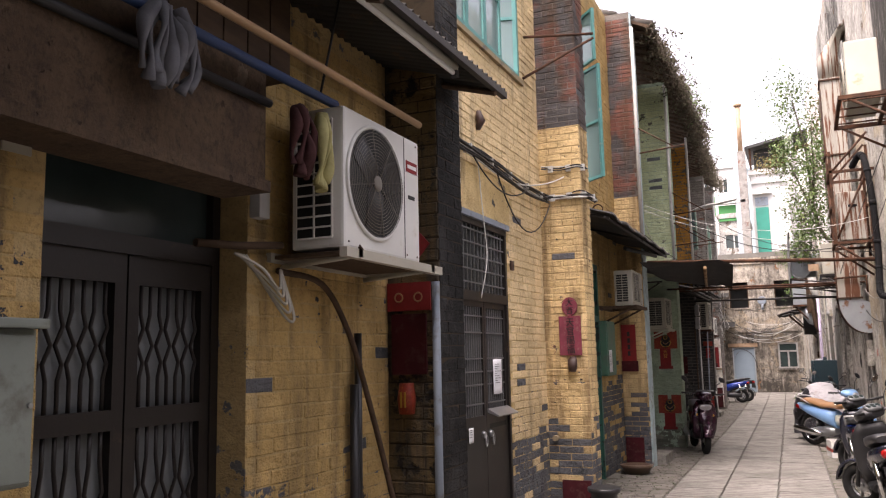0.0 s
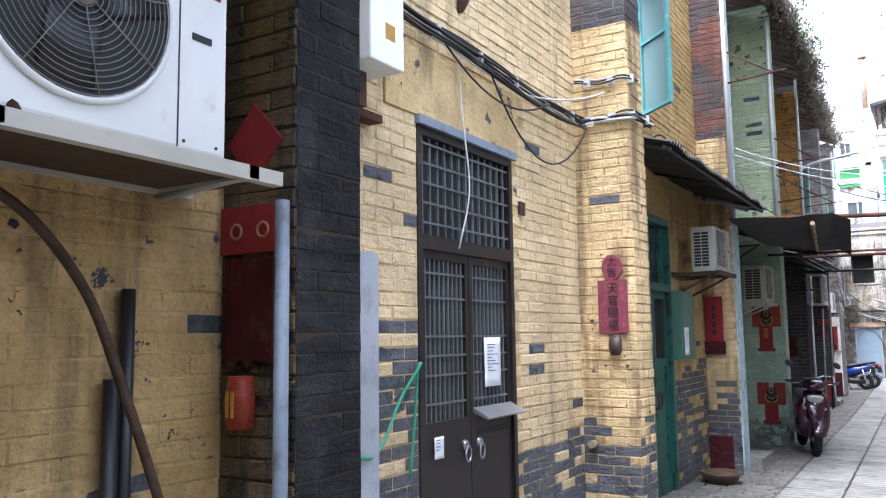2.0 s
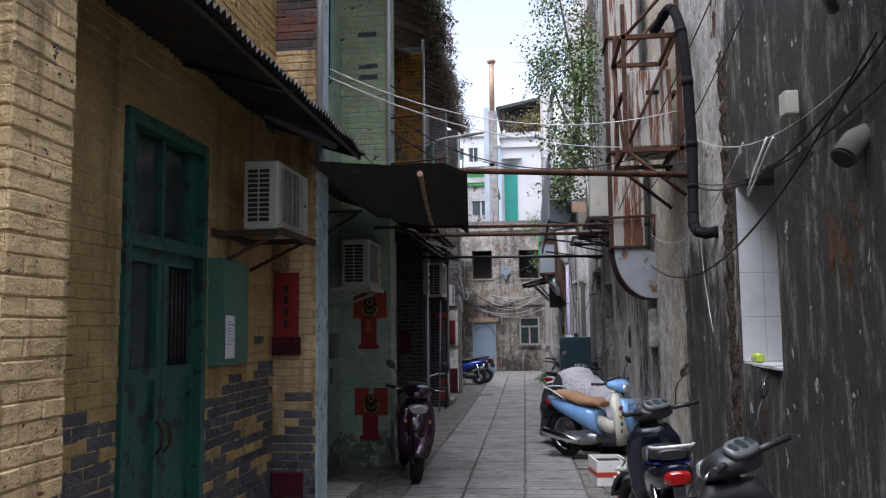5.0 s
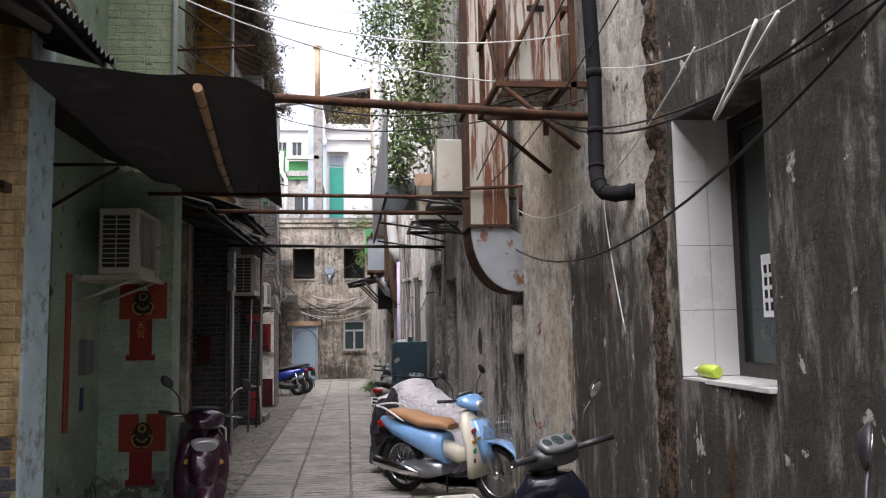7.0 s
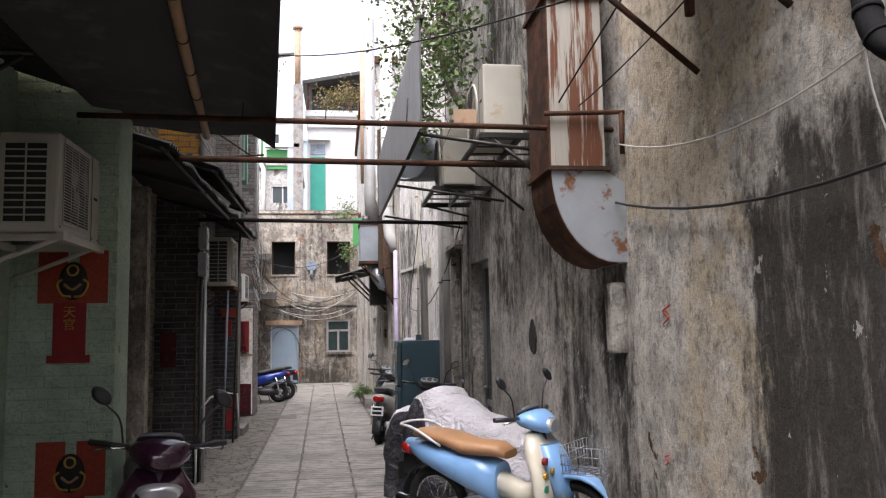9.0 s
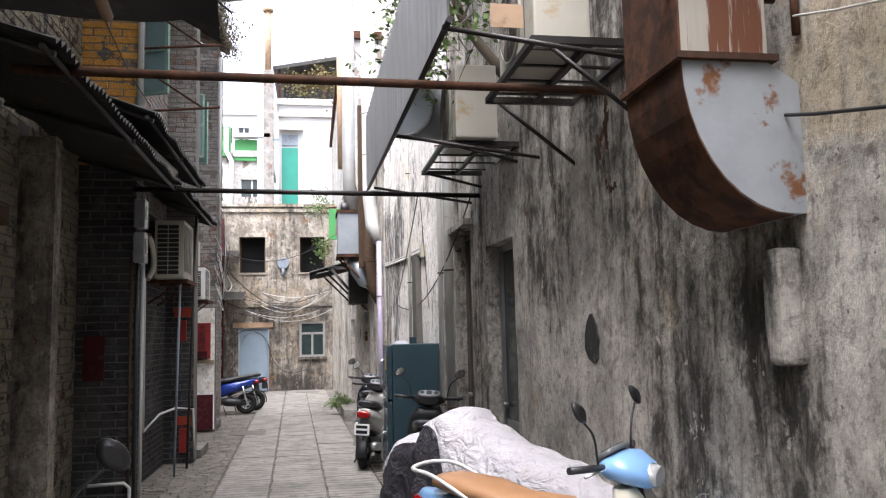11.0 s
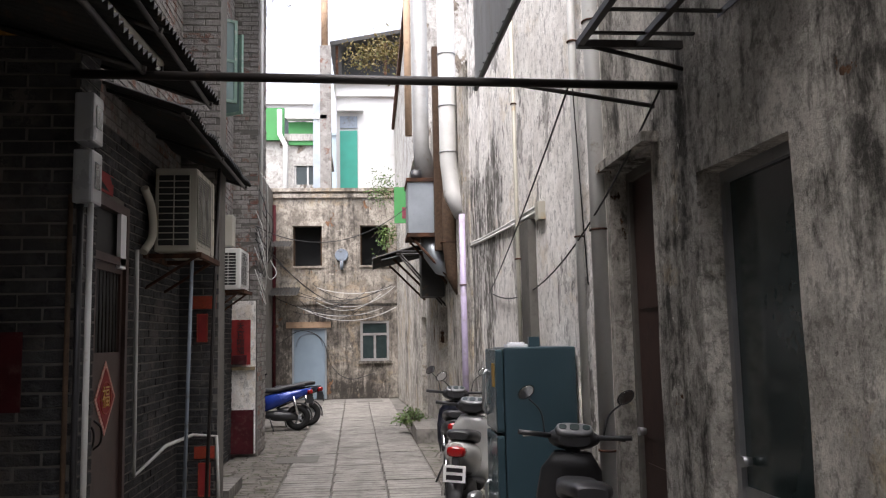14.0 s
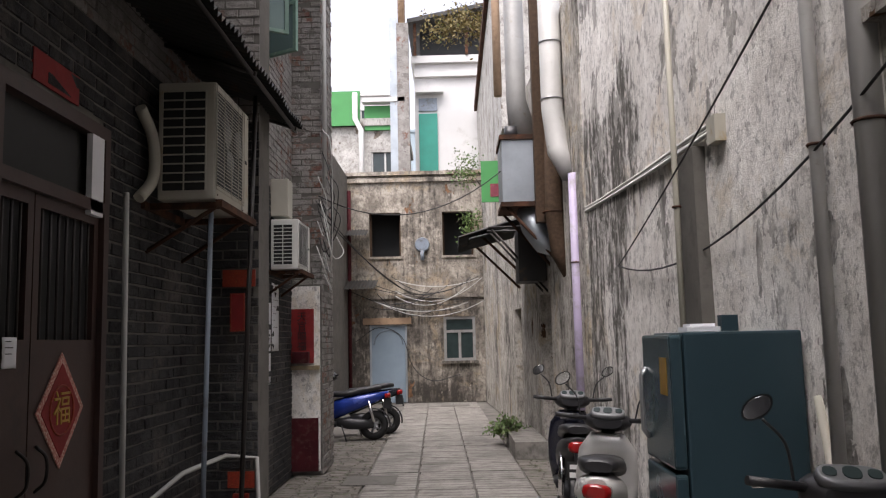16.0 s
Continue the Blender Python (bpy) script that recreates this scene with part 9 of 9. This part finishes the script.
rnd = random.Random(50)
for k in range(13):
    a = (rnd.uniform(-3.0, -1.5), 36.85, rnd.uniform(2.5, 3.3))
    b = (rnd.uniform(-0.6, 0.9), 36.85, rnd.uniform(2.3, 3.4))
    tagged(part("facade_wire", tubes(0.012, sag(a, b, rnd.uniform(0.1, 0.5)), n=4), MAT["wire_white" if k % 3 == 0 else "wire"]), "tangled wire slung across the end house", "cable")
tagged(part("facade_wire", tubes(0.014, spline([(-2.6, 36.9, 1.6), (-2.0, 36.85, 1.95), (-1.4, 36.85, 1.7), (-1.1, 36.85, 0.9), (-0.6, 36.85, 0.55), (0.1, 36.85, 0.7)], 6), n=4), MAT["wire"]), "black cable looping past a blue door", "cable")

# ---- houses beyond ----
def far_house(name, label, x0, x1, y0, y1, z1, wall_mat, holes, roof_z=0.25):
    t = thing(name, label, "house")
    bm = B()
    slab(bm, facing(y0), (x0, x1), (0, z1), holes, 0.3)
    part("wall", bm, MAT[wall_mat], t)
    part("side_wall", boxes((x0, x0 + 0.3, y0 + 0.3, y1, 0, z1), (x1 - 0.3, x1, y0 + 0.3, y1, 0, z1)), MAT[wall_mat], t)
    part("roof", boxes((x0 - 0.1, x1 + 0.1, y0 - 0.15, y1, z1, z1 + roof_z)), MAT[wall_mat], t)
    for h in holes:
        w = part("window", boxes((h[0], h[1], y0 + 0.12, y0 + 0.16, h[2], h[3])), MAT["window_dark"], t)
        part("window_frame", boxes((h[0], h[0] + 0.06, y0 + 0.06, y0 + 0.12, h[2], h[3]), (h[1] - 0.06, h[1], y0 + 0.06, y0 + 0.12, h[2], h[3]), ((h[0] + h[1]) / 2 - 0.03, (h[0] + h[1]) / 2 + 0.03, y0 + 0.06, y0 + 0.12, h[2], h[3])), MAT["white_pipe"], w)
    return t


h = far_house("white_house", "white rendered house with a teal door above the lane's end", -1.2, 4.0, 43.0, 50.0, 11.2, "white_wall", [(1.0, 1.5, 8.4, 10.2)])
part("door", boxes((-1.06, -0.42, 42.94, 43.0, 7.0, 9.4)), MAT["far_teal"], h, "teal painted door")
part("door_transom", boxes((-1.06, -0.42, 42.95, 43.0, 9.5, 9.95)), MAT["grey_pipe"], h)
part("door_hood", boxes((-1.15, -0.2, 42.7, 43.0, 10.1, 10.25)), MAT["white_wall"], h)
part("cornice", boxes((-1.2, 4.0, 42.85, 43.0, 10.7, 10.85)), MAT["white_wall"], h)
t = thing("roof_shed", "dark sloping tin shed on a white roof", "shed")
prism(bm := B(), [(-1.4, 12.55), (4.0, 13.6), (4.0, 13.75), (-1.4, 12.7)], 42.6, 47, "y")
part("shed_roof", bm, MAT["tin"], t)
part("shed_wall", boxes((-1.0, 4.0, 43.6, 43.8, 11.45, 12.9)), MAT["dark"], t)
for x in (-1.2, 0.6, 2.4):
    part("post", boxes((x, x + 0.1, 42.8, 42.9, 11.45, 12.8)), MAT["rust"], t)
h = far_house("grey_house", "grey patched house with green boarded roof room", -6.5, -1.6, 42.6, 48.0, 8.9, "patched", [(-2.7, -1.75, 7.3, 8.0), (-4.9, -4.0, 6.9, 7.7)])
part("green_board", boxes((-6.0, -3.05, 42.4, 42.6, 8.9, 10.1), (-2.9, -1.7, 42.5, 42.6, 8.75, 9.6)), MAT["far_green"], h, "green painted boarding")
part("white_pipe", tubes(0.09, [(-3.0, 42.3, 6.1), (-3.0, 42.3, 8.7), (-3.2, 42.3, 9.1), (-3.2, 42.3, 10.0)], n=8), MAT["white"], h)
part("sloped_cover", boxes((-2.95, -1.5, 42.2, 42.6, 9.65, 9.8)), MAT["white_wall"], h)
far_house("pale_house", "pale house with plain windows further back", -9.0, -2.6, 60.0, 66.0, 15.4, "white_wall", [(-5.3, -4.6, 13.6, 14.6), (-4.3, -3.6, 13.6, 14.6)])
far_house("grey_block", "distant hazy grey-blue tower block", -4.0, 3.0, 95.0, 102.0, 22.5, "hill", [(-3, -2, 19, 20.5)])
h = thing("chimney_stack", "thin terracotta chimney pipe on a brick stack", "chimney")
part("brick_shaft", boxes((-1.75, -1.35, 42.2, 42.6, 6.0, 12.4)), MAT["old_brick"], h)
part("side_box", boxes((-2.0, -1.75, 42.25, 42.55, 6.5, 12.6)), MAT["zinc"], h)
part("pipe", tubes(0.13, [(-1.58, 42.4, 12.4), (-1.58, 42.4, 14.9)], n=12), MAT["orange_pipe"], h)
part("cap", loft(B(), [((-1.58, 42.4, 14.9), (0.2, 0, 0), (0, 0.2, 0)), ((-1.58, 42.4, 15.0), (0.22, 0, 0), (0, 0.22, 0)), ((-1.58, 42.4, 15.08), (0.1, 0, 0), (0, 0.1, 0))], 12, 2), MAT["orange_pipe"], h)
t = thing("right_house", "old stained house side beyond the wall", "house")
part("wall", boxes((0.95, 3.5, 30.5, 42.8, 5.5, 9.4)), MAT["patched"], t)
part("coping", boxes((0.85, 3.5, 30.4, 42.8, 9.4, 9.6)), MAT["rust"], t)
t = thing("flue_stack", "broad grey flue with a round cap above the roofs", "flue")
part("shaft", tubes(0.5, [(3.0, 47.0, 9.0), (3.0, 47.0, 18.6)], n=18), MAT["white_wall"], t)
part("cap", tubes(0.65, [(3.0, 47.0, 18.4), (3.0, 47.0, 19.3)], n=18), MAT["white_wall"], t)
t = thing("street_lamp", "small street lamp on a curved arm", "lamp")
part("arm", tubes(0.03, spline([(-1.93, 19.6, 5.45), (-1.4, 19.6, 5.68), (-0.9, 19.6, 5.74)], 5)), MAT["white_pipe"], t)
part("head", loft(B(), [((-0.95, 19.6, 5.73), (0, 0.06, 0), (0, 0, 0.025)), ((-0.75, 19.6, 5.77), (0, 0.08, 0), (0, 0, 0.035)), ((-0.5, 19.6, 5.80), (0, 0.05, 0), (0, 0, 0.025))], 10), MAT["white_pipe"], t)

# ---- wires over the lane ----
WIRES = [((-1.3, 10.3, 4.1), (2.0, 11.2, 3.55), 0.25, 0.008, "wire_white"), ((-1.3, 10.4, 4.2), (1.9, 10.9, 3.8), 0.3, 0.008, "wire_white"), ((-1.3, 13.5, 4.6), (1.95, 11.0, 3.5), 0.45, 0.012, "wire"), ((-1.2, 17.7, 5.2), (1.9, 10.6, 3.25), 0.3, 0.010, "wire"),
         ((1.95, 10.9, 3.6), (2.25, 6.0, 3.4), 0.5, 0.005, "wire_white"), ((1.9, 11.6, 3.4), (2.24, 5.9, 3.6), 0.7, 0.013, "wire"), ((1.92, 11.4, 3.3), (2.25, 5.9, 3.2), 0.45, 0.010, "wire"), ((1.85, 13.0, 2.55), (2.1, 7.0, 3.1), 0.55, 0.013, "wire"), ((1.6, 13.2, 3.1), (2.05, 9.0, 4.0), 0.2, 0.008, "wire"),
         ((1.86, 12.7, 2.85), (2.05, 9.2, 3.1), 0.35, 0.008, "wire_white"), ((1.09, 17.58, 3.02), (1.42, 22.9, 2.2), 0.05, 0.010, "wire"), ((1.60, 17.6, 3.0), (1.42, 22.9, 2.2), 0.45, 0.012, "wire"), ((1.11, 17.58, 3.0), (1.2, 17.75, 1.95), 0.02, 0.006, "wire"), ((0.9, 26.0, 4.0), (-1.7, 25.6, 3.4), 0.5, 0.012, "wire"), ((-1.7, 25.6, 3.2), (0.3, 36.8, 2.6), 0.5, 0.014, "wire"), ((-1.7, 25.6, 3.3), (-0.2, 36.8, 3.0), 0.6, 0.014, "wire"),
         ((1.5, 12.9, 3.1), (2.06, 8.0, 4.6), -0.05, 0.010, "wire"), ((-1.2, 13.4, 4.3), (-1.4, 17.8, 3.9), 0.2, 0.008, "wire"), ((-1.3, 10.3, 3.9), (-1.3, 13.4, 3.7), 0.25, 0.008, "wire_white"), ((-1.3, 10.3, 3.7), (-0.3, 14.0, 3.3), 0.2, 0.010, "wire")]
for a, b, d, r, mt in WIRES:
    tagged(part("overhead_wire", tubes(r * 0.6, sag(a, b, d, 16), n=5), MAT[mt]), "thin wire slung across the lane" if mt == "wire" else "pale wire slung across the lane", "cable")
tagged(part("hanging_wire", tubes(0.004, spline([(2.0, 10.55, 3.2), (1.98, 10.5, 2.6), (1.97, 10.35, 2.2), (1.99, 10.2, 1.75)], 6), n=5), MAT["wire_white"]), "white wire end hanging on the wall", "cable")
tagged(part("hanging_wire", tubes(0.008, spline([(2.05, 8.6, 3.0), (1.98, 8.75, 2.75), (2.0, 8.9, 2.68), (2.03, 8.4, 2.95)], 6), n=5), MAT["wire_white"]), "loop of white wire over a window recess", "cable")
rnd = random.Random(61)
for k in range(10):
    p = (-1.6 + rnd.uniform(-.1, .1), 25.5 + rnd.uniform(-.6, .1), rnd.uniform(2.6, 4.2))
    q = (-1.62 + rnd.uniform(-.1, .15), 25.6, rnd.uniform(2.4, 3.8))
    tagged(part("tangled_wire", tubes(0.007, spline([p, (p[0] + 0.12, p[1] - 0.1, p[2] - rnd.uniform(.2, .5)), (q[0] + 0.1, q[1] - 0.1, q[2] - 0.2), q], 5), n=4), MAT["wire_white" if k % 2 else "wire"]), "tangled wires at the end pier", "cable")

# ---- bricks of the fronts and pilasters, pavement slabs ----
YL = MAT["yellow"]
brickwork(WALL_A, (-1.43, -3.0, 0), (0, 1, 0), (1, 0, 0), 4.85, 0.2, 3.6, MAT["yellow_a"], [(2.38, 3.48, -1, 3.0)], (3.5, 4.8, 0.4, 2.3), 300, seed=1, proud=0.004, rough=0.003, joint=0.005, soft=0.0055, bare=MAT["bare_grey"], low=0.75)
brickwork(PIER_A, (-1.43, 1.85, 0), (1, 0, 0), (0, -1, 0), 0.355, 0.2, 3.7, MAT["sooty_yellow"], near=(0, 1, 0.4, 2.3), most=40, seed=2, proud=0.007, joint=0.005, soft=0.0055, bare=MAT["bare_grey"], low=0.9)
brickwork(PIER_A, (-1.075, 1.85, 0), (0, 1, 0), (1, 0, 0), 0.36, 0.2, 7.4, MAT["black"], near=(0, 1, 0.5, 3), most=60, seed=3, proud=0.003, rough=0.002, joint=0.003)
for u0, u1, low in ((0.0, 1.25, 1.72), (1.25, 3.59, 1.18)):
    brickwork(WALL_B, (-1.64, 2.21 + u0, 0), (0, 1, 0), (1, 0, 0), u1 - u0, 0.2, 7.4, YL, [(a - u0, b - u0, c, d) for a, b, c, d in ((1.25, 2.42, -1, 3.03), (0.94, 2.51, 3.08, 3.5), (1.09, 2.99, 4.7, 6.6), (0, 0.51, 0, 2.22))], (0.5 if u0 == 0 else 1.17, 3.6, 0.5, 3.3), 110 if u0 == 0 else 190, seed=4 + int(u0), proud=0.005, rough=0.0035, joint=0.006, soft=0.0055, bare=MAT["bare_grey"], low=low)
brickwork(PIER_B, (-1.64, 5.80, 0), (1, 0, 0), (0, -1, 0), 0.455, 0.2, 7.5, MAT["yellow_low"], near=(0, 1, 0.4, 3.5), most=110, seed=5, joint=0.006, proud=0.005, soft=0.0055, bare=MAT["bare_grey"], low=1.1)
brickwork(PIER_B, (-1.185, 5.80, 0), (0, 1, 0), (1, 0, 0), 0.37, 0.2, 7.5, MAT["yellow_low"], near=(0, 1, 0.4, 3.5), most=90, seed=6, joint=0.006, proud=0.005, soft=0.0055, bare=MAT["bare_grey"], low=1.1)
brickwork(WALL_C, (-1.76, 6.17, 0), (0, 1, 0), (1, 0, 0), 4.05, 0.1, 7.3, MAT["yellow_worn"], [(1.43, 2.55, -1, 3.1), (0.58, 1.73, 4.05, 6.4)], (2.55, 4.05, 0.2, 1.6), 130, seed=7, joint=0.006, soft=0.0055, bare=MAT["bare_grey"], low=1.45)
brickwork(PIER_C, (-1.76, 10.22, 0), (1, 0, 0), (0, -1, 0), 0.39, 0.1, 7.3, MAT["yellow_low"], near=(0, 1, 0.2, 3.2), most=90, seed=8, joint=0.006, soft=0.0055, bare=MAT["bare_grey"], low=1.1)
brickwork(PIER_D, (-1.95, 13.40, 0), (1, 0, 0), (0, -1, 0), 0.65, 0.1, 3.3, MAT["mint"], near=(0, 1, 0.3, 2.4), most=60, seed=9, proud=0.0025, rough=0.001, joint=0.004)
brickwork(PIER_D, (-1.95, 13.40, 0), (1, 0, 0), (0, -1, 0), 0.65, 3.31, 7.1, MAT["lime"], near=(0, 1, 3.3, 6.5), most=120, seed=29, proud=0.004, rough=0.003, joint=0.006, soft=0.0055, bare=MAT["bare_grey"], low=1.0)
# grey brick with the awning shade in its colour
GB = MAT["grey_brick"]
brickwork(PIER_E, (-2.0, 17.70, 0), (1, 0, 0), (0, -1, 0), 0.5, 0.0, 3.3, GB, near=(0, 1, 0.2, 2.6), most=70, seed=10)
brickwork(PIER_E, (-2.0, 17.70, 0), (1, 0, 0), (0, -1, 0), 0.5, 3.3, 6.9, MAT["orange"], seed=11, proud=0.005)
brickwork(PIER_E, (-1.5, 17.70, 0), (0, 1, 0), (1, 0, 0), 0.3, 0.0, 3.3, GB, seed=46)
brickwork(WALL_E, (-2.0, 13.72, 0), (0, 1, 0), (1, 0, 0), 3.98, 0.0, 6.9, MAT["stained_brick"], [(0.88, 2.08, -1, 2.62), (2.45, 2.66, 0, 3.3)], seed=12)
# same fronts: shaded copy below 3.3 m, lit copy above it
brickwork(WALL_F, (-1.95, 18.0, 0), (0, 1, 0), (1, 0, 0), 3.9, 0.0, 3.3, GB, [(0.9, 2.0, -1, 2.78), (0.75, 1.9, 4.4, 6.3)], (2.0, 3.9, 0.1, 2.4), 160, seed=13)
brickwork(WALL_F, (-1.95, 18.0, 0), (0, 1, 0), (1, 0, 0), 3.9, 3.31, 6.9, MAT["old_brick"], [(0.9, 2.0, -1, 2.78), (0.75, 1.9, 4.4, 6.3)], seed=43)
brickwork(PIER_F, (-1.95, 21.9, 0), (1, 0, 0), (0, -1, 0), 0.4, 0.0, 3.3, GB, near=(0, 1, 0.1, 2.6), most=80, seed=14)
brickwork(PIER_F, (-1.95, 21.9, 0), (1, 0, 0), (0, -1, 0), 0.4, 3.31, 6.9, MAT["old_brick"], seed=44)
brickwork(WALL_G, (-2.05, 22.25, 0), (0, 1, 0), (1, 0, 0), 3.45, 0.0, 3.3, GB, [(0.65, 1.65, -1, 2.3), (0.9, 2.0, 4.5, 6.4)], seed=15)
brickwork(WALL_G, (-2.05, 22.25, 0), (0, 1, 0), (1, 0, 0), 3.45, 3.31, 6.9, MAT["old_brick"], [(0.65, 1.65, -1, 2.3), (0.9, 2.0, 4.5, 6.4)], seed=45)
brickwork(PIER_G, (-2.8, 25.7, 0), (1, 0, 0), (0, -1, 0), 1.12, 2.3, 7.3, MAT["old_brick"], near=(0.4, 1.2, 2.3, 5.0), most=120, seed=16, rough=0.008)
brickwork(PIER_G, (-1.68, 25.7, 0), (0, 1, 0), (1, 0, 0), 0.9, 0.0, 7.3, MAT["old_brick"], seed=17, rough=0.008)
# slabs of the lane
pavement = thing("pavement", "worn concrete slabs laid in rows along the lane", "pavement", kind="structure")
rnd = random.Random(21)
cols = (-1.02, -0.42, 0.20, 0.82)
verts, faces, kinds, count = [], [], {}, 0
y = -3.0
while y < 36.5:
    w = rnd.choice((0.58, 0.62, 0.66))
    shift = -0.02 * (y - 21)
    for a, b in zip(cols, cols[1:]):
        sz = (round(b - a - 0.014, 3), round(w - 0.014, 3))
        yc = y + w / 2
        m = Matrix.Translation(((a + b) / 2 + shift, yc, zg(yc) - 0.03 + rnd.uniform(-0.002, 0.002))) @ Matrix.Rotation(-0.015 if yc < 19 else 0.0, 4, "X") @ Matrix.Rotation(rnd.uniform(-0.003, 0.003), 4, "Y")
        if 10.5 < yc < 26 and count < 150:
            if sz not in kinds:
                me = bpy.data.meshes.new("slab")
                me.from_pydata(brick_verts(*sz, 0.03, 0.009), [], BRICK_FACES)
                me.materials.append(MAT["slab"])
                kinds[sz] = me
            ob = new("slab", kinds[sz])
            ob.parent = pavement
            ob.matrix_basis = m
            count += 1
        else:
            k = len(verts)
            verts += [m @ Vector(q) for q in brick_verts(*sz, 0.03, 0.006)]
            faces += [tuple(i + k for i in f) for f in BRICK_FACES]
    y += w
me = bpy.data.meshes.new("slab_rows")
me.from_pydata(verts, [], faces)
me.materials.append(MAT["slab"])
ob = new("slab_rows", me)
ob.parent = pavement
tagged(ob, kind="stuff")
# setts along both edges
verts, faces = [], []
for side in (0, 1):
    y = 4.0
    while y < 30:
        shift = -0.02 * (y - 21)
        x0, x1 = ((-2.0, -1.03 + shift) if side == 0 else (0.83 + shift, right_x(y) - 0.02))
        x = x0
        while x < x1:
            L = rnd.uniform(0.16, 0.26)
            e = min(x + L, x1)
            if e - x > 0.04 and rnd.random() < 0.93:
                m = Matrix.Translation(((x + e) / 2, y + 0.05, zg(y) - 0.03 + rnd.uniform(-0.006, 0.0)))
                k = len(verts)
                verts += [m @ Vector(q) for q in brick_verts(e - x - 0.012, 0.095, 0.026, 0.008)]
                faces += [tuple(i + k for i in f) for f in BRICK_FACES]
            x = e
        y += 0.107
me = bpy.data.meshes.new("setts")
me.from_pydata(verts, [], faces)
me.materials.append(MAT["cobble"])
tagged(new("setts", me), "small worn setts along both edges of the lane", "paving", kind="stuff")
